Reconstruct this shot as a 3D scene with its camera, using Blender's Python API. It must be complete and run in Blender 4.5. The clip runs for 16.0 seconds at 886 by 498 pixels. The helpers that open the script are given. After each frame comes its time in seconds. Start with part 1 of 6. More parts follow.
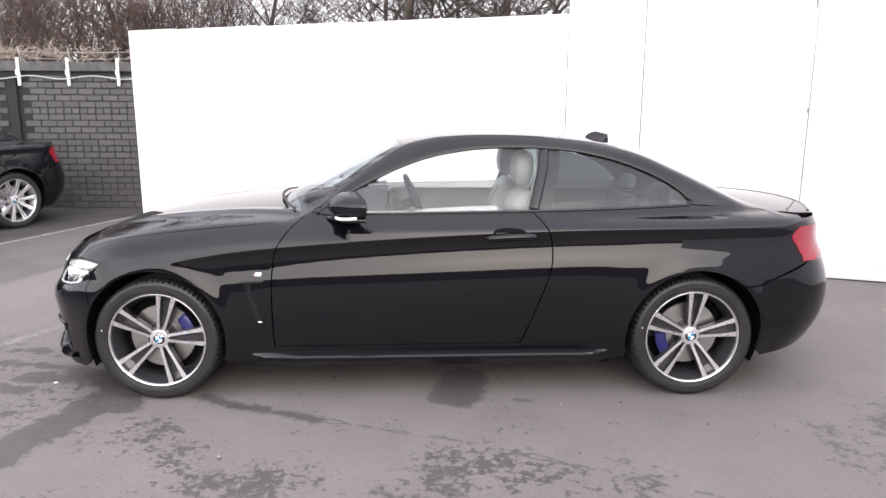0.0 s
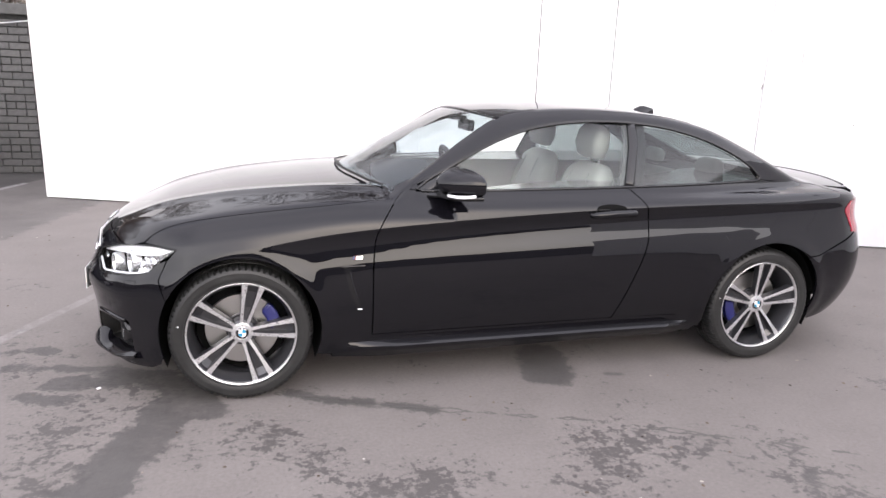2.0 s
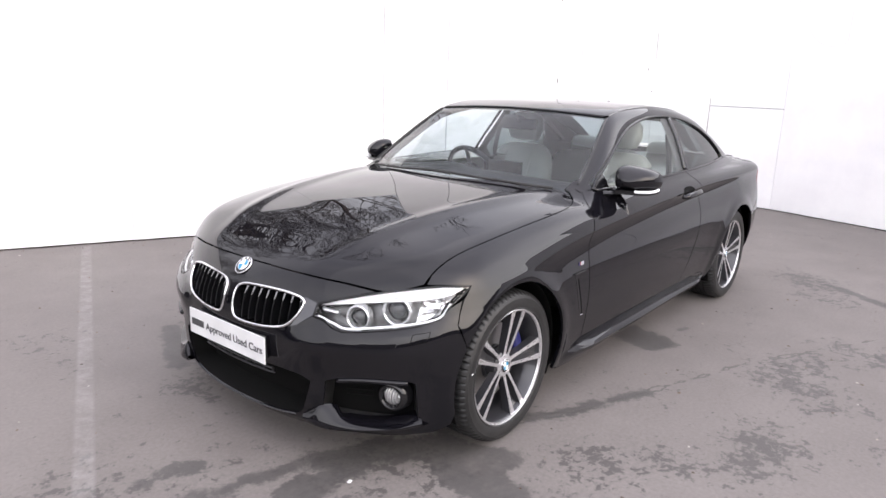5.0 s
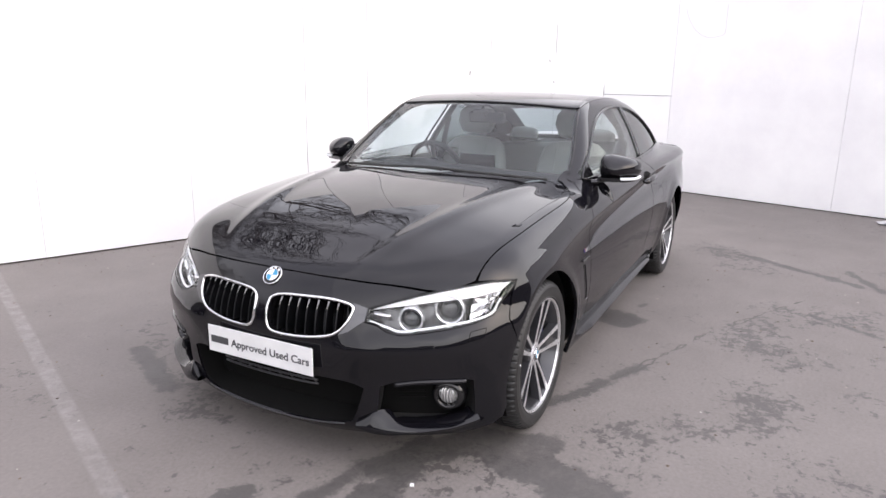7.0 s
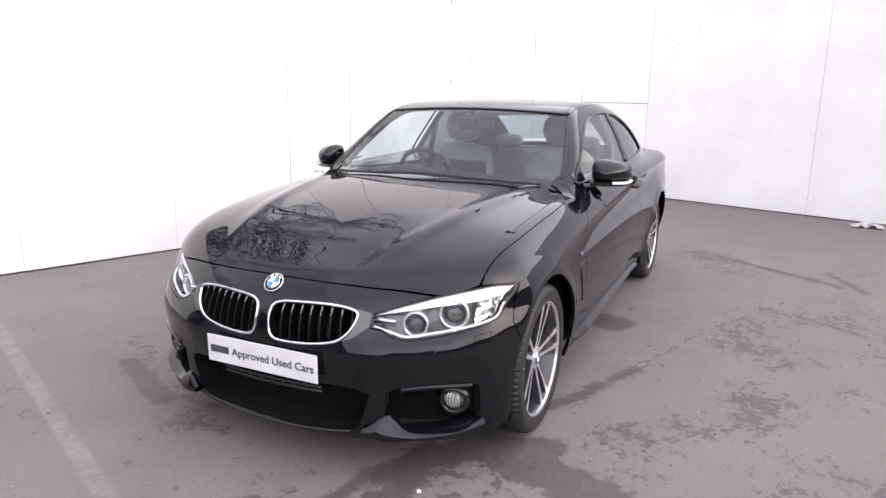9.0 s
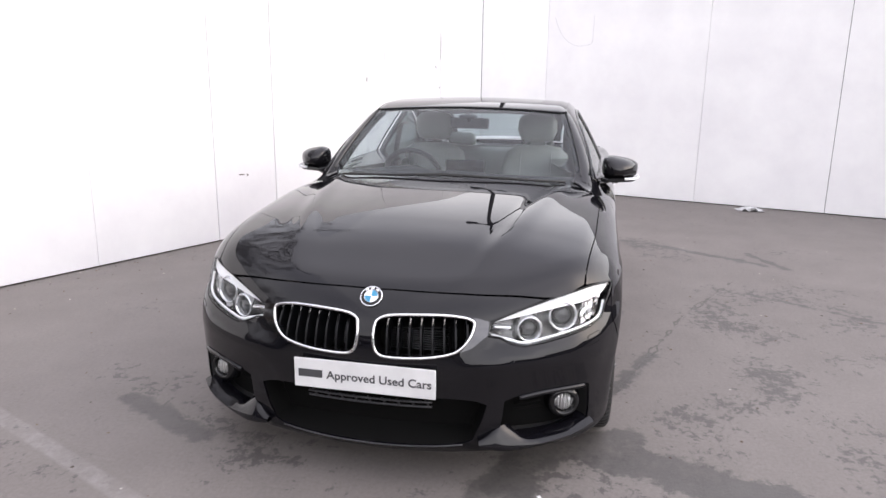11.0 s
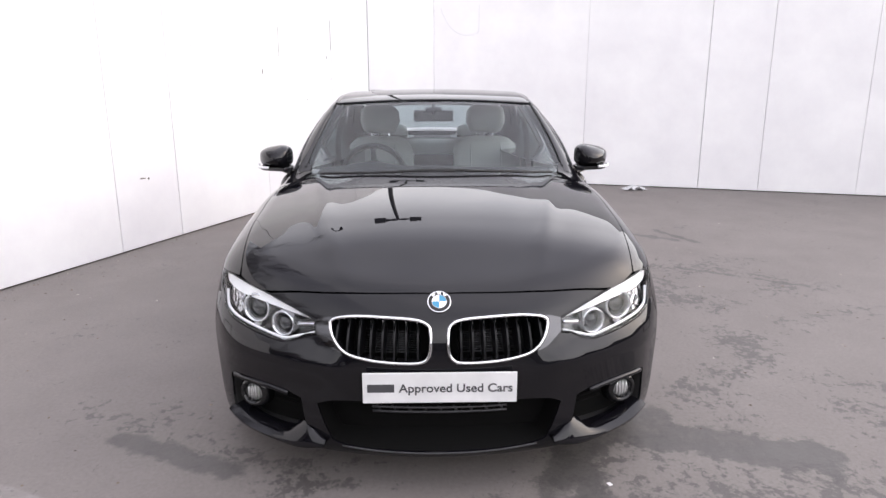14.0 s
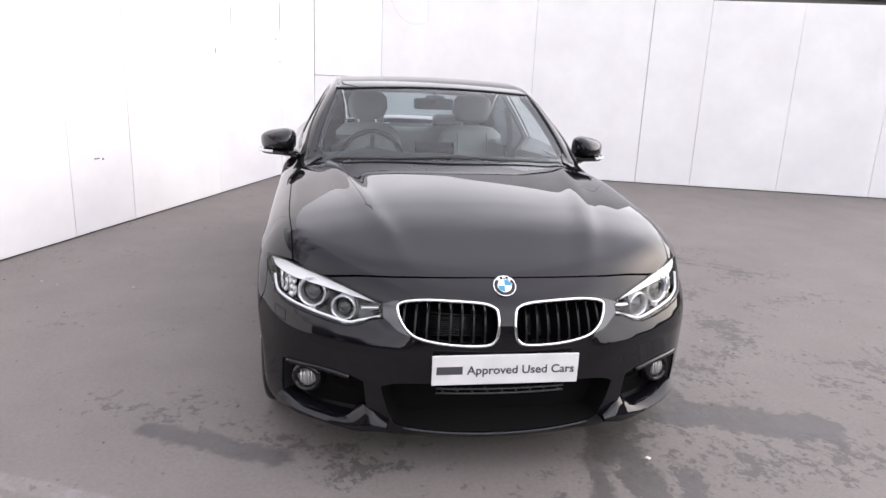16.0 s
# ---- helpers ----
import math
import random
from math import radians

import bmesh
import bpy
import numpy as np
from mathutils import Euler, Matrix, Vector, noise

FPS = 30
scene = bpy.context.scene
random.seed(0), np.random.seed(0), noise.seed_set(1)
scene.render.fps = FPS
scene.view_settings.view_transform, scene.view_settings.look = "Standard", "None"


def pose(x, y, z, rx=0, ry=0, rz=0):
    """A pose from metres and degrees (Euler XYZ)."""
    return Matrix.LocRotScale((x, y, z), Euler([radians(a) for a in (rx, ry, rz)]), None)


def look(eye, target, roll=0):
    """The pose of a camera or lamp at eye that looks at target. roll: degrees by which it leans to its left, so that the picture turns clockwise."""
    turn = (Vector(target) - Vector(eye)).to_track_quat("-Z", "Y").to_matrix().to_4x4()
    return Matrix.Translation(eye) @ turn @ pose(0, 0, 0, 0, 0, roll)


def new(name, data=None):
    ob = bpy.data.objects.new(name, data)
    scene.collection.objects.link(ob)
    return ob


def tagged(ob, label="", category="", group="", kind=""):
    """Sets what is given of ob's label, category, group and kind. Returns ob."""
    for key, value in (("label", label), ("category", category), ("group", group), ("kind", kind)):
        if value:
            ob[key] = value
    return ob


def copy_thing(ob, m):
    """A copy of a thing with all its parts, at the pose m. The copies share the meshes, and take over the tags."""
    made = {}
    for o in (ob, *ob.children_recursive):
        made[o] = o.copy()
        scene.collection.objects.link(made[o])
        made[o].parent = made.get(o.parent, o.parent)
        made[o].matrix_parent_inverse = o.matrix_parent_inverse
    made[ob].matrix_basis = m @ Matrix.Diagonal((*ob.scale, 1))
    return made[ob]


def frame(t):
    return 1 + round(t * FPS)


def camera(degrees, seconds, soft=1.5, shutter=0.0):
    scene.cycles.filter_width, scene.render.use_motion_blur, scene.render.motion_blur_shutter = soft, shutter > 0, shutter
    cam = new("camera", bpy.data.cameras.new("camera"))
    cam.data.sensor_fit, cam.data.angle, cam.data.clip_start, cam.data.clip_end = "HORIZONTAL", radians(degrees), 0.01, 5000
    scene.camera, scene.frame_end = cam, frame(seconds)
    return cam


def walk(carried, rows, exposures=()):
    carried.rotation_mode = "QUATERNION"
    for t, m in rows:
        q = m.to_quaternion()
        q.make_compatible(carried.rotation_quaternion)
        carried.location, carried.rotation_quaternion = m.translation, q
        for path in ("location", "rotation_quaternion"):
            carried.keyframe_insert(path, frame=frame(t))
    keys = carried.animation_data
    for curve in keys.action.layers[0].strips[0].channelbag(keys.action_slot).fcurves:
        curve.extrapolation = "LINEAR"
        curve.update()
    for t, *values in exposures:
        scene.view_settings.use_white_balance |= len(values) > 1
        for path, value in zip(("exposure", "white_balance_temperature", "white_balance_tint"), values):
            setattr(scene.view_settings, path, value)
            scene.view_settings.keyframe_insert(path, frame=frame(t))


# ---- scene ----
import functools
from mathutils import geometry as mgeo

cam = camera(66.0, 16.0)
PATH = [
    (0, (1.375, -4.309, 1.485), (1.437, -2.348, 1.098), 0.2),
    (0.5, (1.313, -4.281, 1.463), (1.415, -2.325, 1.058), 1.4),
    (1, (0.925, -4.274, 1.469), (1.167, -2.33, 1.069), 0.7),
    (1.5, (0.517, -4.17, 1.483), (0.859, -2.252, 1.033), 2.6),
    (2, (0.106, -3.967, 1.514), (0.615, -2.096, 1.026), 2.1),
    (2.5, (-0.402, -3.824, 1.512), (0.326, -2.012, 1.082), 1.9),
    (3, (-0.827, -3.565, 1.473), (0.067, -1.838, 1.007), 3.0),
    (3.5, (-1.196, -3.23, 1.501), (-0.144, -1.606, 0.996), 2.8),
    (4, (-1.627, -2.978, 1.498), (-0.381, -1.498, 0.993), 2.9),
    (4.5, (-1.936, -2.658, 1.462), (-0.57, -1.287, 0.957), 1.7),
    (5, (-2.248, -2.336, 1.481), (-0.745, -1.106, 1.004), 1.9),
    (5.2, (-2.376, -2.235, 1.479), (-0.811, -1.083, 1.006), 1.4),
    (7.5, (-2.639, -1.744, 1.486), (-0.915, -0.858, 0.992), 1.2),
    (8, (-2.648, -1.728, 1.479), (-0.913, -0.863, 0.986), 1.5),
    (8.2, (-2.646, -1.767, 1.473), (-0.92, -0.877, 0.995), 0.7),
    (10.3, (-2.858, -1.184, 1.454), (-1.016, -0.566, 0.981), 1.1),
    (10.5, (-2.887, -1.067, 1.44), (-1.032, -0.497, 0.959), 1.2),
    (11, (-2.931, -0.743, 1.467), (-1.028, -0.337, 1.002), 0.7),
    (11.5, (-3.057, -0.387, 1.477), (-1.116, -0.186, 1.04), -0.3),
    (12, (-3.015, -0.152, 1.472), (-1.072, -0.093, 0.998), 0.7),
    (12.5, (-2.916, -0.021, 1.482), (-0.985, -0.025, 0.963), 0.0),
    (13, (-2.92, 0.028, 1.482), (-0.984, -0.02, 0.983), 0.2),
    (13.5, (-2.924, 0.033, 1.484), (-0.987, -0.017, 0.989), 0.0),
    (14, (-2.92, 0.035, 1.483), (-0.982, -0.007, 0.99), -0.1),
    (14.5, (-2.917, 0.046, 1.482), (-0.979, 0.011, 0.988), 0.1),
    (15, (-2.904, 0.089, 1.477), (-0.969, 0.02, 0.977), 0.9),
    (15.5, (-2.896, 0.29, 1.455), (-0.974, 0.096, 0.938), 3.3),
    (16, (-2.924, 0.597, 1.468), (-1.017, 0.283, 0.952), 2.5),
]
walk(cam, [(t, look(eye, target, roll)) for t, eye, target, roll in PATH],
     exposures=[(0.0, 0.94), (3.5, 0.96), (5.0, 0.90), (7.5, 0.79), (10.5, 0.73), (11.5, 0.65), (12.5, 0.67), (16.0, 0.73)])


# ---- yard markings on the plan, in metres ----
STAINS = [((1.62, -0.60), (1.55, -0.88), 0.15, 0.22), ((-0.42, -0.55), (-0.15, -0.95), 0.10, 0.25), ((-0.25, -0.72), (-0.52, -1.5), 0.14, 0.36),
          ((-0.30, -0.60), (-0.72, -0.40), 0.06, 0.22), ((-0.72, -0.40), (-1.15, -0.30), 0.05, 0.25), ((-0.88, -0.56), (-0.55, -0.55), 0.09, 0.32), ((-1.0, -0.66), (-0.78, -0.74), 0.06, 0.4), ((-1.20, -0.08), (-1.02, -0.12), 0.05, 0.4), ((-0.30, 1.33), (-0.55, 0.82), 0.07, 0.16),
          ((1.87, -0.92), (1.94, -0.94), 0.03, 0.06), ((3.2, -2.25), (3.75, -1.41), 0.06, 0.3), ((3.6, -2.2), (3.1, -2.4), 0.05, 0.25), ((2.25, -1.95), (1.75, -2.7), 0.035, 0.25),
          ((0.24, -0.87), (0.85, -1.15), 0.05, 0.30), ((-0.35, -0.65), (-0.68, -0.47), 0.07, 0.2)]
FLAKE_BANDS = [((0.2, -0.85), (1.2, -1.28), 0.22), ((-1.3, -0.1), (-0.3, -0.75), 0.45), ((-0.6, -1.5), (0.1, -1.2), 0.4),
               ((1.5, -1.55), (2.3, -1.75), 0.35), ((1.5, -1.7), (1.5, -2.2), 0.3), ((2.0, -1.9), (2.5, -2.9), 0.22), ((-0.1, 1.5), (-0.6, 0.6), 0.35),
               ((3.4, -1.4), (3.9, -1.2), 0.4), ((0.7, -1.75), (-0.3, -1.9), 0.36), ((-0.7, -0.8), (-0.7, -1.6), 0.4), ((1.3, -1.9), (2.0, -2.8), 0.3),
               ((2.4, -1.95), (1.5, -3.2), 0.3), ((0.3, -1.5), (0.0, -2.6), 0.35), ((1.0, -2.3), (1.3, -3.0), 0.35), ((-1.0, 1.6), (-0.9, 1.0), 0.25)]
BAY_LINES = [((-1.75, -0.85), (0.2, 3.62), 0.045, 0.26), ((-3.72, 2.85), (-2.84, 5.8), 0.05, 0.9)]
CRACKS = [((0.15, -0.84), (0.55, -1.03)), ((0.55, -1.03), (1.6, -1.4)), ((1.6, -1.4), (2.6, -1.9))]



# ---- daylight: bright overcast sky with a weak broad sun from behind the first viewpoint ----
world = bpy.data.worlds.new("overcast_sky")
scene.world = world
world.use_nodes = True
wn = world.node_tree.nodes
wl = world.node_tree.links
for n in list(wn):
    wn.remove(n)
w_out = wn.new("ShaderNodeOutputWorld")
w_bg = wn.new("ShaderNodeBackground")
w_mix = wn.new("ShaderNodeMixRGB")
w_sky = wn.new("ShaderNodeTexSky")
w_sky.sky_type = "NISHITA"
w_sky.sun_disc = False
SUN_EL, SUN_AZ = radians(30), radians(174)
w_sky.sun_elevation, w_sky.sun_rotation = SUN_EL, SUN_AZ
w_sky.dust_density, w_sky.air_density = 4.0, 1.0
w_co = wn.new("ShaderNodeTexCoord")
w_noise = wn.new("ShaderNodeTexNoise")
w_noise.inputs["Scale"].default_value = 2.2
w_noise.inputs["Detail"].default_value = 5
w_ramp = wn.new("ShaderNodeValToRGB")
w_ramp.color_ramp.elements[0].color = (6.6, 6.6, 6.95, 1)
w_ramp.color_ramp.elements[1].color = (9.4, 9.2, 9.3, 1)
w_ramp.color_ramp.elements[0].position, w_ramp.color_ramp.elements[1].position = 0.36, 0.66
wl.new(w_co.outputs["Generated"], w_noise.inputs["Vector"])
wl.new(w_noise.outputs["Fac"], w_ramp.inputs["Fac"])
w_mix.inputs["Fac"].default_value = 0.85
wl.new(w_sky.outputs["Color"], w_mix.inputs["Color1"])
wl.new(w_ramp.outputs["Color"], w_mix.inputs["Color2"])
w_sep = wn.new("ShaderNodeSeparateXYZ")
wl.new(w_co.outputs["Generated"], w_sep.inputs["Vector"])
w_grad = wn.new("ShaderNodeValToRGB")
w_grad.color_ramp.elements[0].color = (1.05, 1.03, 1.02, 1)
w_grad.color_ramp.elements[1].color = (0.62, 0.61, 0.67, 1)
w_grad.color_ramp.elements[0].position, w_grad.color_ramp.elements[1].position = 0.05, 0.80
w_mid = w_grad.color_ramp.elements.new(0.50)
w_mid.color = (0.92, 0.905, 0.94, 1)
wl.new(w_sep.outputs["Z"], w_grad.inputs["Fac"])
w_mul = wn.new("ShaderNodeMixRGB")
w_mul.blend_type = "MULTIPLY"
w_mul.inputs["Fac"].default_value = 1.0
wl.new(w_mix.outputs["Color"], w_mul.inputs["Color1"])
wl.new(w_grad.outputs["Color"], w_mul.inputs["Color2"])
# the cloud is brighter on the sun's side, a smooth fall towards the other
w_dot = wn.new("ShaderNodeVectorMath")
w_dot.operation = "DOT_PRODUCT"
w_dot.inputs[1].default_value = (0.10, -0.78, 0.50)
wl.new(w_co.outputs["Generated"], w_dot.inputs[0])
w_side = wn.new("ShaderNodeMath")
w_side.operation = "MULTIPLY_ADD"
w_side.inputs[1].default_value, w_side.inputs[2].default_value = 0.50, 0.95
wl.new(w_dot.outputs["Value"], w_side.inputs[0])
w_mul2 = wn.new("ShaderNodeMixRGB")
w_mul2.blend_type = "MULTIPLY"
w_mul2.inputs["Fac"].default_value = 1.0
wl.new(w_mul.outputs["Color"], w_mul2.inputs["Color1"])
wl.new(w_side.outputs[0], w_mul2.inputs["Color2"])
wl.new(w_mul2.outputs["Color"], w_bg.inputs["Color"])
w_bg.inputs["Strength"].default_value = 0.190
wl.new(w_bg.outputs["Background"], w_out.inputs["Surface"])
sun = new("sun", bpy.data.lights.new("sun", "SUN"))
sun.data.energy, sun.data.angle, sun.data.color = 0.6, radians(174), (1.0, 0.96, 0.92)
sun.matrix_world = look((0.9, -8, 4.6), (0, 0, 0))


# ---- materials ----
def mat(name, base=(0.5, 0.5, 0.5), rough=0.5, metal=0.0, coat=0.0, coat_rough=0.03, spec=0.5):
    m = bpy.data.materials.new(name)
    m.use_nodes = True
    b = m.node_tree.nodes["Principled BSDF"]
    b.inputs["Base Color"].default_value = (*base, 1)
    b.inputs["Roughness"].default_value = rough
    b.inputs["Metallic"].default_value = metal
    b.inputs["Coat Weight"].default_value = coat
    b.inputs["Coat Roughness"].default_value = coat_rough
    b.inputs["Specular IOR Level"].default_value = spec
    return m


def nd(m, kind, **inputs):
    n = m.node_tree.nodes.new(kind)
    for k, v in inputs.items():
        n.inputs[k.replace("_", " ")].default_value = v
    return n


def ln(m, a, b):
    m.node_tree.links.new(a, b)


def ramp(m, src, stops):
    r = nd(m, "ShaderNodeValToRGB")
    while len(r.color_ramp.elements) < len(stops):
        r.color_ramp.elements.new(0.5)
    for e, (p, c) in zip(r.color_ramp.elements, stops):
        e.position = p
        e.color = (*c, 1) if len(c) == 3 else c
    ln(m, src, r.inputs["Fac"])
    return r.outputs["Color"]


def grey(v):
    return (v, v, v)


def mixc(m, fac, a, b, mode="MIX"):
    n = nd(m, "ShaderNodeMixRGB")
    n.blend_type = mode
    for sock, v in ((n.inputs["Fac"], fac), (n.inputs["Color1"], a), (n.inputs["Color2"], b)):
        if isinstance(v, (int, float)):
            sock.default_value = v
        elif isinstance(v, tuple):
            sock.default_value = (*v, 1)
        else:
            ln(m, v, sock)
    return n.outputs["Color"]


def coords(m, scale=(1, 1, 1), kind="Object"):
    t = nd(m, "ShaderNodeTexCoord")
    mp = nd(m, "ShaderNodeMapping")
    mp.inputs["Scale"].default_value = scale
    ln(m, t.outputs[kind], mp.inputs["Vector"])
    return mp.outputs["Vector"]


def noise_fac(m, vec, scale, detail=4, rough=0.55, distort=0.0):
    n = nd(m, "ShaderNodeTexNoise", Scale=scale, Detail=detail, Roughness=rough, Distortion=distort)
    ln(m, vec, n.inputs["Vector"])
    return n.outputs["Fac"]


def bump(m, height, strength=0.3, dist=0.01):
    b = nd(m, "ShaderNodeBump", Strength=strength, Distance=dist)
    ln(m, height, b.inputs["Height"])
    ln(m, b.outputs["Normal"], m.node_tree.nodes["Principled BSDF"].inputs["Normal"])


def bsdf(m):
    return m.node_tree.nodes["Principled BSDF"]


def glass(name, tint, gloss_rough=0.0, haze=0.0, haze_col=(0.5, 0.55, 0.55), gain=0.75, base=0.05):
    m = bpy.data.materials.new(name)
    m.use_nodes = True
    nt = m.node_tree
    for n in list(nt.nodes):
        nt.nodes.remove(n)
    out = nt.nodes.new("ShaderNodeOutputMaterial")
    tr = nt.nodes.new("ShaderNodeBsdfTransparent")
    tr.inputs["Color"].default_value = (*tint, 1)
    gl = nt.nodes.new("ShaderNodeBsdfGlossy")
    gl.inputs["Roughness"].default_value = gloss_rough
    gl.inputs["Color"].default_value = (1, 1, 1, 1)
    lw = nt.nodes.new("ShaderNodeLayerWeight")
    lw.inputs["Blend"].default_value = 0.5
    pw = nt.nodes.new("ShaderNodeMath")
    pw.operation = "POWER"
    pw.inputs[1].default_value = 4.8
    nt.links.new(lw.outputs["Facing"], pw.inputs[0])
    ad = nt.nodes.new("ShaderNodeMath")
    ad.operation = "MULTIPLY_ADD"
    ad.inputs[1].default_value, ad.inputs[2].default_value = gain, base
    nt.links.new(pw.outputs[0], ad.inputs[0])
    mx = nt.nodes.new("ShaderNodeMixShader")
    nt.links.new(ad.outputs[0], mx.inputs["Fac"])
    nt.links.new(tr.outputs["BSDF"], mx.inputs[1])
    nt.links.new(gl.outputs["BSDF"], mx.inputs[2])
    last = mx.outputs["Shader"]
    if haze:
        df = nt.nodes.new("ShaderNodeBsdfDiffuse")
        df.inputs["Color"].default_value = (*haze_col, 1)
        m2 = nt.nodes.new("ShaderNodeMixShader")
        m2.inputs["Fac"].default_value = haze
        nt.links.new(last, m2.inputs[1])
        nt.links.new(df.outputs["BSDF"], m2.inputs[2])
        last = m2.outputs["Shader"]
    nt.links.new(last, out.inputs["Surface"])
    return m


PAINT = mat("black_car_paint", (0.018, 0.017, 0.028), 0.36, 0.0, 1.0, 0.0, spec=0.0)
bsdf(PAINT).inputs["Coat IOR"].default_value = 1.45
v = coords(PAINT)
ln(PAINT, ramp(PAINT, noise_fac(PAINT, v, 900, 2), [(0.35, (0.0034, 0.0033, 0.0042)), (0.75, (0.0070, 0.0067, 0.0098))]), bsdf(PAINT).inputs["Base Color"])
ln(PAINT, ramp(PAINT, noise_fac(PAINT, v, 3.0, 5), [(0.3, grey(0.0)), (0.8, grey(0.006))]), bsdf(PAINT).inputs["Coat Roughness"])
GLOSS_BLACK = mat("gloss_black_plastic", (0.008, 0.008, 0.009), 0.12)
BLACK = mat("matt_black_plastic", (0.012, 0.012, 0.013), 0.55)
ln(BLACK, ramp(BLACK, noise_fac(BLACK, coords(BLACK), 160, 3), [(0.3, grey(0.008)), (0.8, grey(0.022))]), bsdf(BLACK).inputs["Base Color"])
# Near-black: the shade inside openings and gaps is put into this colour.
VOID = mat("black_plastic_cavity_shade", (0.004, 0.004, 0.004), 0.8, spec=0.1)
CHROME = mat("chrome", (0.86, 0.86, 0.88), 0.08, 1.0)
# Darkened chrome: on the flange, the ground it mirrors is put into the colour.
DARK_CHROME = mat("dark_chrome", (0.10, 0.10, 0.105), 0.10, 1.0)
SATIN = mat("satin_silver", (0.75, 0.75, 0.77), 0.28, 1.0)
MACHINED = mat("machined_alloy", (0.72, 0.72, 0.73), 0.28, 0.85)
vm = coords(MACHINED, (20, 20, 20))
ln(MACHINED, ramp(MACHINED, noise_fac(MACHINED, vm, 6, 4), [(0.3, grey(0.26)), (0.8, grey(0.34))]), bsdf(MACHINED).inputs["Roughness"])
GREYALLOY = mat("dark_grey_alloy_paint", (0.045, 0.045, 0.05), 0.3, 0.4, 0.5)
RUBBER = mat("tyre_rubber", (0.012, 0.012, 0.012), 0.48)
vr = coords(RUBBER)
ln(RUBBER, ramp(RUBBER, noise_fac(RUBBER, vr, 14, 6), [(0.3, grey(0.009)), (0.75, grey(0.022))]), bsdf(RUBBER).inputs["Base Color"])
bump(RUBBER, noise_fac(RUBBER, vr, 300, 2), 0.2, 0.001)
STEEL = mat("brake_steel", (0.45, 0.44, 0.43), 0.35, 1.0)
CALIPER = mat("blue_caliper_paint", (0.012, 0.014, 0.11), 0.35, 0, 0.4)
BLUE = mat("enamel_blue", (0.03, 0.24, 0.42), 0.2, 0, 0.5)
WHITE_EN = mat("enamel_white", (0.8, 0.8, 0.8), 0.2, 0, 0.5)
PLATE_W = mat("white_plate_plastic", (0.74, 0.73, 0.72), 0.3)
ln(PLATE_W, ramp(PLATE_W, noise_fac(PLATE_W, coords(PLATE_W), 9, 5), [(0.3, grey(0.66)), (0.7, grey(0.78))]), bsdf(PLATE_W).inputs["Base Color"])
TEXT_GREY = mat("dark_grey_print", (0.06, 0.06, 0.065), 0.5)
LAMP_W = mat("lamp_white_guide", (0.85, 0.85, 0.87), 0.25)
REFLECTOR = mat("lamp_reflector", (0.72, 0.72, 0.74), 0.16, 0.95)
rw_ = nd(REFLECTOR, "ShaderNodeTexVoronoi", Scale=38.0)
ln(REFLECTOR, coords(REFLECTOR), rw_.inputs["Vector"])
bump(REFLECTOR, rw_.outputs["Distance"], 0.8, 0.02)
RED_LENS = mat("red_lens", (0.27, 0.004, 0.018), 0.15, 0, 0.4)
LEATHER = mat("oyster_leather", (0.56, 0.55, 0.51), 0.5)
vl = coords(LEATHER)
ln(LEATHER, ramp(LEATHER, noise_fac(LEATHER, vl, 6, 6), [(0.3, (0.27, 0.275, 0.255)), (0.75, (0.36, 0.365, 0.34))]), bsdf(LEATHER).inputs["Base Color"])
bump(LEATHER, noise_fac(LEATHER, vl, 220, 3), 0.15, 0.002)
DASH = mat("black_dashboard_vinyl", (0.016, 0.016, 0.018), 0.6)
bump(DASH, noise_fac(DASH, coords(DASH), 260, 3), 0.2, 0.001)
LINER = mat("grey_headlining_cloth", (0.09, 0.09, 0.09), 0.9)
GLASS_CLEAR = glass("clear_window_glass", (0.92, 0.97, 0.95), haze=0.012)
GLASS_WS = glass("windscreen_glass", (0.66, 0.73, 0.76), haze=0.006)
GLASS_TINT = glass("privacy_window_glass", (0.20, 0.24, 0.235), haze=0.012, haze_col=(0.40, 0.42, 0.42))
GLASS_REAR = glass("rear_window_glass", (0.50, 0.56, 0.56))
LENS_CLEAR = glass("clear_lamp_lens", (0.97, 0.98, 0.98), gain=0.45, base=0.02)


# ---- concrete yard ----
GROUND = mat("stained_concrete", (0.4, 0.39, 0.38), 0.8)
gv = coords(GROUND)
g_big = noise_fac(GROUND, gv, 0.35, 5)
g_mid = noise_fac(GROUND, gv, 2.3, 8, 0.62)
g_fine = noise_fac(GROUND, gv, 55, 5, 0.7)
g_base = mixc(GROUND, 0.5, ramp(GROUND, g_big, [(0.3, (0.162, 0.1454, 0.1367)), (0.7, (0.2188, 0.1991, 0.188))]),
              ramp(GROUND, g_mid, [(0.3, (0.162, 0.1454, 0.1367)), (0.7, (0.2244, 0.2038, 0.192))]))
g_base = mixc(GROUND, 0.5, g_base, ramp(GROUND, g_fine, [(0.3, grey(0.25)), (0.7, grey(0.45))]), "OVERLAY")


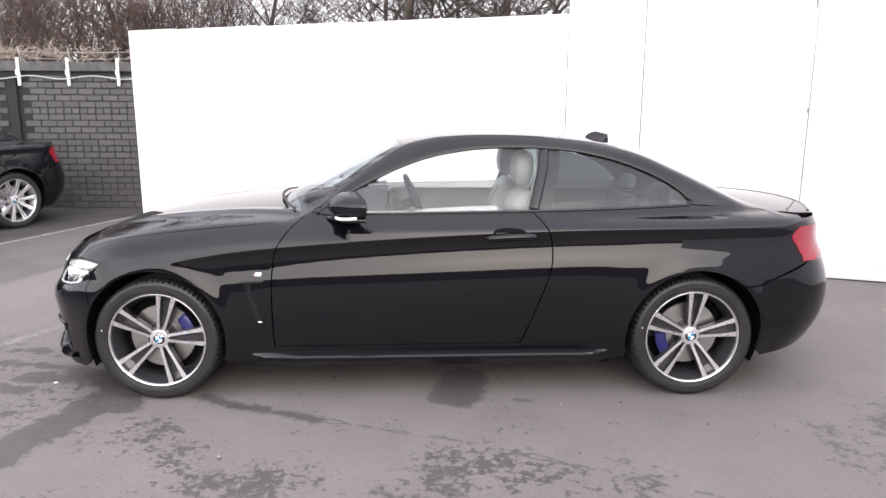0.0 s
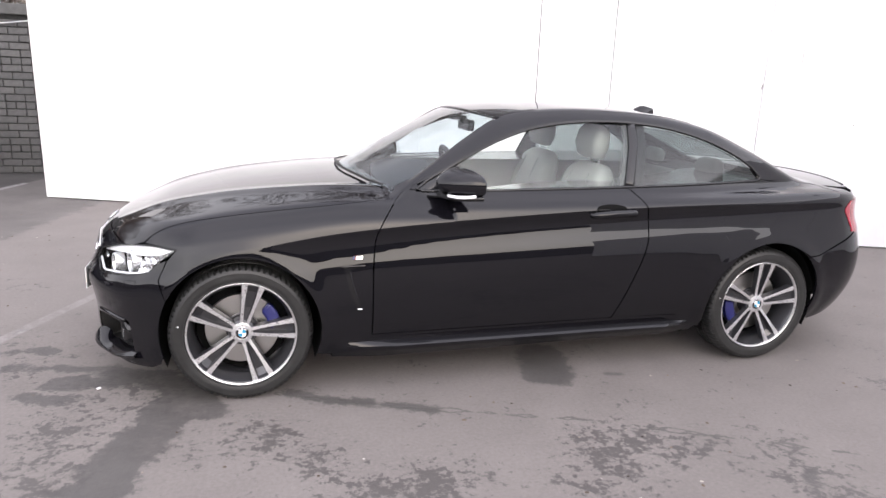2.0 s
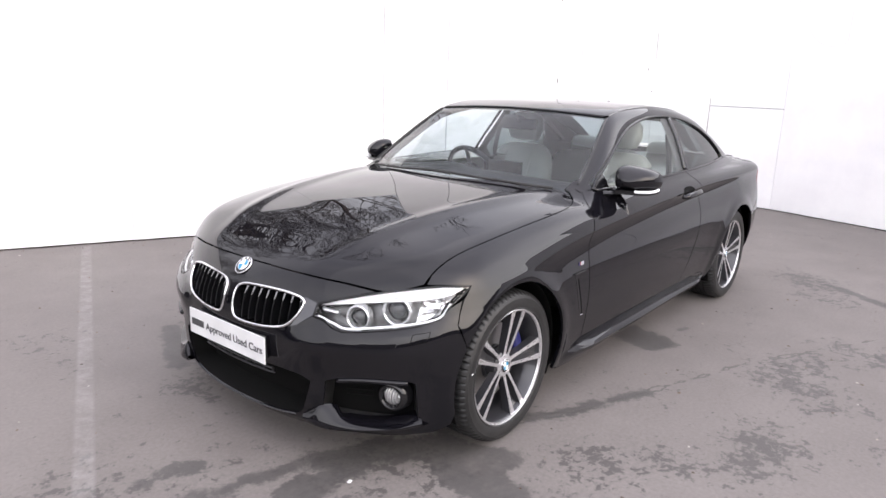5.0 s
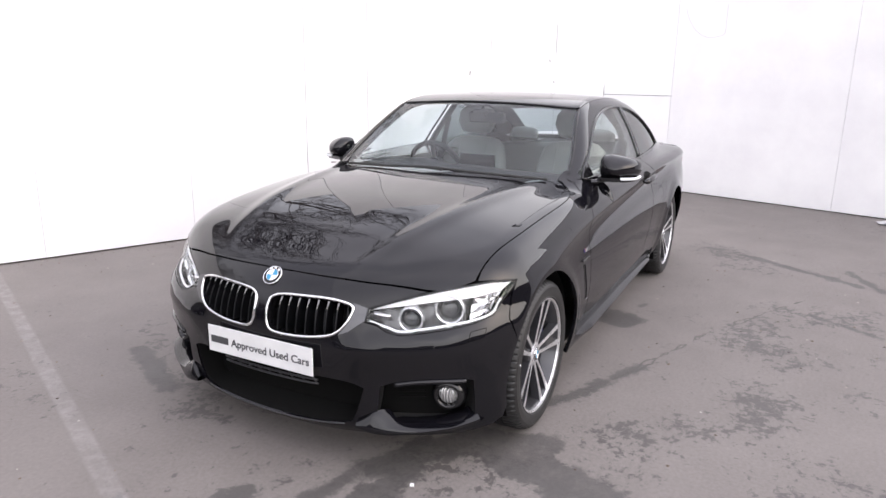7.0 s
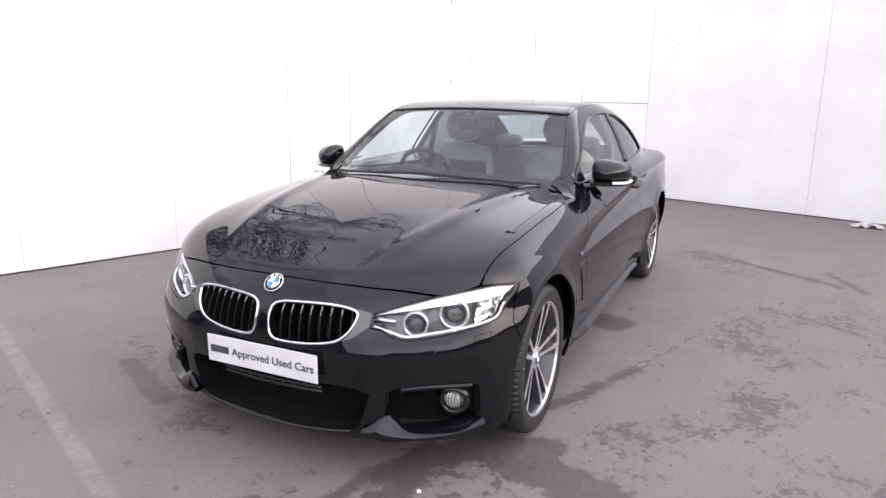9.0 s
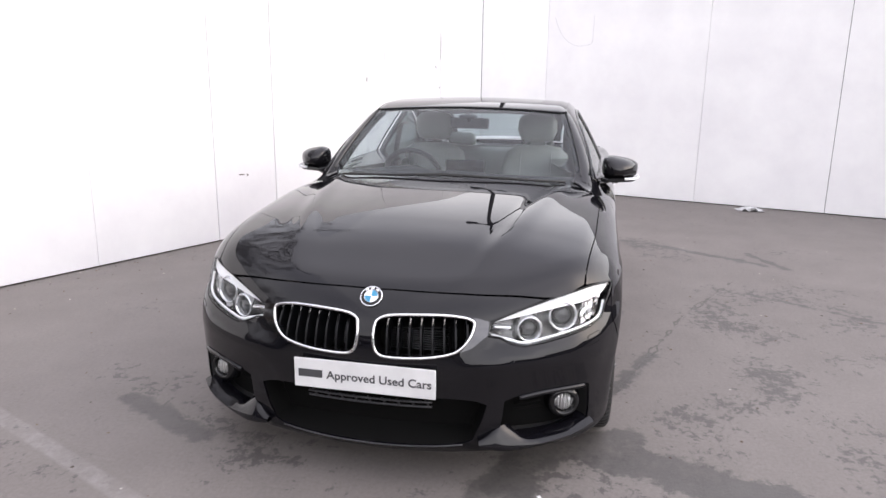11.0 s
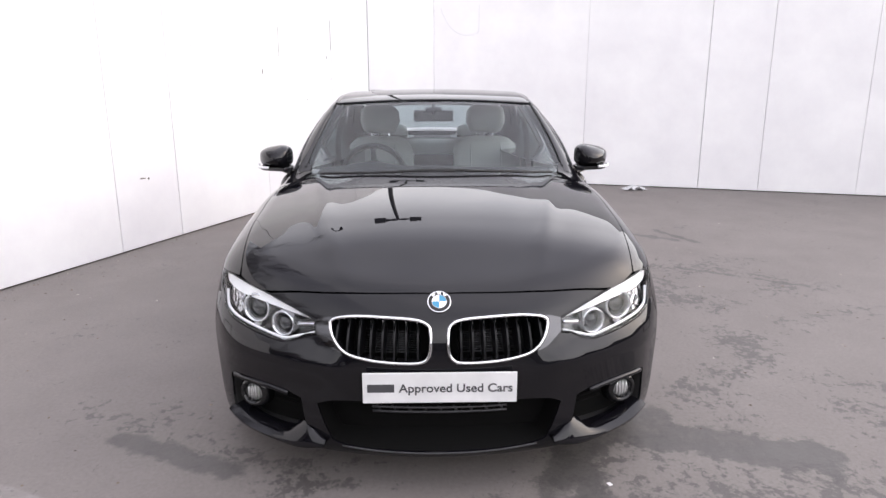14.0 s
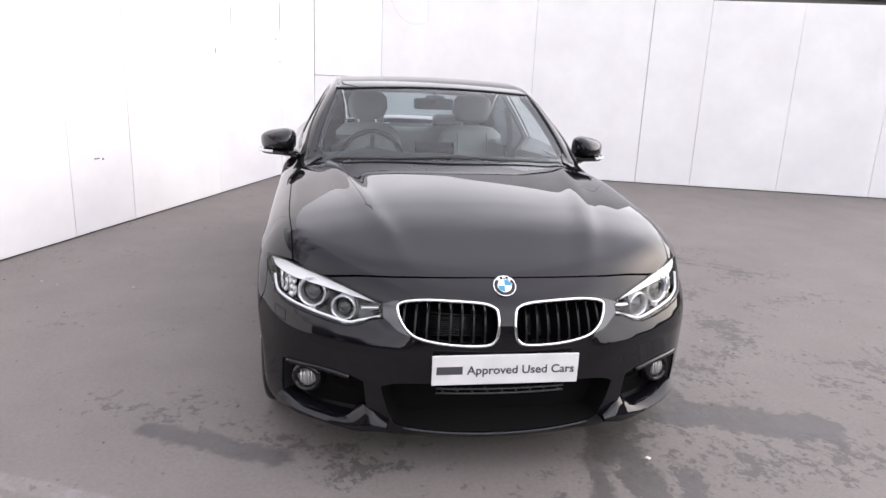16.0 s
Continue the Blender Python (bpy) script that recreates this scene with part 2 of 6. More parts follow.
def seg_dist(m, vec, a, b):
    """Distance in metres, on the ground, from the segment a-b."""
    ax, ay = a
    dx, dy = b[0] - ax, b[1] - ay
    l2 = dx * dx + dy * dy
    sub = nd(m, "ShaderNodeVectorMath")
    sub.operation = "SUBTRACT"
    ln(m, vec, sub.inputs[0])
    sub.inputs[1].default_value = (ax, ay, 0)
    dot = nd(m, "ShaderNodeVectorMath")
    dot.operation = "DOT_PRODUCT"
    ln(m, sub.outputs[0], dot.inputs[0])
    dot.inputs[1].default_value = (dx / l2, dy / l2, 0)
    cl = nd(m, "ShaderNodeClamp")
    ln(m, dot.outputs["Value"], cl.inputs["Value"])
    sc = nd(m, "ShaderNodeVectorMath")
    sc.operation = "SCALE"
    sc.inputs[0].default_value = (dx, dy, 0)
    ln(m, cl.outputs[0], sc.inputs["Scale"])
    ds = nd(m, "ShaderNodeVectorMath")
    ds.operation = "DISTANCE"
    ln(m, sub.outputs[0], ds.inputs[0])
    ln(m, sc.outputs[0], ds.inputs[1])
    return ds.outputs["Value"]


def math2(m, op, a, b=0.0, c=None, clamp=False):
    n = nd(m, "ShaderNodeMath")
    n.operation, n.use_clamp = op, clamp
    for i, val in enumerate((a, b, c)):
        if val is None:
            continue
        if isinstance(val, (int, float)):
            n.inputs[i].default_value = val
        else:
            ln(m, val, n.inputs[i])
    return n.outputs[0]


def blot(m, vec, a, b, width, ragged, edge):
    """Mask of a stain along a-b: 1 inside, ragged by a noise."""
    d = seg_dist(m, vec, a, b)
    wob = math2(m, "MULTIPLY_ADD", ragged_noise, ragged, -0.5 * ragged)
    d = math2(m, "ADD", d, wob)
    return math2(m, "MULTIPLY_ADD", d, -1.0 / edge, width / edge, True)


flat = nd(GROUND, "ShaderNodeVectorMath")
flat.operation = "MULTIPLY"
flat.inputs[1].default_value = (1, 1, 0)
ln(GROUND, gv, flat.inputs[0])
flat = flat.outputs[0]
ragged_noise = noise_fac(GROUND, gv, 7.5, 8, 0.72)
# damp patches with hard flaky edges, in clusters
flake = math2(GROUND, "MULTIPLY_ADD", noise_fac(GROUND, gv, 34.0, 6, 0.65), 0.34, math2(GROUND, "MULTIPLY", noise_fac(GROUND, gv, 13.0, 10, 0.72), 0.66))
cluster = noise_fac(GROUND, gv, 1.5, 4, 0.55)
lift = math2(GROUND, "MULTIPLY_ADD", cluster, 0.42, -0.23)
near_flakes = None
for a, b, wd in FLAKE_BANDS:
    k = blot(GROUND, flat, a, b, wd, 0.25, 0.35)
    near_flakes = k if near_flakes is None else math2(GROUND, "MAXIMUM", near_flakes, k)
lift = math2(GROUND, "MULTIPLY_ADD", near_flakes, 0.105, lift)
flakes = math2(GROUND, "ADD", flake, lift)
flakes = ramp(GROUND, flakes, [(0.580, grey(0)), (0.625, grey(1))])
stain = None
for a, b, wd, rg in STAINS:
    k = blot(GROUND, flat, a, b, wd, rg, 0.028)
    stain = k if stain is None else math2(GROUND, "MAXIMUM", stain, k)
g_col = mixc(GROUND, math2(GROUND, "MULTIPLY", flakes, 0.8), g_base, (0.060, 0.055, 0.053))
stain_col = ramp(GROUND, g_mid, [(0.3, (0.042, 0.039, 0.038)), (0.7, (0.085, 0.080, 0.077))])
stain = math2(GROUND, "MULTIPLY", stain, ramp(GROUND, math2(GROUND, "MULTIPLY_ADD", flake, 0.5, math2(GROUND, "MULTIPLY", g_mid, 0.5)), [(0.34, grey(0.45)), (0.50, grey(1.0))]))
g_col = mixc(GROUND, math2(GROUND, "MULTIPLY", stain, 0.86), g_col, stain_col)
# dark asphalt past the far bay line, and a damp apron before it
def half_plane(m, vec, a, b, edge, ragged):
    """1 on the left-hand side of the line a-b."""
    dx, dy = b[0] - a[0], b[1] - a[1]
    ll = math.hypot(dx, dy)
    sub = nd(m, "ShaderNodeVectorMath")
    sub.operation = "SUBTRACT"
    ln(m, vec, sub.inputs[0])
    sub.inputs[1].default_value = (a[0], a[1], 0)
    dot = nd(m, "ShaderNodeVectorMath")
    dot.operation = "DOT_PRODUCT"
    ln(m, sub.outputs[0], dot.inputs[0])
    dot.inputs[1].default_value = (-dy / ll, dx / ll, 0)
    d = math2(m, "ADD", dot.outputs["Value"], math2(m, "MULTIPLY_ADD", ragged_noise, ragged, -0.5 * ragged))
    return math2(m, "MULTIPLY_ADD", d, 1.0 / edge, 0.5, True)


apron = half_plane(GROUND, flat, (-2.33, 1.63), (-2.02, 2.9), 0.10, 0.5)
g_col = mixc(GROUND, math2(GROUND, "MULTIPLY", apron, 0.75), g_col, ramp(GROUND, g_mid, [(0.3, (0.075, 0.070, 0.068)), (0.7, (0.115, 0.107, 0.103))]))
asphalt = half_plane(GROUND, flat, (-3.52, 3.52), (-3.04, 5.13), 0.06, 0.0)
g_col = mixc(GROUND, math2(GROUND, "MULTIPLY", asphalt, 0.85), g_col, ramp(GROUND, g_mid, [(0.3, (0.028, 0.027, 0.027)), (0.7, (0.060, 0.056, 0.055))]))
# worn white bay lines
worn = ramp(GROUND, noise_fac(GROUND, gv, 11, 8, 0.75), [(0.45, grey(0)), (0.68, grey(1))])
lines = None
for a, b, wd, amount in BAY_LINES:
    d = math2(GROUND, "MULTIPLY_ADD", seg_dist(GROUND, flat, a, b), -1 / 0.015, wd / 0.015, True)
    d = math2(GROUND, "MULTIPLY", d, amount)
    lines = d if lines is None else math2(GROUND, "MAXIMUM", lines, d)
g_col = mixc(GROUND, math2(GROUND, "MULTIPLY", lines, math2(GROUND, "MULTIPLY_ADD", worn, 0.75, 0.25)), g_col, (0.46, 0.455, 0.45))
# hairline cracks
crack = None
wob = math2(GROUND, "MULTIPLY_ADD", noise_fac(GROUND, gv, 4, 8, 0.7), 0.16, -0.08)
for a, b in CRACKS:
    d = math2(GROUND, "ABSOLUTE", math2(GROUND, "ADD", seg_dist(GROUND, flat, a, b), wob))
    d = math2(GROUND, "MULTIPLY_ADD", d, -1 / 0.006, 0.010 / 0.006, True)
    crack = d if crack is None else math2(GROUND, "MAXIMUM", crack, d)
g_col = mixc(GROUND, math2(GROUND, "MULTIPLY", crack, 0.8), g_col, (0.09, 0.085, 0.08))
ln(GROUND, g_col, bsdf(GROUND).inputs["Base Color"])
wet = math2(GROUND, "MAXIMUM", flakes, stain)
ln(GROUND, math2(GROUND, "MULTIPLY_ADD", wet, -0.18, 0.82), bsdf(GROUND).inputs["Roughness"])
bump(GROUND, math2(GROUND, "MULTIPLY_ADD", crack, -1.5, math2(GROUND, "MULTIPLY_ADD", wet, -0.25, g_fine)), 0.35, 0.006)

WALL_PAINT = mat("white_painted_board", (0.8, 0.8, 0.8), 0.55)
wv = coords(WALL_PAINT)
wb1 = ramp(WALL_PAINT, noise_fac(WALL_PAINT, wv, 1.2, 6, 0.62), [(0.32, (0.70, 0.69, 0.715)), (0.66, (0.88, 0.88, 0.88))])
oi = nd(WALL_PAINT, "ShaderNodeObjectInfo")
wb1 = mixc(WALL_PAINT, 0.5, wb1, ramp(WALL_PAINT, oi.outputs["Random"], [(0, (0.81, 0.80, 0.82)), (1, (0.88, 0.88, 0.88))]))
scuff = ramp(WALL_PAINT, noise_fac(WALL_PAINT, coords(WALL_PAINT, (6, 6, 1.2)), 3.5, 9, 0.7), [(0.70, grey(0)), (0.76, grey(1))])
wb1 = mixc(WALL_PAINT, math2(WALL_PAINT, "MULTIPLY", scuff, 0.35), wb1, (0.42, 0.41, 0.40))
ln(WALL_PAINT, wb1, bsdf(WALL_PAINT).inputs["Base Color"])
bump(WALL_PAINT, noise_fac(WALL_PAINT, wv, 2.0, 4), 0.35, 0.02)
BRICK = mat("dark_grey_painted_brick", (0.10, 0.10, 0.105), 0.6)
bo = nd(BRICK, "ShaderNodeObjectInfo")
bgm = nd(BRICK, "ShaderNodeNewGeometry")
brnd = math2(BRICK, "FRACT", math2(BRICK, "ADD", bo.outputs["Random"], bgm.outputs["Random Per Island"]))
bcol = ramp(BRICK, brnd, [(0, (0.052, 0.052, 0.054)), (0.6, (0.068, 0.067, 0.069)), (1, (0.088, 0.087, 0.088))])
bcol = mixc(BRICK, 0.4, bcol, ramp(BRICK, noise_fac(BRICK, coords(BRICK, kind="Object"), 30, 5), [(0.3, grey(0.045)), (0.7, grey(0.11))]))
ln(BRICK, bcol, bsdf(BRICK).inputs["Base Color"])
bump(BRICK, noise_fac(BRICK, coords(BRICK), 90, 5), 0.5, 0.006)
MORTAR = mat("dark_mortar", (0.055, 0.055, 0.057), 0.9)
ln(MORTAR, ramp(MORTAR, noise_fac(MORTAR, coords(MORTAR), 40, 5), [(0.3, grey(0.014)), (0.7, grey(0.028))]), bsdf(MORTAR).inputs["Base Color"])
COPING = mat("grey_coping_concrete", (0.2, 0.2, 0.2), 0.8)
ln(COPING, ramp(COPING, noise_fac(COPING, coords(COPING), 7, 6), [(0.3, grey(0.055)), (0.7, grey(0.105))]), bsdf(COPING).inputs["Base Color"])
BARK = mat("grey_brown_bark", (0.10, 0.08, 0.07), 0.9)
ln(BARK, ramp(BARK, noise_fac(BARK, coords(BARK), 12, 5), [(0.3, (0.05, 0.042, 0.038)), (0.75, (0.15, 0.12, 0.10))]), bsdf(BARK).inputs["Base Color"])
DRY = mat("dry_vine_stems", (0.36, 0.29, 0.24), 0.9)
ln(DRY, ramp(DRY, noise_fac(DRY, coords(DRY), 9, 4), [(0.3, (0.22, 0.17, 0.14)), (0.7, (0.46, 0.39, 0.33))]), bsdf(DRY).inputs["Base Color"])
BRUSH = mat("brown_winter_twigs", (0.12, 0.08, 0.07), 0.9)
ln(BRUSH, ramp(BRUSH, noise_fac(BRUSH, coords(BRUSH), 2, 5), [(0.3, (0.06, 0.045, 0.04)), (0.7, (0.15, 0.105, 0.09))]), bsdf(BRUSH).inputs["Base Color"])
GALV = mat("galvanised_steel", (0.55, 0.55, 0.56), 0.45, 0.8)
WHITE_METAL = mat("white_painted_metal", (0.75, 0.75, 0.74), 0.5)
BLOCK_GREY = mat("grey_reflected_block", (0.2, 0.2, 0.2), 0.9)
ln(BLOCK_GREY, ramp(BLOCK_GREY, noise_fac(BLOCK_GREY, coords(BLOCK_GREY), 0.6, 7), [(0.3, (0.10, 0.095, 0.095)), (0.7, (0.16, 0.155, 0.15))]), bsdf(BLOCK_GREY).inputs["Base Color"])


# ---- mesh helpers ----
def mesh_from(name, verts, faces, material, smooth=True):
    me = bpy.data.meshes.new(name)
    me.from_pydata([tuple(map(float, p)) for p in verts], [], faces)
    if material:
        me.materials.append(material)
    if smooth:
        me.polygons.foreach_set("use_smooth", [True] * len(me.polygons))
    me.update()
    return me


def part_mesh(name, me, parent, label=""):
    ob = new(name, me)
    ob.parent = parent
    if label:
        ob["label"] = label
    return ob


def part(name, bm, material, parent, label="", smooth=False):
    me = bpy.data.meshes.new(name)
    bm.to_mesh(me)
    bm.free()
    me.materials.append(material)
    if smooth:
        me.polygons.foreach_set("use_smooth", [True] * len(me.polygons))
        me.set_sharp_from_angle(angle=radians(38))
    return part_mesh(name, me, parent, label)


def thing(name, label, category, group="", at=None, kind=""):
    e = new(name)
    e.empty_display_size = 0.1
    if at is not None:
        e.matrix_world = at
    return tagged(e, label, category, group, kind)


def box_bm(x0, x1, y0, y1, z0, z1, bevel=0.0, m=None, segs=2):
    bm = bmesh.new()
    bmesh.ops.create_cube(bm, size=1.0)
    for vtx in bm.verts:
        vtx.co = Vector(((x0 + x1) / 2 + vtx.co.x * (x1 - x0), (y0 + y1) / 2 + vtx.co.y * (y1 - y0), (z0 + z1) / 2 + vtx.co.z * (z1 - z0)))
    if bevel:
        bmesh.ops.bevel(bm, geom=list(bm.edges), offset=bevel, segments=segs, profile=0.6, affect="EDGES")
    if m is not None:
        bm.transform(m)
    return bm


def cyl_bm(r, depth, segs=32, bevel=0.0, m=None, r2=None):
    bm = bmesh.new()
    bmesh.ops.create_cone(bm, cap_ends=True, segments=segs, radius1=r, radius2=r if r2 is None else r2, depth=depth)
    if bevel:
        rim = [e for e in bm.edges if abs(abs(e.verts[0].co.z) - depth / 2) < 1e-6 and abs(e.verts[0].co.z - e.verts[1].co.z) < 1e-6]
        bmesh.ops.bevel(bm, geom=rim, offset=bevel, segments=2, profile=0.6, affect="EDGES")
    if m is not None:
        bm.transform(m)
    return bm


def tube(points, radius, sides=8, closed=False, radii=None, squash=1.0):
    """Verts and faces of a tube along a polyline."""
    pts = [Vector(p) for p in points]
    n = len(pts)
    verts, faces = [], []
    up = Vector((0, 0, 1))
    tans = []
    for i, p in enumerate(pts):
        a = pts[(i - 1) % n] if closed or i else p
        b = pts[(i + 1) % n] if closed or i < n - 1 else p
        tans.append((b - a).normalized())
    s = tans[0].cross(up if abs(tans[0].z) < 0.9 else Vector((1, 0, 0))).normalized()
    sides_v = []
    for t in tans:
        s = (s - t * s.dot(t)).normalized()
        sides_v.append(s)
    twist = 0.0
    if closed:
        e = (s - tans[0] * s.dot(tans[0])).normalized()
        twist = math.atan2(e.cross(sides_v[0]).dot(tans[0]), e.dot(sides_v[0]))
    for i, p in enumerate(pts):
        s, t = sides_v[i], tans[i]
        u = s.cross(t)
        r = radii[i] if radii else radius
        off = -twist * i / n
        for k in range(sides):
            an = 2 * math.pi * k / sides + off
            verts.append(p + s * (math.cos(an) * r) + u * (math.sin(an) * r * squash))
    rings = n if closed else n - 1
    for i in range(rings):
        for k in range(sides):
            a, b = i * sides + k, i * sides + (k + 1) % sides
            c, d = ((i + 1) % n) * sides + (k + 1) % sides, ((i + 1) % n) * sides + k
            faces.append((a, b, c, d))
    if not closed:
        faces.append(tuple(reversed(range(sides))))
        faces.append(tuple((n - 1) * sides + k for k in range(sides)))
    return verts, faces


def join_sets(sets):
    verts, faces = [], []
    for vs, fs in sets:
        o = len(verts)
        verts += list(vs)
        faces += [tuple(i + o for i in f) for f in fs]
    return verts, faces


def lathe(profile, segs, axis_m=None, closed=False):
    """Revolve (radius, height) pairs about z."""
    verts, faces = [], []
    n = len(profile)
    for i in range(segs):
        a = 2 * math.pi * i / segs
        for r, h in profile:
            p = Vector((r * math.cos(a), r * math.sin(a), h))
            verts.append(axis_m @ p if axis_m is not None else p)
    for i in range(segs):
        j = (i + 1) % segs
        for k in range(n if closed else n - 1):
            l = (k + 1) % n
            faces.append((i * n + k, j * n + k, j * n + l, i * n + l))
    return verts, faces


# ---- ground and walls ----
bm = bmesh.new()
bmesh.ops.create_grid(bm, x_segments=2, y_segments=2, size=150)
me = bpy.data.meshes.new("ground")
bm.to_mesh(me)
bm.free()
me.materials.append(GROUND)
ground = tagged(new("ground", me), "grey concrete yard with damp stains and worn white lines", "ground", kind="structure")

A0, A1, A2, B1 = Vector((-2.30, 4.73, 0)), Vector((7.23, 0.88, 0)), Vector((7.17, -0.06, 0)), Vector((4.9, -7.3, 0))


def board_wall(name, label, p, q, seams, thick, base=0.012):
    """White boards side by side along p-q; seams: (distance from p, height) where each board ends."""
    w = thing(name, label, "wall", kind="structure")
    d = (q - p).normalized()
    nrm = Vector((-d.y, d.x, 0))
    if nrm.dot(Vector((2, -2, 0)) - p) > 0:
        nrm = -nrm
    m = Matrix((d.to_4d(), nrm.to_4d(), Vector((0, 0, 1, 0)), Vector((0, 0, 0, 1)))).transposed()
    m.translation = p
    m[3][3] = 1.0
    for r in range(3):
        m[r][3] = p[r]
    m[3] = (0, 0, 0, 1)
    s0 = 0.0
    rnd = random.Random(name)
    for s1, h, gap in seams:
        off = rnd.uniform(0, 0.006)
        b = part("board", box_bm(s0 + (0.002 if gap > 0.0012 else 0.0), s1 - gap, off, off + thick, base, h, 0.003, segs=1), WALL_PAINT, w)
        b.matrix_local = m
        s0 = s1
    # Unseen near-black sheet added behind the boards, so their gaps read dark.
    back = part("backing", box_bm(0.02, s0 - 0.02, thick + 0.012, thick + 0.06, 0.0, min(c[1] for c in seams) - 0.05), VOID, w)
    back.matrix_local = m
    return w, m


LA = (A1 - A0).length
wall_north, MA = board_wall("wall_north", "tall white painted board wall with vertical seams", A0, A1,
                            [(0.70, 2.50, 0.001), (1.89, 2.49, 0.0), (3.12, 2.48, 0.001), (4.34, 2.47, 0.0), (5.53, 2.46, 0.006), (6.265, 3.6, 0.006), (7.72, 3.6, 0.007), (9.23, 3.6, 0.001), (LA, 3.6, 0.004)], 0.05)
wall_corner, MC = board_wall("wall_corner", "narrow white board panel with a horizontal joint", A1, A2, [((A2 - A1).length, 1.275, 0.002)], 0.05)
up = part("board", box_bm(0.002, (A2 - A1).length - 0.002, 0.003, 0.053, 1.282, 3.6, 0.003, segs=1), WALL_PAINT, wall_corner)
up.matrix_local = MC
# More of these added sheets, blocking the sky seen through the upper gaps.
bk = part("backing", box_bm(-0.02, (A2 - A1).length + 0.03, 0.064, 0.11, 1.2, 3.55), VOID, wall_corner)
bk.matrix_local = MC
bk = part("backing", box_bm(5.60, LA - 0.02, 0.062, 0.11, 2.42, 3.55), VOID, wall_north)
bk.matrix_local = MA
LB_ = (B1 - A2).length
wall_east, MB = board_wall("wall_east", "white painted board wall with scuffs and seams", A2, B1,
                           [(2.15, 3.6, 0.001), (3.68, 3.6, 0.0035), (4.42, 3.6, 0.0035), (5.56, 2.45, 0.001), (6.74, 2.45, 0.002), (LB_, 2.45, 0.002)], 0.05)
bk = part("backing", box_bm(0.02, 4.38, 0.062, 0.11, 2.41, 3.55), VOID, wall_east)
bk.matrix_local = MB

BAR = mat("dark_satin_bar", (0.07, 0.07, 0.075), 0.35, 0.6)
LENS_BALL = mat("projector_glass", (0.02, 0.022, 0.026), 0.03, 0, 1.0)
BOWL = mat("lamp_bowl", (0.035, 0.035, 0.038), 0.2, 0.6)
LAMP_INNER = mat("satin_lamp_housing", (0.34, 0.34, 0.35), 0.22, 0.9)
ln(LAMP_INNER, ramp(LAMP_INNER, noise_fac(LAMP_INNER, coords(LAMP_INNER), 22, 2), [(0.42, grey(0.012)), (0.62, grey(0.10))]), bsdf(LAMP_INNER).inputs["Base Color"])
SLAT = mat("grille_slat_black", (0.006, 0.006, 0.007), 0.3, spec=0.3)
RING = mat("ring_light_chrome", (0.80, 0.81, 0.83), 0.16, 0.75)
FOG_GLASS = mat("fog_lens_glass", (0.62, 0.62, 0.62), 0.12, 0.6, 0.6)
fw = nd(FOG_GLASS, "ShaderNodeTexWave", Scale=28.0)
ln(FOG_GLASS, coords(FOG_GLASS, (0.1, 1, 0.1)), fw.inputs["Vector"])
fw.bands_direction = "Y"
bump(FOG_GLASS, fw.outputs["Fac"], 0.8, 0.01)


# ---- the coupe: a smooth body field, from which each panel is cut by its outline ----
# x runs back from the front axle, y to the car's right, z up; the field is negative inside.
def spl(*pts):
    xs = np.array([p[0] for p in pts], float)
    ys = np.array([p[1] for p in pts], float)
    ms = np.gradient(ys, xs)
    x = np.linspace(xs[0], xs[-1], 6000)
    i = np.clip(np.searchsorted(xs, x) - 1, 0, len(xs) - 2)
    h = xs[i + 1] - xs[i]
    t = (x - xs[i]) / h
    tab = ((2 * t ** 3 - 3 * t ** 2 + 1) * ys[i] + (t ** 3 - 2 * t ** 2 + t) * h * ms[i]
           + (-2 * t ** 3 + 3 * t ** 2) * ys[i + 1] + (t ** 3 - t ** 2) * h * ms[i + 1])
    return lambda v: np.interp(v, x, tab)


def smax(a, b, k):
    h = np.clip(0.5 + 0.5 * (a - b) / k, 0, 1)
    return b + (a - b) * h + k * h * (1 - h)


WHEEL_F, WHEEL_R, HUB_Z, TYRE_R = 0.0, 2.81, 0.327, 0.327
swage = spl((-0.8, 0.66), (-0.3, 0.705), (0.1, 0.745), (0.35, 0.785), (0.7, 0.822), (1.3, 0.865), (2.03, 0.90), (2.9, 0.918), (3.4, 0.92), (3.9, 0.915))
crease = spl((-0.8, 0.0), (-0.2, 0.0), (0.35, 0.7), (0.7, 1.0), (3.0, 1.0), (3.5, 0.5), (3.9, 0.3))
plan = spl((-0.9, 0.80), (-0.55, 0.845), (-0.3, 0.868), (0, 0.888), (0.35, 0.893), (0.7, 0.893), (1.3, 0.898), (2.0, 0.900), (2.5, 0.906), (2.9, 0.905), (3.3, 0.882), (3.6, 0.83), (3.95, 0.72))
above = spl((0, 0), (0.04, -0.012), (0.10, -0.040), (0.16, -0.078), (0.25, -0.145), (0.5, -0.40))
below = spl((0, 0), (0.030, -0.0085), (0.065, -0.0115), (0.11, -0.006), (0.16, 0.005), (0.22, 0.012), (0.29, 0.0145), (0.38, 0.009), (0.48, -0.004), (0.56, -0.022), (0.64, -0.050), (0.75, -0.11), (0.95, -0.3))
below_soft = spl((0, 0), (0.08, 0.008), (0.19, 0.012), (0.27, 0.013), (0.38, 0.008), (0.48, -0.004), (0.56, -0.022), (0.64, -0.050), (0.75, -0.11), (0.95, -0.3))
nose = spl((0.05, -0.57), (0.12, -0.675), (0.17, -0.728), (0.25, -0.748), (0.36, -0.755), (0.47, -0.764), (0.54, -0.763), (0.60, -0.753), (0.66, -0.731), (0.72, -0.702), (0.80, -0.66), (1.0, -0.55))
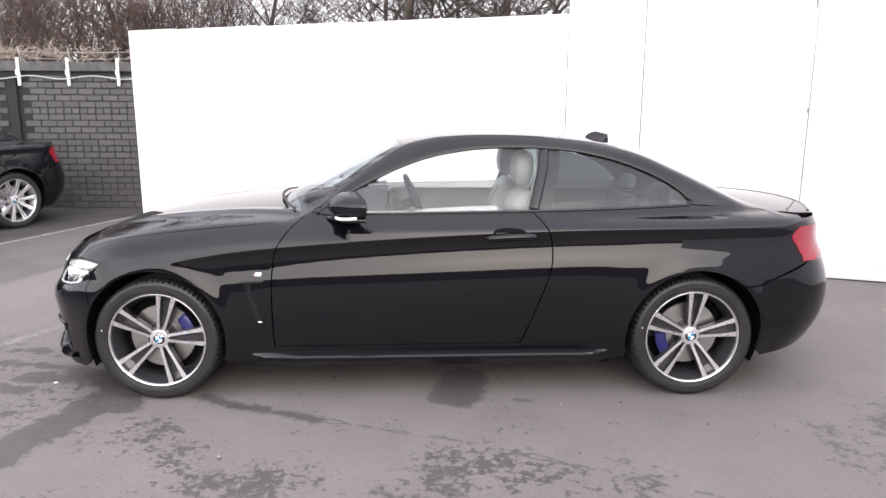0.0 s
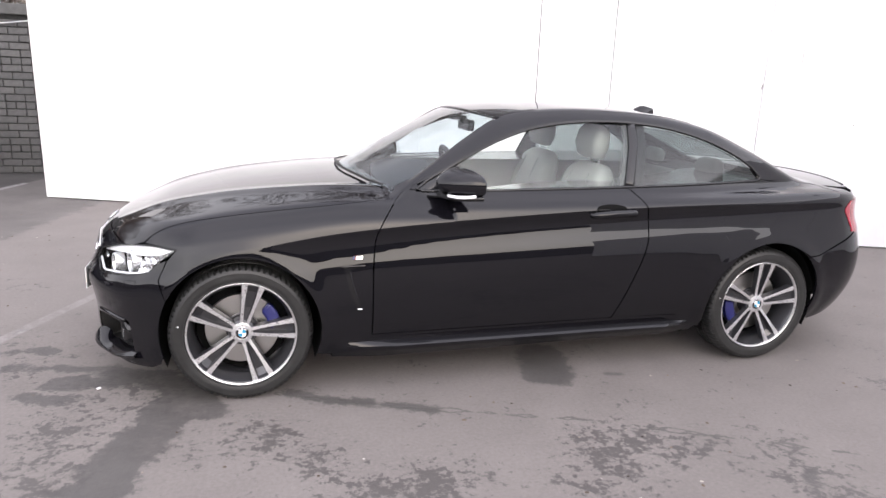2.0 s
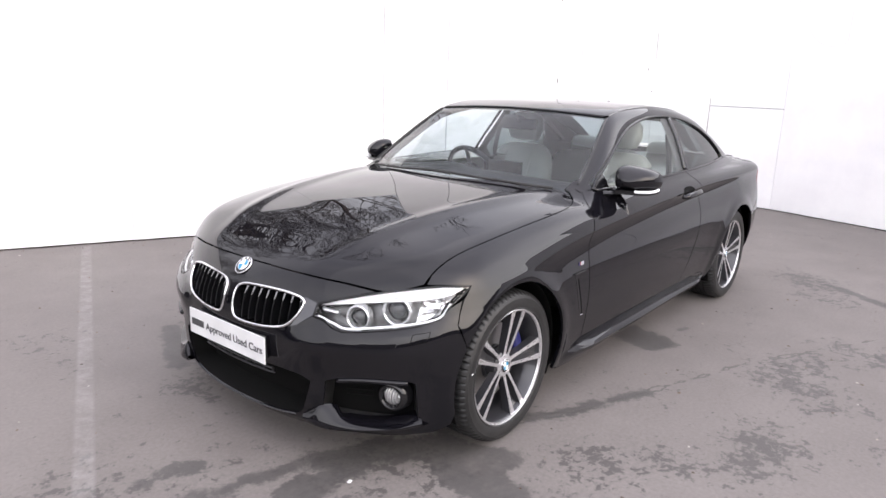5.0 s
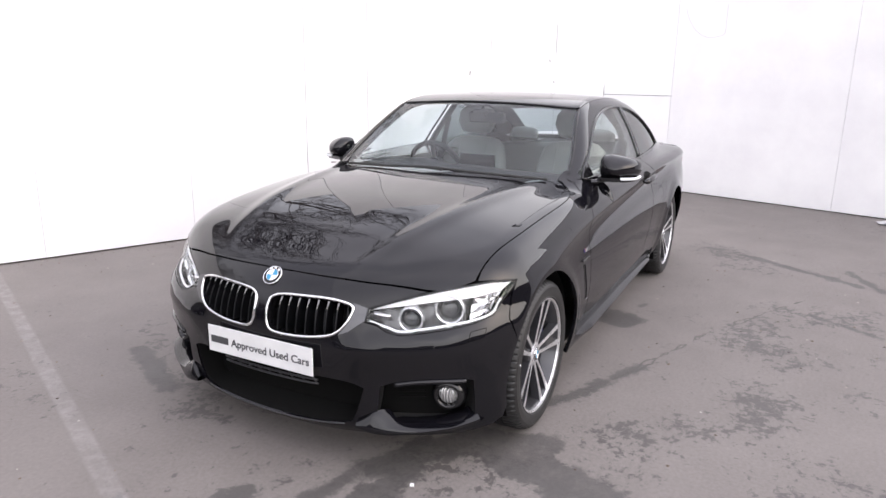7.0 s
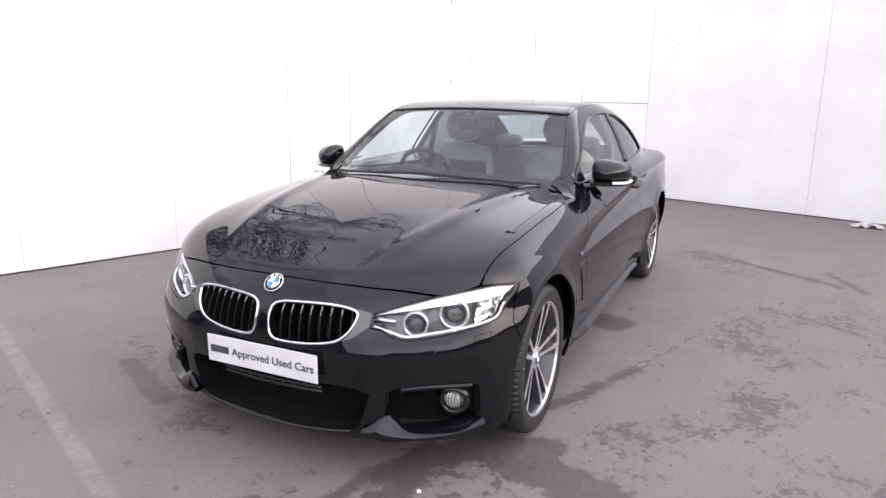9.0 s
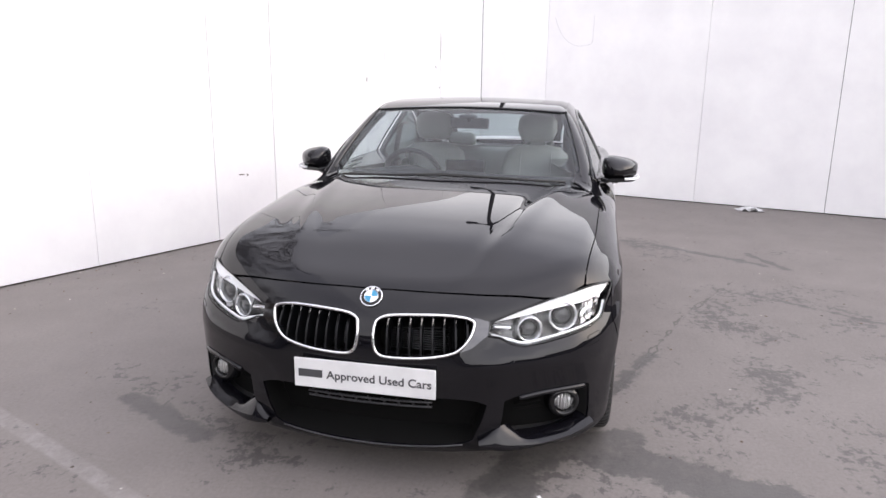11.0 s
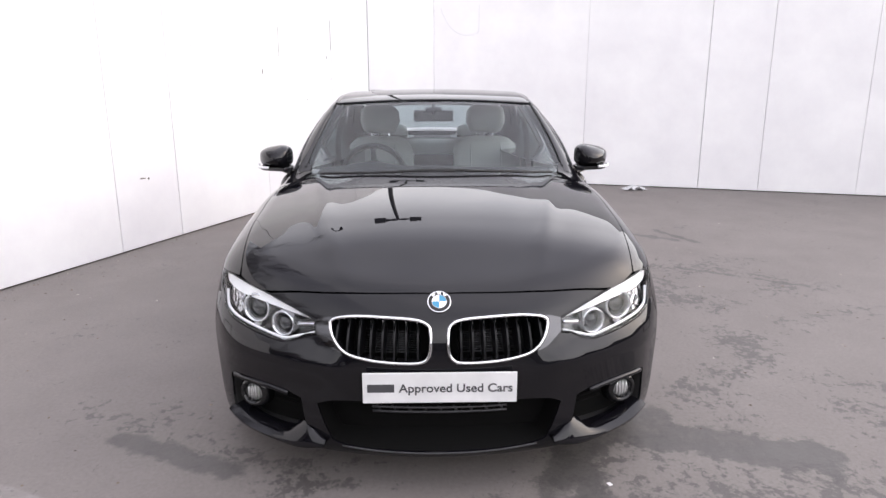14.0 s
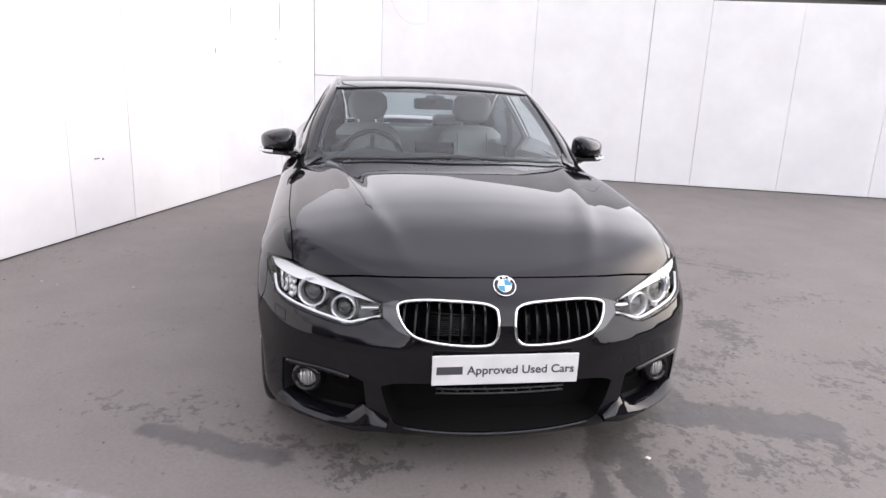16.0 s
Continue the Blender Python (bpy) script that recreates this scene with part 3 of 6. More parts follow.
tail_end = spl((0.1, 3.50), (0.2, 3.66), (0.35, 3.78), (0.55, 3.825), (0.70, 3.79), (0.82, 3.735), (0.96, 3.725), (1.1, 3.70))
deck = spl((-0.95, 0.55), (-0.80, 0.665), (-0.72, 0.712), (-0.63, 0.762), (-0.5, 0.818), (-0.39, 0.864), (-0.19, 0.917), (0.2, 0.974), (0.5, 0.998), (0.8, 1.0), (1.5, 0.995), (2.2, 1.0),
           (2.8, 1.005), (3.2, 1.012), (3.5, 0.995), (3.7, 0.978), (3.8, 0.965), (4.0, 0.93))
ridge_y = spl((-0.7, 0.30), (-0.3, 0.43), (0.2, 0.53), (0.7, 0.62))


def half_width(x, z):
    n = z - swage(x)
    k = crease(x)
    lo = below(-n) * k + below_soft(-n) * (1 - k)
    w = plan(x) + np.where(n > 0, above(n), lo)
    for wx in (WHEEL_F, WHEEL_R):
        r = np.sqrt((x - wx) ** 2 + (z - HUB_Z) ** 2)
        w = w + 0.016 * np.exp(-((r - 0.37) / 0.055) ** 2) * (z > 0.1) + 0.006 * np.exp(-((r - 0.45) / 0.12) ** 2)
    return w


def lower_body(x, y, z):
    a = np.abs(y)
    side = a - half_width(x, z)
    # the ledge under the lamps: a sharp edge, sloping back above it and sheer below
    led = np.clip((a - 0.30) / 0.14, 0, 1)
    dz_ = z - (0.516 + 0.14 * (a - 0.39))
    led = 0.017 * led * led * (3 - 2 * led) * np.where(dz_ > 0, np.clip(1 - dz_ / 0.055, 0, 1), np.exp(-(dz_ / 0.075) ** 2))
    up_ = np.clip((z - 0.50) / 0.14, 0, 1)
    bow = (0.26 + 0.16 * up_) * a * a + (0.24 - 0.14 * up_) * a ** 4
    front = nose(z) + bow - x - led
    rear = x - (tail_end(z) - 0.42 * a * a)
    ridge = 0.010 * np.exp(-((a - ridge_y(x)) / 0.048) ** 2) * np.clip((x + 0.66) / 0.25, 0, 1) * (x < 1.0)
    top = z - (deck(x) - 0.066 * a * a - 0.078 * a ** 4 * (x < 1.0) + ridge)
    f = smax(side, front, 0.14)
    f = smax(f, rear, 0.16)
    return smax(f, top * 0.92, np.where(x < 1.0, 0.075, 0.06))


cab_prof = spl((0.30, 0.875), (0.55, 1.014), (0.8, 1.147), (1.0, 1.250), (1.2, 1.340), (1.35, 1.374), (1.55, 1.391), (1.85, 1.395), (2.15, 1.380), (2.4, 1.348), (2.6, 1.303), (2.85, 1.205), (3.1, 1.092), (3.3, 1.00), (3.6, 0.87))
cab_wrap = spl((0.4, 0.53), (0.8, 0.43), (1.2, 0.27), (1.8, 0.02), (2.4, -0.14), (3.2, -0.22))
cab_belt = spl((0.3, 0.70), (0.6, 0.755), (1.0, 0.800), (1.5, 0.824), (2.0, 0.826), (2.5, 0.805), (2.9, 0.755), (3.3, 0.68), (3.7, 0.60))


def cabin(x, y, z):
    a = np.abs(y)
    dz = np.maximum(z - 0.96, -0.03)
    side = a - (cab_belt(x) - 0.42 * dz - 0.38 * np.clip(dz, 0, None) ** 2)
    top = (z - (cab_prof(x - cab_wrap(x) * a * a) - 0.060 * a * a)) * 0.9
    return smax(side, top, 0.048)


def whole(x, y, z):
    return -smax(-lower_body(x, y, z), -cabin(x, y, z), 0.045)


XC = 0.55
PROJ = {
    "side": lambda p, q, s: (p, 1.25 - s, q),
    "top": lambda p, q, s: (p, q, 1.7 - s),
    "front": lambda p, q, s: (XC - (1.75 - s) * np.cos(p / 1.2), (1.75 - s) * np.sin(p / 1.2), q),
    "rear": lambda p, q, s: (2.6 + (1.75 - s) * np.cos(p / 1.2), (1.75 - s) * np.sin(p / 1.2), q),
    "nose": lambda p, q, s: (-1.2 + s, p, q),
}
REACH = {"side": 1.1, "top": 1.6, "front": 1.5, "rear": 1.6, "nose": 1.6}


def project(field, kind, p, q):
    """The first point of the field's surface on each ray, and the outward normal there."""
    p, q = np.atleast_1d(np.asarray(p, float)), np.atleast_1d(np.asarray(q, float))
    fn = PROJ[kind]
    lo, hi = np.zeros_like(p), np.full_like(p, REACH[kind])
    found = np.zeros(p.shape, bool)
    prev = np.zeros_like(p)
    for s in np.linspace(0, REACH[kind], 40):
        sv = np.full_like(p, s)
        ins = (field(*fn(p, q, sv)) < 0) & ~found
        lo[ins], hi[ins] = prev[ins], s
        found |= ins
        prev = sv
    for _ in range(17):
        mid = (lo + hi) / 2
        ins = field(*fn(p, q, mid)) < 0
        hi = np.where(ins, mid, hi)
        lo = np.where(ins, lo, mid)
    P = np.stack(np.broadcast_arrays(*fn(p, q, (lo + hi) / 2)), 1)
    return P, normals(field, P)


def normals(field, P):
    e = 0.004
    g = np.stack([field(*(P + d).T) - field(*(P - d).T) for d in np.eye(3) * e], 1)
    return g / np.maximum(np.linalg.norm(g, axis=1), 1e-9)[:, None]


def resample(poly, step, closed=True):
    pts = np.array(poly, float)
    if closed:
        pts = np.vstack([pts, pts[:1]])
    out = []
    for a, b in zip(pts[:-1], pts[1:]):
        n = max(1, int(math.ceil(np.linalg.norm(b - a) / step)))
        for i in range(n):
            out.append(a + (b - a) * i / n)
    if not closed:
        out.append(pts[-1])
    return np.array(out)


def smooth_poly(pts, per=6, closed=True, keep=()):
    """A Catmull-Rom curve through the points; corners whose index is in keep stay sharp."""
    P = np.array(pts, float)
    n = len(P)
    out = []
    for i in range(n if closed else n - 1):
        p1, p2 = P[i], P[(i + 1) % n]
        p0 = P[(i - 1) % n] if closed or i else p1
        p3 = P[(i + 2) % n] if closed or i + 2 < n else p2
        m1 = (p2 - p0) / 2 if i not in keep else (p2 - p1)
        m2 = (p3 - p1) / 2 if (i + 1) % n not in keep else (p2 - p1)
        if not closed and i == 0:
            m1 = p2 - p1
        for j in range(per):
            t = j / per
            out.append((2 * t ** 3 - 3 * t ** 2 + 1) * p1 + (t ** 3 - 2 * t ** 2 + t) * m1 + (-2 * t ** 3 + 3 * t ** 2) * p2 + (t ** 3 - t ** 2) * m2)
    if not closed:
        out.append(P[-1])
    return [tuple(p) for p in out]


def inside(poly, pts):
    c = np.zeros(len(pts), bool)
    P = np.array(poly)
    x, y = pts[:, 0], pts[:, 1]
    for (x0, y0), (x1, y1) in zip(P, np.roll(P, -1, 0)):
        if y0 == y1:
            continue
        hit = ((y0 > y) != (y1 > y)) & (x < (x1 - x0) * (y - y0) / (y1 - y0) + x0)
        c ^= hit
    return c


def patch(field, kind, outline, h=0.02, holes=(), lift=0.0, lip=0.014, mirror=False, warp=None, lines=()):
    """Mesh data of a panel: outline (and holes) in the projection's plane, fine triangles on the field's surface, edges turned in by lip."""
    loops = [resample(outline, h * 0.7)] + [resample(o, h * 0.5) for o in holes]
    edge = np.vstack(loops)
    lo, hi = loops[0].min(0), loops[0].max(0)
    gx, gy = np.meshgrid(np.arange(lo[0] + h / 2, hi[0], h), np.arange(lo[1] + h / 2, hi[1], h * 0.87))
    gx[::2] += h / 2
    g = np.stack([gx.ravel(), gy.ravel()], 1)
    ok = inside(loops[0], g)
    for o in loops[1:]:
        ok &= ~inside(o, g)
    g = g[ok]
    if len(g):
        far = np.full(len(g), 9.0)
        for c in range(0, len(edge), 200):
            far = np.minimum(far, np.sqrt(((g[:, None] - edge[None, c:c + 200]) ** 2).sum(2)).min(1))
        g = g[far > 0.55 * h]
    con, at = [], 0
    for o in loops:
        con += [(at + i, at + (i + 1) % len(o)) for i in range(len(o))]
        at += len(o)
    for l in lines:
        l = resample(l, h * 0.8, False)
        l = l[inside(loops[0], l)]
        if len(l) < 2:
            continue
        l = l[np.sqrt(((l[:, None] - edge[None]) ** 2).sum(2)).min(1) > 0.004]
        if len(g):
            g = g[np.sqrt(((g[:, None] - l[None]) ** 2).sum(2)).min(1) > 0.35 * h]
        con += [(at + i, at + i + 1) for i in range(len(l) - 1)]
        at += len(l)
        edge = np.vstack([edge, l])
    allp = np.vstack([edge, g]) if len(g) else edge
    vs, _, fs, orig, _, _ = mgeo.delaunay_2d_cdt([Vector(p) for p in allp], con, [], 0, 1e-7)
    V = np.array([(p.x, p.y) for p in vs])
    cen = np.array([V[list(f)].mean(0) for f in fs])
    ok = inside(loops[0], cen)
    for o in loops[1:]:
        ok &= ~inside(o, cen)
    fs = [tuple(f) for f, k in zip(fs, ok) if k]
    P, N = project(field, kind, V[:, 0], V[:, 1])
    if warp is not None:
        P = warp(P, N)
    P = P + N * lift
    # boundary, turned inwards
    cnt = {}
    for f in fs:
        for a, b in zip(f, f[1:] + f[:1]):
            cnt[(a, b)] = 1
    rim = [e for e in cnt if (e[1], e[0]) not in cnt]
    # consistent winding: outward
    a, b, c = (P[list(i)] for i in zip(*[(f[0], f[1], f[2]) for f in fs]))
    flip = (np.cross(b - a, c - a) * N[[f[0] for f in fs]]).sum() < 0
    if flip:
        fs = [tuple(reversed(f)) for f in fs]
        rim = [(e[1], e[0]) for e in rim]
    verts, nor = list(P), list(N)
    if lip:
        acc = {}
        for a, b in rim:
            t = P[b] - P[a]
            o = np.cross(t, N[a])
            for i in (a, b):
                acc[i] = acc.get(i, 0) + o
        top, bot = {}, {}
        for i, o in acc.items():
            o = o / max(np.linalg.norm(o), 1e-9)
            top[i] = len(verts)
            verts.append(P[i])
            nor.append(o)
            bot[i] = len(verts)
            verts.append(P[i] - N[i] * lip)
            nor.append(o)
        fs = fs + [(top[b], top[a], bot[a], bot[b]) for a, b in rim]
    verts, nor = np.array(verts), np.array(nor)
    if mirror:
        verts, nor = verts * (1, -1, 1), nor * (1, -1, 1)
        fs = [tuple(reversed(f)) for f in fs]
    return verts, fs, (nor if warp is None else None)


def skin(name, data, material, parent, label=""):
    verts, fs, nor = data
    me = mesh_from(name, verts, fs, material)
    if nor is None:
        me.set_sharp_from_angle(angle=radians(28))
    else:
        me.normals_split_custom_set_from_vertices([tuple(n) for n in nor])
    return part_mesh(name, me, parent, label)


def both(name, material, parent, label="", **kw):
    """The panel on the car's right and on its left."""
    r = skin(name, patch(**kw), material, parent, label)
    l = skin(name, patch(mirror=True, **kw), material, parent, label)
    return r, l


@functools.lru_cache(maxsize=None)
def fs_(y, z):
    """Front-view place (y, z) in the wrap-round projection."""
    P, _ = project(lower_body, "nose", y, z)
    return (1.2 * math.atan2(P[0, 1], XC - P[0, 0]), float(z))


@functools.lru_cache(maxsize=None)
def ss_(x, z):
    """Side-view place (x, z) in the wrap-round projection."""
    P, _ = project(lower_body, "side", x, z)
    return (1.2 * math.atan2(P[0, 1], XC - P[0, 0]), float(z))


def mirror_poly(half):
    """Closes an outline (along, across) of the upper side, from the middle round to the middle."""
    return list(half) + [(p, -q) for p, q in reversed(half) if abs(q) > 1e-6]


def mirror_front(half):
    """The same for an outline (across, height) of the front or rear."""
    return list(half) + [(-p, q) for p, q in reversed(half) if abs(p) > 1e-6]


def arc(cx, cz, r, a0, a1, n):
    return [(cx + r * math.cos(radians(a0 + (a1 - a0) * i / n)), cz + r * math.sin(radians(a0 + (a1 - a0) * i / n))) for i in range(n + 1)]


car = thing("car", "glossy black two-door coupe with cream leather seats on concrete", "car")
ARCH = 0.362
ARCH_Z = HUB_Z + 0.012

# bonnet
hood_half = [(-0.648, 0), (-0.638, 0.2), (-0.612, 0.37), (-0.565, 0.52), (-0.514, 0.635), (-0.46, 0.705), (-0.412, 0.748), (-0.27, 0.762), (-0.08, 0.781), (0.15, 0.790), (0.4, 0.797),
             (0.55, 0.787), (0.64, 0.762), (0.70, 0.728), (0.728, 0.69), (0.728, 0.65), (0.68, 0.42), (0.62, 0.2), (0.60, 0)]
hood_line = smooth_poly(hood_half, 4, False, keep=(6,))
hood = skin("bonnet", patch(lower_body, "top", mirror_poly(hood_line), 0.022), PAINT, car, "glossy black bonnet with two raised creases")

# front wings
edge_pts = [(p, q + 0.004) for p, q in hood_line if -0.405 < p < 0.70 and q > 0.725]
edge_P, _ = project(whole, "top", [p for p, _ in edge_pts], [q for _, q in edge_pts])
wing_top = [(float(p[0]), float(p[2])) for p in edge_P]
fender_line = ([(-0.262, 0.735), (-0.36, 0.745), (-0.404, 0.747)]
               + wing_top + [(0.735, 0.957), (0.768, 0.966)]
               + smooth_poly([(0.765, 0.968), (0.69, 0.90), (0.635, 0.82), (0.612, 0.74), (0.602, 0.60), (0.602, 0.295)], 4, False)
               + [(0.602, 0.215), (0.42, 0.20)] + [(x, z) for x, z in arc(0, ARCH_Z, ARCH, -20, 152, 26)]
               + [(-0.345, 0.60), (-0.305, 0.684)])
CREASE = [[(x, float(swage(x)) + d) for x in np.linspace(-0.3, 3.6, 200)] for d in (-0.012, -0.003, 0.003, 0.012)]
fender = both("front_wing", PAINT, car, field=whole, kind="side", outline=fender_line, h=0.015, lines=CREASE)

# doors
belt = spl((0.7, 0.972), (1.0, 0.972), (1.5, 0.982), (1.95, 0.990), (2.4, 1.000), (2.8, 1.012), (3.3, 1.03))
door_line = ([(x, float(belt(x))) for x in np.linspace(0.775, 1.945, 12)]
             + smooth_poly([(1.957, 0.98), (2.005, 0.93), (2.035, 0.87), (2.045, 0.78), (2.03, 0.68), (1.96, 0.48), (1.905, 0.335), (1.89, 0.302)], 4, False)
             + [(1.25, 0.298), (0.608, 0.294)] + smooth_poly([(0.608, 0.60), (0.618, 0.74), (0.641, 0.82), (0.696, 0.90)], 4, False))
doors = both("door", PAINT, car, field=whole, kind="side", outline=door_line, h=0.015, lines=CREASE)

# rear quarters
quarter_line = ([(x, float(belt(x))) for x in np.linspace(1.955, 2.80, 9)] + [(3.0, 1.008), (3.2, 0.985), (3.38, 0.965)]
                + [(3.40, 0.935), (3.36, 0.88), (3.41, 0.78), (3.44, 0.752), (3.13, 0.62)]
                + arc(WHEEL_R, ARCH_Z, ARCH, 50, 200, 24) + [(2.42, 0.215), (2.30, 0.215), (2.28, 0.300), (1.897, 0.298)]
                + smooth_poly([(1.912, 0.335), (1.967, 0.48), (2.037, 0.68), (2.052, 0.78), (2.042, 0.87), (2.012, 0.93), (1.965, 0.98)], 4, False))
quarter = both("rear_wing", PAINT, car, field=whole, kind="side", outline=quarter_line, h=0.016, lines=CREASE)

# sills
sill_line = [(0.44, 0.288), (0.60, 0.290), (1.25, 0.293), (1.89, 0.297), (2.275, 0.295), (2.40, 0.285), (2.43, 0.20), (2.32, 0.175), (1.25, 0.165), (0.62, 0.165), (0.41, 0.185)]


def flare_out(P, N):
    k = np.clip((0.258 - P[:, 2]) / 0.022, 0, 1)
    k = k * k * (3 - 2 * k)
    g = np.clip((P[:, 2] - 0.165) / 0.05, 0, 1)
    P = P.copy()
    P[:, 1] += 0.046 * k * (0.35 + 0.65 * g) * np.clip((P[:, 0] - 0.42) / 0.3, 0, 1) * np.clip((2.42 - P[:, 0]) / 0.2, 0, 1)
    return P


sills = both("sill_skirt", PAINT, car, field=lower_body, kind="side", outline=sill_line, h=0.012, warp=flare_out, lip=0.02)

# roof, its rails and pillars
ws_edge = spl((0.78, 0.705), (0.9, 0.685), (1.1, 0.635), (1.28, 0.590), (1.35, 0.580))
roof_edge = spl((1.25, 0.592), (1.5, 0.588), (1.9, 0.582), (2.3, 0.565), (2.5, 0.550), (2.9, 0.515), (3.25, 0.50))
win_top = spl((0.80, 0.985), (0.90, 1.035), (1.05, 1.115), (1.2, 1.190), (1.36, 1.252), (1.6, 1.302), (1.85, 1.318), (2.05, 1.313), (2.25, 1.290), (2.43, 1.247), (2.6, 1.183), (2.72, 1.118), (2.79, 1.062), (2.82, 1.02))


def rail_edge_out(x):
    return np.where(x < 1.28, ws_edge(x), roof_edge(np.clip(x, 1.25, 3.25)))


def rail_data(mirror):
    xs = np.concatenate([np.linspace(0.765, 1.27, 30), np.linspace(1.29, 2.79, 70), np.linspace(2.80, 3.30, 26)])
    nv = 14
    yo = rail_edge_out(xs)
    P0, _ = project(cabin, "top", xs, yo)
    lowz = np.where(xs < 2.80, win_top(np.clip(xs, 0.8, 2.82)) + 0.006, np.clip(1.025 - (xs - 2.8) * 0.09, 0.97, 1.06))
    lowz = np.where(xs < 0.80, 0.972, lowz)
    lowz = np.minimum(lowz, P0[:, 2] - 0.004)
    P1, _ = project(whole, "side", xs, lowz)
    rows = []
    for j in range(nv + 1):
        t = j / nv
        Q = P0 * (1 - t) + P1 * t
        d = np.stack([0 * xs, np.full_like(xs, 0.6), np.full_like(xs, 0.8)], 1)
        lo, hi = np.full(len(xs), -0.12), np.full(len(xs), 0.22)
        for _ in range(30):
            mid = (lo + hi) / 2
            ins = whole(*(Q + d * mid[:, None]).T) < 0
            lo, hi = np.where(ins, mid, lo), np.where(ins, hi, mid)
        rows.append(Q + d * lo[:, None] if 0 < j < nv else Q)
    # a lip turned down at both edges
    N0, N1 = normals(whole, rows[0]), normals(whole, rows[-1])
    G = np.array(rows)
    n = len(xs)
    verts = G.reshape(-1, 3)
    nor = normals(whole, verts)
    extra = np.vstack([rows[0] - N0 * 0.016, rows[-1] - N1 * 0.02])
    verts = np.vstack([verts, extra])
    nor = np.vstack([nor, np.tile((0, -1, 0), (n, 1)), np.tile((0, 0.3, -0.95), (n, 1))])
    fs = []
    for j in range(nv):
        for i in range(n - 1):
            fs.append((j * n + i, (j + 1) * n + i, (j + 1) * n + i + 1, j * n + i + 1))
    b0, b1 = (nv + 1) * n, (nv + 2) * n
    for i in range(n - 1):
        fs.append((i, i + 1, b0 + i + 1, b0 + i))
        fs.append((nv * n + i + 1, nv * n + i, b1 + i, b1 + i + 1))
    a, b, c = verts[[f[0] for f in fs[:500]]], verts[[f[1] for f in fs[:500]]], verts[[f[2] for f in fs[:500]]]
    if (np.cross(b - a, c - a) * nor[[f[0] for f in fs[:500]]]).sum() < 0:
        fs = [tuple(reversed(f)) for f in fs]
    if mirror:
        verts, nor = verts * (1, -1, 1), nor * (1, -1, 1)
        fs = [tuple(reversed(f)) for f in fs]
    return verts, fs, nor


for mir in (False, True):
    skin("roof_rail", rail_data(mir), PAINT, car)
foot_line = [(0.60, 0.779), (0.645, 0.765), (0.704, 0.732), (0.733, 0.692), (0.733, 0.665), (0.80, 0.672), (0.835, 0.70), (0.84, 0.75), (0.82, 0.79), (0.75, 0.812), (0.66, 0.81)]
both("pillar_foot", PAINT, car, field=whole, kind="top", outline=foot_line, h=0.012, lift=-0.0025, lip=0.012)
wrap_top = lambda y: 1.215 + 0.19 * y * y
roof_half = [(wrap_top(y) + 0.012, y) for y in np.linspace(0, 0.575, 10)] + [(x, float(roof_edge(x)) - 0.006) for x in np.linspace(1.32, 2.40, 16)] + [(2.47 - 0.14 * y * y, y) for y in np.linspace(0.54, 0, 10)]
roof = skin("roof", patch(cabin, "top", mirror_poly(roof_half), 0.03, lip=0.012), PAINT, car)
# windscreen and rear window
ws_half = [(0.50 + 0.42 * y * y, y) for y in np.linspace(0, 0.70, 12)] + [(x, float(ws_edge(x)) - 0.008) for x in np.linspace(0.80, 1.26, 10)] + [(wrap_top(y), y) for y in np.linspace(0.565, 0, 10)]
windscreen = skin("windscreen", patch(cabin, "top", mirror_poly(ws_half), 0.035, lift=-0.006, lip=0), GLASS_WS, car, "clear raked windscreen")
rw_half = [(2.48 - 0.14 * y * y, y) for y in np.linspace(0, 0.535, 10)] + [(x, float(roof_edge(x)) - 0.008) for x in np.linspace(2.5, 3.15, 10)] + [(3.20 - 0.15 * y * y, y) for y in np.linspace(0.49, 0, 8)]
rear_window = skin("rear_window", patch(cabin, "top", mirror_poly(rw_half), 0.035, lift=-0.006, lip=0), GLASS_REAR, car)
cowl_half = [(0.50, 0), (0.52, 0.2), (0.56, 0.4), (0.63, 0.58), (0.65, 0.61), (0.69, 0.64), (0.76, 0.64), (0.80, 0.61), (0.75, 0.50), (0.68, 0.3), (0.65, 0)]
skin("cowl", patch(lower_body, "top", mirror_poly(cowl_half), 0.03, lift=-0.014, lip=0), BLACK, car, "black plastic scuttle panel")
# boot lid
boot_half = [(3.18 - 0.15 * y * y, y) for y in np.linspace(0, 0.50, 8)] + [(3.2, 0.60), (3.3, 0.68), (3.40, 0.70), (3.50, 0.66)] + [(3.71 - 0.42 * y * y, y) for y in np.linspace(0.6, 0, 10)]
boot = skin("boot_lid", patch(lower_body, "top", mirror_poly(boot_half), 0.03, lip=0.05), PAINT, car)

# side windows and quarter windows
fw_line = [(x, float(win_top(x)) - 0.012) for x in np.linspace(0.90, 2.03, 26)] + [(2.0, 1.15), (1.945, float(belt(1.945)) + 0.012)] + [(x, float(belt(x)) + 0.012) for x in np.linspace(1.9, 0.86, 12)]
side_win = both("side_window", GLASS_CLEAR, car, field=cabin, kind="side", outline=fw_line, h=0.04, lift=-0.006, lip=0)
qw_line = [(x, float(win_top(x)) - 0.012) for x in np.linspace(2.065, 2.80, 18)] + [(2.80, 1.035), (2.76, float(belt(2.76)) + 0.012)] + [(x, float(belt(x)) + 0.012) for x in np.linspace(2.6, 1.985, 8)] + [(2.03, 1.15)]
quarter_win = both("quarter_window", GLASS_TINT, car, field=cabin, kind="side", outline=qw_line, h=0.04, lift=-0.006, lip=0)


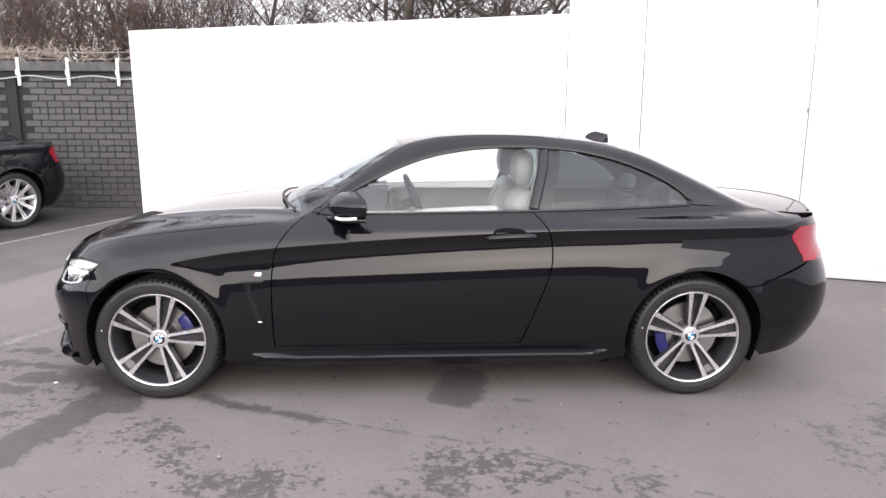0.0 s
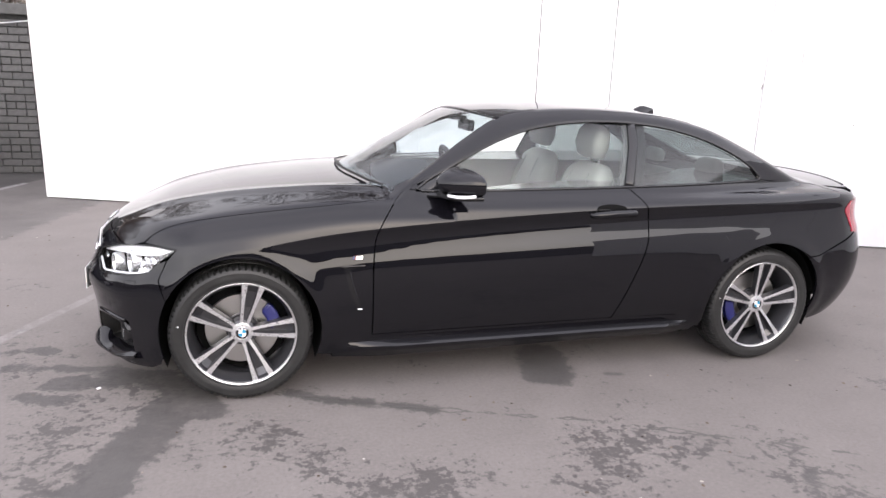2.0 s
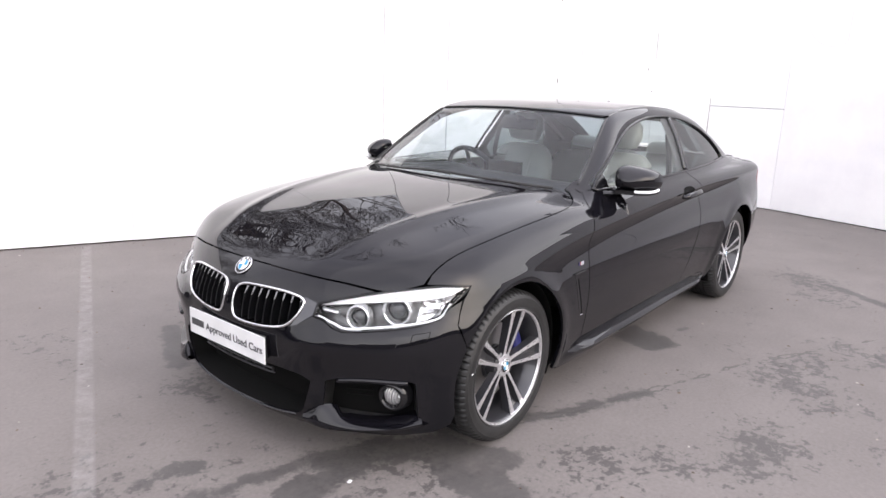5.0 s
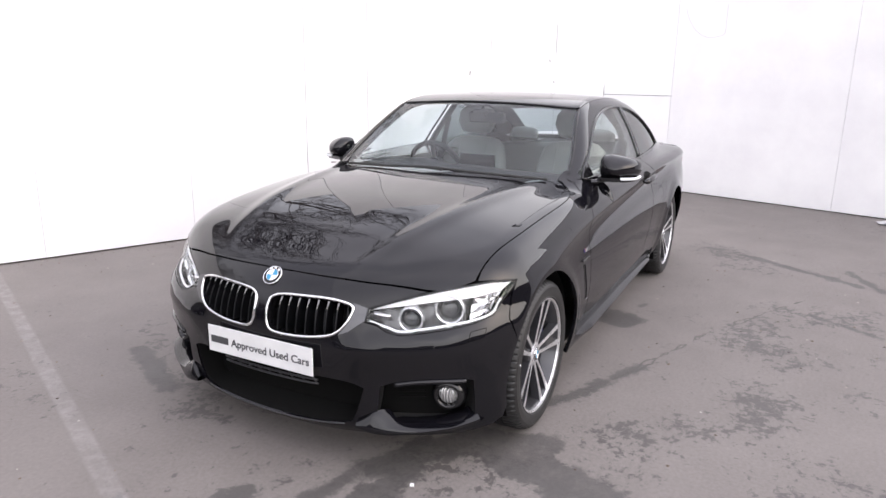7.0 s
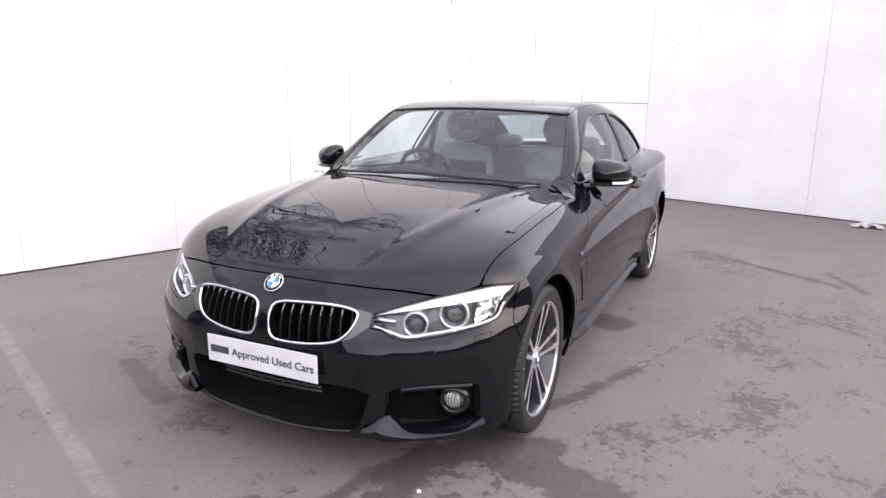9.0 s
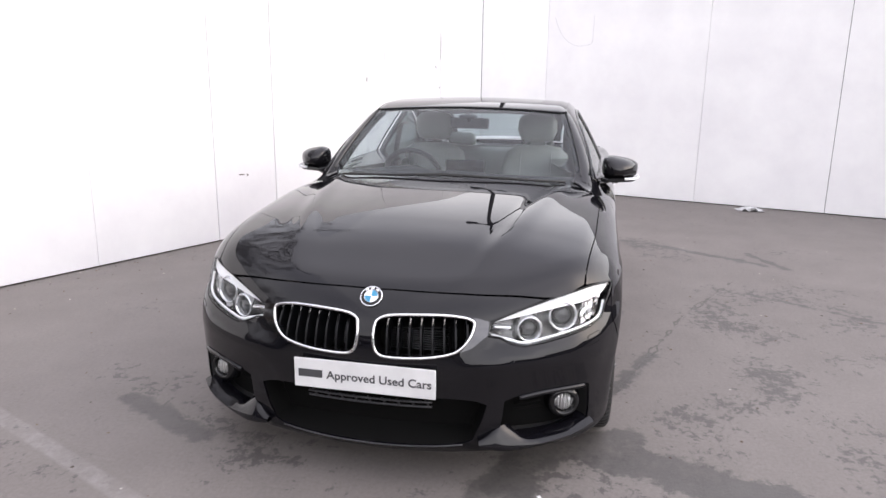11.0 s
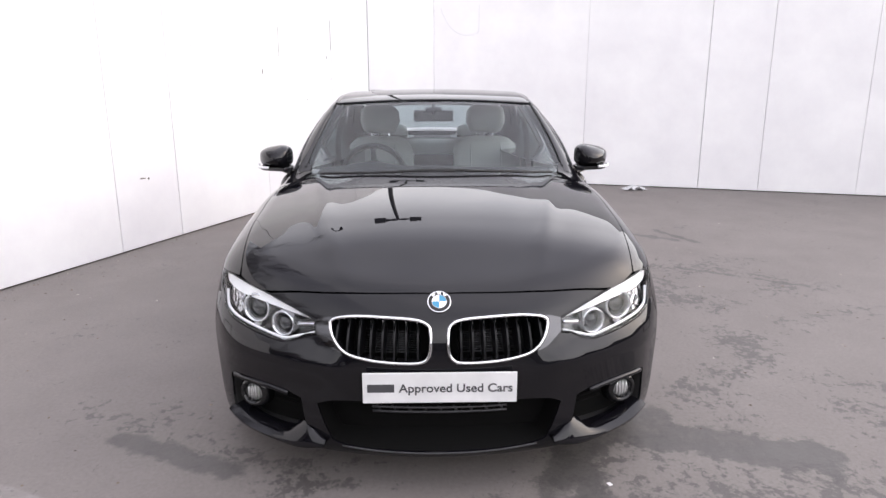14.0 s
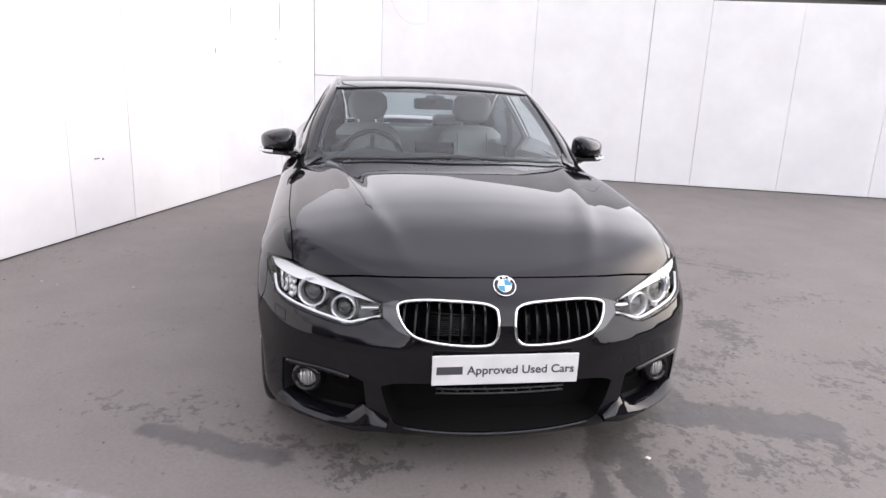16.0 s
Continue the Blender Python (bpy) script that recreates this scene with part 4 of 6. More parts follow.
def on_side(field, pts, lift=0.0, mirror=False, kind="side"):
    P, N = project(field, kind, [p[0] for p in pts], [p[1] for p in pts])
    P = P + N * lift
    if mirror:
        P = P * (1, -1, 1)
    return P


win_loop = smooth_poly([(0.835, 0.985), (0.90, 1.030)], 2, False) + [(x, float(win_top(x)) - 0.004) for x in np.linspace(0.95, 2.80, 44)] + [(2.815, 1.04), (2.80, 1.018)] + [(x, float(belt(x)) + 0.004) for x in np.linspace(2.76, 0.86, 30)]
for mir in (False, True):
    vs, fs = tube(on_side(cabin, win_loop, 0.0, mir), 0.0085, 6, True)
    part_mesh("window_trim", mesh_from("window_trim", vs, fs, GLOSS_BLACK), car, "gloss black window surround")
    pil = [(2.03, 1.306), (2.015, 1.2), (1.985, 1.1), (1.955, 1.0)]
    vs, fs = tube(on_side(cabin, smooth_poly(pil, 4, False), 0.001, mir), 0.026, 8, False, squash=0.22)
    part_mesh("pillar_cover", mesh_from("pillar_cover", vs, fs, GLOSS_BLACK), car)

# inner dark shell, wheel housings and floor
for wx in (WHEEL_F, WHEEL_R):
    for sg in (1, -1):
        prof = [(x, z) for x, z in arc(wx, ARCH_Z, ARCH + 0.004, -25, 205, 28)]
        vs = [(x, sg * 0.895 - sg * 0.03, z) for x, z in prof] + [(x, sg * 0.50, z) for x, z in prof]
        n = len(prof)
        fs = [(i, i + 1, n + i + 1, n + i) for i in range(n - 1)]
        vs += [(wx, sg * 0.5, ARCH_Z)]
        fs += [(n + i, n + i + 1, 2 * n) for i in range(n - 1)]
        part_mesh("wheel_housing", mesh_from("wheel_housing", vs, fs, VOID), car)
part("underbody", box_bm(0.42, 2.40, -0.80, 0.80, 0.16, 0.30, 0.02), VOID, car)
part("front_underbody", box_bm(-0.52, 0.40, -0.48, 0.48, 0.16, 0.45, 0.02), VOID, car)
part("rear_underbody", box_bm(2.42, 3.6, -0.48, 0.48, 0.22, 0.60, 0.02), VOID, car)

# ---- front bumper with its openings ----
lamp_half = [fs_(0.432, 0.652), fs_(0.52, 0.683), fs_(0.62, 0.711), fs_(0.72, 0.731), ss_(-0.37, 0.740), ss_(-0.268, 0.732), ss_(-0.30, 0.706), ss_(-0.36, 0.664),
             fs_(0.825, 0.628), fs_(0.78, 0.608), fs_(0.70, 0.592), fs_(0.62, 0.580), fs_(0.555, 0.574), fs_(0.51, 0.583), fs_(0.47, 0.603), fs_(0.432, 0.610)]
lamp_line = smooth_poly(lamp_half, 4, True, keep=(0, 5, 15))
kid_half = [fs_(0.045, 0.660), fs_(0.10, 0.673), fs_(0.25, 0.677), fs_(0.33, 0.671), fs_(0.370, 0.660), fs_(0.378, 0.640), fs_(0.366, 0.602), fs_(0.338, 0.568), fs_(0.295, 0.548), fs_(0.20, 0.534), fs_(0.085, 0.532), fs_(0.045, 0.545), fs_(0.031, 0.580), fs_(0.031, 0.635)]
kid_line = smooth_poly(kid_half, 4, True)
duct_half = [fs_(0.0, 0.385), fs_(0.25, 0.382), fs_(0.38, 0.374), fs_(0.435, 0.355), fs_(0.420, 0.30), fs_(0.395, 0.235), fs_(0.37, 0.205), fs_(0.25, 0.180), fs_(0.0, 0.170)]
duct_line = mirror_front(smooth_poly(duct_half, 4, False, keep=(3,)))
side_half = [fs_(0.495, 0.368), fs_(0.56, 0.392), fs_(0.66, 0.404), fs_(0.755, 0.402), fs_(0.790, 0.388), fs_(0.793, 0.31), fs_(0.790, 0.215), fs_(0.73, 0.198), fs_(0.62, 0.186), fs_(0.53, 0.186), fs_(0.465, 0.205), fs_(0.485, 0.285)]
side_line = smooth_poly(side_half, 3, True, keep=(0, 4, 6, 10))
m_ = lambda poly: [(-p, q) for p, q in poly]
lead = [(p - 0.005, q) for p, q in hood_line if p < -0.525 and q < 0.615]
lead_P, _ = project(lower_body, "top", [p for p, _ in lead], [q for _, q in lead])
bump_half = ([(1.2 * math.atan2(p[1], XC - p[0]), float(p[2])) for p in lead_P]
             + [fs_(0.52, 0.687), fs_(0.432, 0.657), fs_(0.428, 0.606), fs_(0.47, 0.598), fs_(0.51, 0.578), fs_(0.555, 0.569), fs_(0.62, 0.575), fs_(0.70, 0.587), fs_(0.78, 0.603), fs_(0.825, 0.623), ss_(-0.36, 0.660), ss_(-0.312, 0.684)]
             + [ss_(-0.35, 0.60), ss_(-0.322, 0.512)])
arch_f = [ss_(x, z) for x, z in arc(0, ARCH_Z, ARCH, 153, 196, 8)]
bump_half += arch_f + [ss_(-0.36, 0.20), ss_(-0.40, 0.175), fs_(0.72, 0.165), fs_(0.62, 0.158), fs_(0.52, 0.155), fs_(0.40, 0.150), fs_(0.25, 0.138), fs_(0.0, 0.130)]
bump_line = mirror_front(bump_half)
bumper = skin("front_bumper", patch(lower_body, "front", bump_line, 0.018, holes=[kid_line, m_(kid_line), duct_line, side_line, m_(side_line)], lip=0.008), PAINT, car, "glossy black sport bumper with deep air intakes")


def at_front(pts, lift=0.0, mirror=False):
    P, N = project(lower_body, "front", [p[0] for p in pts], [p[1] for p in pts])
    P = P + N * lift
    return P * (1, -1, 1) if mirror else P


def sunk(poly, depth, h=0.03):
    return patch(lower_body, "front", poly, h, lift=-depth, lip=0)


def wall_of(poly, d0, d1, mirror):
    """The side walls of an opening, from depth d0 to d1."""
    P = resample(poly, 0.012)
    a, b = at_front(P, -d0, mirror), at_front(P, -d1, mirror)
    n = len(P)
    return list(a) + list(b), [(i, (i + 1) % n, n + (i + 1) % n, n + i) for i in range(n)]


for mir in (False, True):
    sg = -1 if mir else 1
    # grille: its near-black back sheet has the shade behind the slats in its colour
    g_ = kid_line if not mir else m_(kid_line)
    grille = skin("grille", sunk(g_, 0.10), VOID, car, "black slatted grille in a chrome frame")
    vs, fs = wall_of(kid_line, 0.008, 0.10, mir)
    part_mesh("surround", mesh_from("surround", vs, fs, GLOSS_BLACK), grille)
    kr = resample(kid_line, 0.016)
    vs, fs = tube(at_front(kr, 0.003, mir), 0.0058, 8, True)
    part_mesh("chrome_frame", mesh_from("chrome_frame", vs, fs, CHROME), grille, "chrome frame")
    # chrome flange, its dark reflection given by the darkened colour
    flange = smooth_poly([fs_(0.372, 0.668), fs_(0.428, 0.655), fs_(0.428, 0.612), fs_(0.400, 0.590), fs_(0.375, 0.570), fs_(0.338, 0.556), fs_(0.364, 0.590), fs_(0.380, 0.632)], 4, True, keep=(1, 2, 5))
    skin("chrome_flange", patch(lower_body, "front", flange, 0.012, lift=0.003, lip=0.008, mirror=mir), DARK_CHROME, grille, "chrome flange beside the headlamp")
    kp = np.array(kid_line)
    for k in range(8):
        yy = 0.075 + 0.041 * k
        p0 = fs_(yy, 0.6)[0]
        zs = kp[:, 1][np.argsort(np.abs(kp[:, 0] - p0))[:8]]
        z1, z0 = zs.max() - 0.006, zs.min() + 0.006
        if z1 - z0 < 0.05:
            continue
        zz = np.linspace(z0, z1, 7)
        A = at_front([(p0, q) for q in zz], -0.012, mir)
        B = at_front([(p0, q) for q in zz], -0.075, mir)
        vs, fs = [], []
        w = 0.0034
        for a, b in zip(A, B):
            for q, ww in ((a, w), (b, w * 0.6)):
                vs += [tuple(q + np.array((0, -ww, 0))), tuple(q + np.array((0, ww, 0)))]
        for i in range(len(zz) - 1):
            o, p = i * 4, i * 4 + 4
            fs += [(o, o + 1, p + 1, p), (o, p, p + 2, o + 2), (o + 1, o + 3, p + 3, p + 1)]
        fs += [(0, 2, 3, 1), (len(vs) - 4, len(vs) - 3, len(vs) - 1, len(vs) - 2)]
        part_mesh("slat", mesh_from("slat", vs, fs, SLAT, False), grille)
        # bright tapered face at the slat's head
        zt = np.linspace(z1, z1 - 0.26 * (z1 - z0), 5)
        T = at_front([(p0, q) for q in zt], -0.009, mir)
        vs, fs = [], []
        for i, q in enumerate(T):
            ww = 0.0050 * (1 - 0.16 * i)
            vs += [tuple(q + np.array((0.004, -ww, 0))), tuple(q + np.array((-0.001, 0, 0))), tuple(q + np.array((0.004, ww, 0)))]
        for i in range(len(T) - 1):
            fs += [(3 * i, 3 * i + 1, 3 * i + 4, 3 * i + 3), (3 * i + 1, 3 * i + 2, 3 * i + 5, 3 * i + 4)]
        part_mesh("slat_tip", mesh_from("slat_tip", vs, fs, DARK_CHROME, False), grille, "bright slat head")
    for q in np.linspace(0.548, 0.645, 10):
        pts = [fs_(y, float(q)) for y in (0.075, 0.15, 0.225, 0.30)]
        vs, fs = tube(at_front(pts, -0.088, mir), 0.0028, 4)
        part_mesh("radiator_fin", mesh_from("radiator_fin", vs, fs, BAR), grille)
    # headlamp
    lm = lamp_line if not mir else m_(lamp_line)
    lamp = skin("headlamp", sunk(lm, 0.070), LAMP_INNER, car, "twin round headlamp with ring lights behind clear lens")
    vs, fs = wall_of(lamp_line, 0.010, 0.070, mir)
    part_mesh("bezel", mesh_from("bezel", vs, fs, LAMP_INNER), lamp)
    skin("lens", patch(lower_body, "front", lm, 0.03, lift=0.0, lip=0), LENS_CLEAR, lamp, "clear lens")
    vs, fs = tube(at_front(resample(lamp_line, 0.015), -0.003, mir), 0.0035, 6, True)
    part_mesh("seal", mesh_from("seal", vs, fs, GLOSS_BLACK), lamp)
    for (yy, zz, r, nm) in ((0.698, 0.655, 0.057, "outer"), (0.578, 0.631, 0.048, "inner")):
        P = at_front([fs_(yy, zz)], -0.040, mir)[0]
        ax = Vector((-0.93, sg * 0.36, 0.05)).to_track_quat("Z", "Y").to_matrix().to_4x4()
        M = Matrix.Translation(P) @ ax
        vs, fs = lathe([(r * 0.80, -0.012), (r * 0.82, 0.010), (r * 0.88, 0.016), (r * 0.95, 0.017), (r * 1.0, 0.010), (r * 1.02, -0.025)], 36, M)
        part_mesh("ring_light", mesh_from("ring_light", vs, fs, RING), lamp, "white ring light")
        vs, fs = lathe([(0.0, 0.010), (r * 0.25, 0.008), (r * 0.46, 0.001), (r * 0.56, -0.012), (r * 0.57, -0.03)], 28, M)
        part_mesh("projector", mesh_from("projector", vs, fs, LENS_BALL), lamp, "dark glass projector lens")
        vs, fs = lathe([(r * 0.57, -0.026), (r * 0.60, -0.006), (r * 0.64, -0.004), (r * 0.68, -0.022), (r * 0.80, -0.016), (r * 0.81, -0.03)], 32, M)
        part_mesh("bowl", mesh_from("bowl", vs, fs, BOWL), lamp)
        part("ring_foot", box_bm(-0.010, 0.010, -r * 1.02 - 0.013, -r * 0.86, -0.004, 0.016, 0.004, M), LAMP_W, lamp, "bright foot of the ring light")
    brow = smooth_poly([fs_(0.440, 0.652), fs_(0.52, 0.680), fs_(0.62, 0.708), fs_(0.72, 0.728), ss_(-0.37, 0.737), ss_(-0.285, 0.729), ss_(-0.34, 0.708), ss_(-0.40, 0.698),
                        fs_(0.76, 0.692), fs_(0.70, 0.687), fs_(0.63, 0.680), fs_(0.54, 0.667)], 4, True, keep=(0, 5))
    skin("brow", patch(lower_body, "front", brow, 0.014, lift=-0.014, lip=0.03, mirror=mir), LAMP_W, lamp, "white light guide under the lamp's upper edge")
    lower = smooth_poly([fs_(0.442, 0.614), fs_(0.51, 0.594), fs_(0.56, 0.585), fs_(0.63, 0.594), fs_(0.71, 0.606), fs_(0.79, 0.620), fs_(0.825, 0.636), ss_(-0.35, 0.676)], 4, False)
    vs, fs = tube(at_front(lower, -0.014, mir), 0.0052, 8)
    part_mesh("light_guide", mesh_from("light_guide", vs, fs, LAMP_W), lamp)
    side_r = patch(lower_body, "front", [fs_(0.765, 0.622), fs_(0.82, 0.640), ss_(-0.36, 0.678), ss_(-0.31, 0.712), ss_(-0.31, 0.730), ss_(-0.38, 0.732), fs_(0.765, 0.725)], 0.02, lift=-0.03, lip=0.01, mirror=mir)
    skin("indicator", side_r, REFLECTOR, lamp)
    bar_ = smooth_poly([fs_(0.447, 0.640), fs_(0.48, 0.637), fs_(0.508, 0.634)], 4, False)
    vs, fs = tube(at_front(bar_, -0.020, mir), 0.010, 4, squash=0.9)
    part_mesh("inner_reflector", mesh_from("inner_reflector", vs, fs, CHROME), lamp, "small chrome bar")
    # side intake with fog lamp and blade; near-black back sheet paints the shade inside
    si = side_line if not mir else m_(side_line)
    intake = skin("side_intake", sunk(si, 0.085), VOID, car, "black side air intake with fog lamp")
    vs, fs = wall_of(side_line, 0.008, 0.09, mir)
    part_mesh("intake_wall", mesh_from("intake_wall", vs, fs, BLACK), intake)
    strip = smooth_poly([fs_(0.545, 0.378), fs_(0.62, 0.390), fs_(0.70, 0.393), fs_(0.77, 0.389)], 6, False)
    vs, fs = tube(at_front(strip, -0.003, mir), 0.013, 8, squash=0.8)
    part_mesh("intake_lip", mesh_from("intake_lip", vs, fs, PAINT), intake)
    F = at_front([fs_(0.722, 0.318)], -0.035, mir)[0]
    ax = Vector((-0.95, sg * 0.30, 0.0)).to_track_quat("Z", "Y").to_matrix().to_4x4()
    M = Matrix.Translation(F) @ ax
    vs, fs = lathe([(0.036, 0.0), (0.040, 0.012), (0.047, 0.016), (0.062, -0.004), (0.070, -0.04)], 28, M)
    fog = part_mesh("fog_lamp", mesh_from("fog_lamp", vs, fs, GLOSS_BLACK), intake, "small round fog lamp")
    vs, fs = lathe([(0.0, 0.014), (0.016, 0.012), (0.030, 0.005), (0.036, -0.006)], 24, M)
    part_mesh("fog_lens", mesh_from("fog_lens", vs, fs, FOG_GLASS), intake, "ribbed clear fog lens")
    for q in (0.296, 0.319, 0.342):
        pts = [fs_(0.55, q), fs_(0.65, q + 0.004)]
        vs, fs = tube(at_front(resample(pts, 0.02, False), -0.07, mir), 0.004, 5)
        part_mesh("mesh_bar", mesh_from("mesh_bar", vs, fs, VOID), intake)
    # splitter blade under the intake, its top facing up
    lo_e = smooth_poly([(0.400, 0.204), (0.46, 0.196), (0.53, 0.191), (0.62, 0.194), (0.72, 0.208), (0.805, 0.230)], 8, False)
    up_e = smooth_poly([(0.402, 0.212), (0.475, 0.262), (0.522, 0.254), (0.550, 0.210), (0.68, 0.216), (0.800, 0.246)], 8, False)
    push = np.array((-0.90, sg * 0.43, 0.0))
    A = np.array([at_front([fs_(*p)], 0.0, mir)[0] + push * (0.026 + 0.016 * math.exp(-((p[0] - 0.48) / 0.08) ** 2)) for p in lo_e])
    B = np.array([at_front([fs_(*p)], 0.004 - 0.062 * min(1.0, max(0.0, (p[0] - 0.47) / 0.09)), mir)[0] for p in up_e])
    C = A + np.array((0.004, 0, -0.010))
    D = A + np.array((0.05, 0, -0.014))
    n = len(A)
    mids = [B * (1 - t) + A * t + np.array((0, 0, 0.010 * math.sin(math.pi * t))) for t in np.linspace(0, 1, 7)]
    vs = [tuple(p) for row in (*mids, C, D) for p in row]
    fs = [(r * n + i, r * n + i + 1, r * n + n + i + 1, r * n + n + i) for r in range(8) for i in range(n - 1)]
    if mir:
        fs = [tuple(reversed(f)) for f in fs]
    me_b = mesh_from("splitter_blade", vs, fs, PAINT)
    me_b.set_sharp_from_angle(angle=radians(70))
    part_mesh("splitter_blade", me_b, bumper)
    # bumper parting line and headlamp washer cover
    wash = [fs_(0.775, 0.578), fs_(0.815, 0.586), fs_(0.815, 0.550), fs_(0.775, 0.543)]
    vs, fs = tube(at_front(resample(wash, 0.008), -0.001, mir), 0.0016, 5, True)
    part_mesh("washer_cover", mesh_from("washer_cover", vs, fs, VOID), car)

# The near-black sheet and walls put the opening's shade into their colour.
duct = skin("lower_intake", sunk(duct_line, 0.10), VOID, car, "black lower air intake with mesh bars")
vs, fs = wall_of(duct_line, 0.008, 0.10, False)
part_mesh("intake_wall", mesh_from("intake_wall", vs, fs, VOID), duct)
for q, dep in ((0.352, 0.02), (0.334, 0.022)):
    e = 0.24 if q > 0.32 else 0.36
    pts = [fs_(y, q) for y in np.linspace(-e, e, 14)]
    vs, fs = tube(at_front(pts, -dep), 0.0042, 6)
    part_mesh("mesh_bar", mesh_from("mesh_bar", vs, fs, BAR), duct)
for k in range(9):
    y0 = -0.22 + k * 0.055
    pts = [fs_(y0 - 0.006, 0.334), fs_(y0 + 0.006, 0.352)]
    vs, fs = tube(at_front(pts, -0.031), 0.004, 5)
    part_mesh("mesh_bar", mesh_from("mesh_bar", vs, fs, BAR), duct)
lip_pts = [fs_(y, 0.170 + 0.022 * (y / 0.34) ** 2) for y in np.linspace(-0.35, 0.35, 24)]
vs, fs = tube(at_front(lip_pts, 0.001), 0.0032, 6)
part_mesh("intake_edge", mesh_from("intake_edge", vs, fs, GREYALLOY), duct, "thin grey edge")

# show plate with its print; the maker's name stays a plain bar
plate = part("number_plate", box_bm(-0.780, -0.774, -0.264, 0.264, 0.394, 0.505, 0.0015, segs=1), PLATE_W, car, "white dealer show plate")
part("plate_backing", box_bm(-0.774, -0.735, -0.235, 0.235, 0.402, 0.497, 0.004), BLACK, plate)


def letters(body, size, material):
    cu = bpy.data.curves.new("letters", "FONT")
    cu.body, cu.size, cu.extrude, cu.offset = body, size, 0.0006, 0.0007
    cu.align_x, cu.align_y = "LEFT", "BOTTOM_BASELINE"
    tmp = bpy.data.objects.new("letters", cu)
    scene.collection.objects.link(tmp)
    me_ = bpy.data.meshes.new_from_object(tmp.evaluated_get(bpy.context.evaluated_depsgraph_get()))
    bpy.data.objects.remove(tmp)
    me_.materials.clear()
    me_.materials.append(material)
    return me_


TEXT_M = Matrix.Translation((-0.7805, 0.0, 0.434)) @ Matrix(((0, 0, -1, 0), (-1, 0, 0, 0), (0, 1, 0, 0), (0, 0, 0, 1)))
txt = letters("Approved Used Cars", 0.0435, TEXT_GREY)
xs_ = [v_.co.x for v_ in txt.vertices]
kx = 0.390 / (max(xs_) - min(xs_))
txt.transform(TEXT_M @ Matrix.Translation((-0.140, 0, 0)) @ Matrix.Diagonal((kx, 1, 1, 1)))
part_mesh("lettering", txt, plate, "dark grey lettering Approved Used Cars")
part("name_bar", box_bm(-0.7812, -0.7802, 0.156, 0.248, 0.4345, 0.4640), TEXT_GREY, plate, "dark grey printed bar")


def roundel(name, M, r, parent):
    vs, fs = lathe([(0.0, -0.002), (r, -0.002), (r * 1.02, 0.002), (r * 0.97, 0.004), (r * 0.93, 0.003)], 36, M)
    b = part_mesh(name, mesh_from(name, vs, fs, CHROME), parent, "round emblem in blue, white and black")
    vs, fs = lathe([(r * 0.93, 0.003), (r * 0.62, 0.0035)], 36, M)
    part_mesh("black_ring", mesh_from("black_ring", vs, fs, GLOSS_BLACK), b)
    for k in range(4):
        pts = [(0, 0, 0.0042)] + [(r * 0.6 * math.cos(radians(90 * k + a)), r * 0.6 * math.sin(radians(90 * k + a)), 0.0042) for a in range(0, 91, 10)]
        vs = [M @ Vector(p) for p in pts]
        part_mesh("quarter", mesh_from("quarter", vs, [tuple(range(len(vs)))], BLUE if k % 2 == 0 else WHITE_EN, False), b)
    for mid_a in (52, 90, 128):
        arc_v = [M @ Vector((rr_k * math.cos(radians(mid_a + d_)), rr_k * math.sin(radians(mid_a + d_)), 0.0046)) for rr_k in (r * 0.70, r * 0.87) for d_ in (-11, 0, 11)]
        part_mesh("ring_mark", mesh_from("ring_mark", arc_v, [(0, 1, 4, 3), (1, 2, 5, 4)], WHITE_EN, False), b, "pale mark on the black ring")
    vs, fs = lathe([(r * 0.64, 0.003), (r * 0.62, 0.006), (r * 0.60, 0.003)], 36, M)
    part_mesh("inner_ring", mesh_from("inner_ring", vs, fs, CHROME), b)
    return b


P, N = project(lower_body, "nose", [0.0], [0.722])
nz = Vector(N[0])
q = nz.to_track_quat("Z", "Y").to_matrix().to_4x4()
roundel("emblem", Matrix.Translation(Vector(P[0]) + nz * 0.003) @ q, 0.041, car)

# rear bumper and tail lamps


def rr_(x, z):
    P, _ = project(lower_body, "side", x, z)
    return (1.2 * math.atan2(P[0, 1], P[0, 0] - 2.6), float(z))


rb_half = [(0.0, 0.66), (0.3, 0.66), (0.55, 0.70), rr_(3.44, 0.745), rr_(3.14, 0.615)] + [rr_(x, z) for x, z in arc(WHEEL_R, ARCH_Z, ARCH, 48, -14, 8)] + [rr_(3.22, 0.20), rr_(3.45, 0.24), (0.3, 0.30), (0.0, 0.30)]
skin("rear_bumper", patch(lower_body, "rear", mirror_front(rb_half), 0.025), PAINT, car)
tg_half = [(0.0, 0.962), (0.3, 0.958), (0.5, 0.952), rr_(3.36, 0.955), rr_(3.38, 0.94), rr_(3.37, 0.885), rr_(3.43, 0.775), rr_(3.45, 0.755), (0.55, 0.71), (0.3, 0.67), (0.0, 0.67)]
for mir in (False, True):
    tl = smooth_poly([rr_(3.30, 0.865), rr_(3.33, 0.905), rr_(3.38, 0.918), (0.66, 0.905), (0.48, 0.86), (0.48, 0.79), (0.64, 0.745), rr_(3.40, 0.735), rr_(3.37, 0.76), rr_(3.33, 0.82)], 4, True)
    skin("tail_lamp", patch(lower_body, "rear", tl, 0.025, lift=0.004, lip=0.02, mirror=mir), RED_LENS, car, "red tail lamp")
skin("tail_panel", patch(lower_body, "rear", mirror_front(tg_half), 0.03, lift=-0.002), PAINT, car)

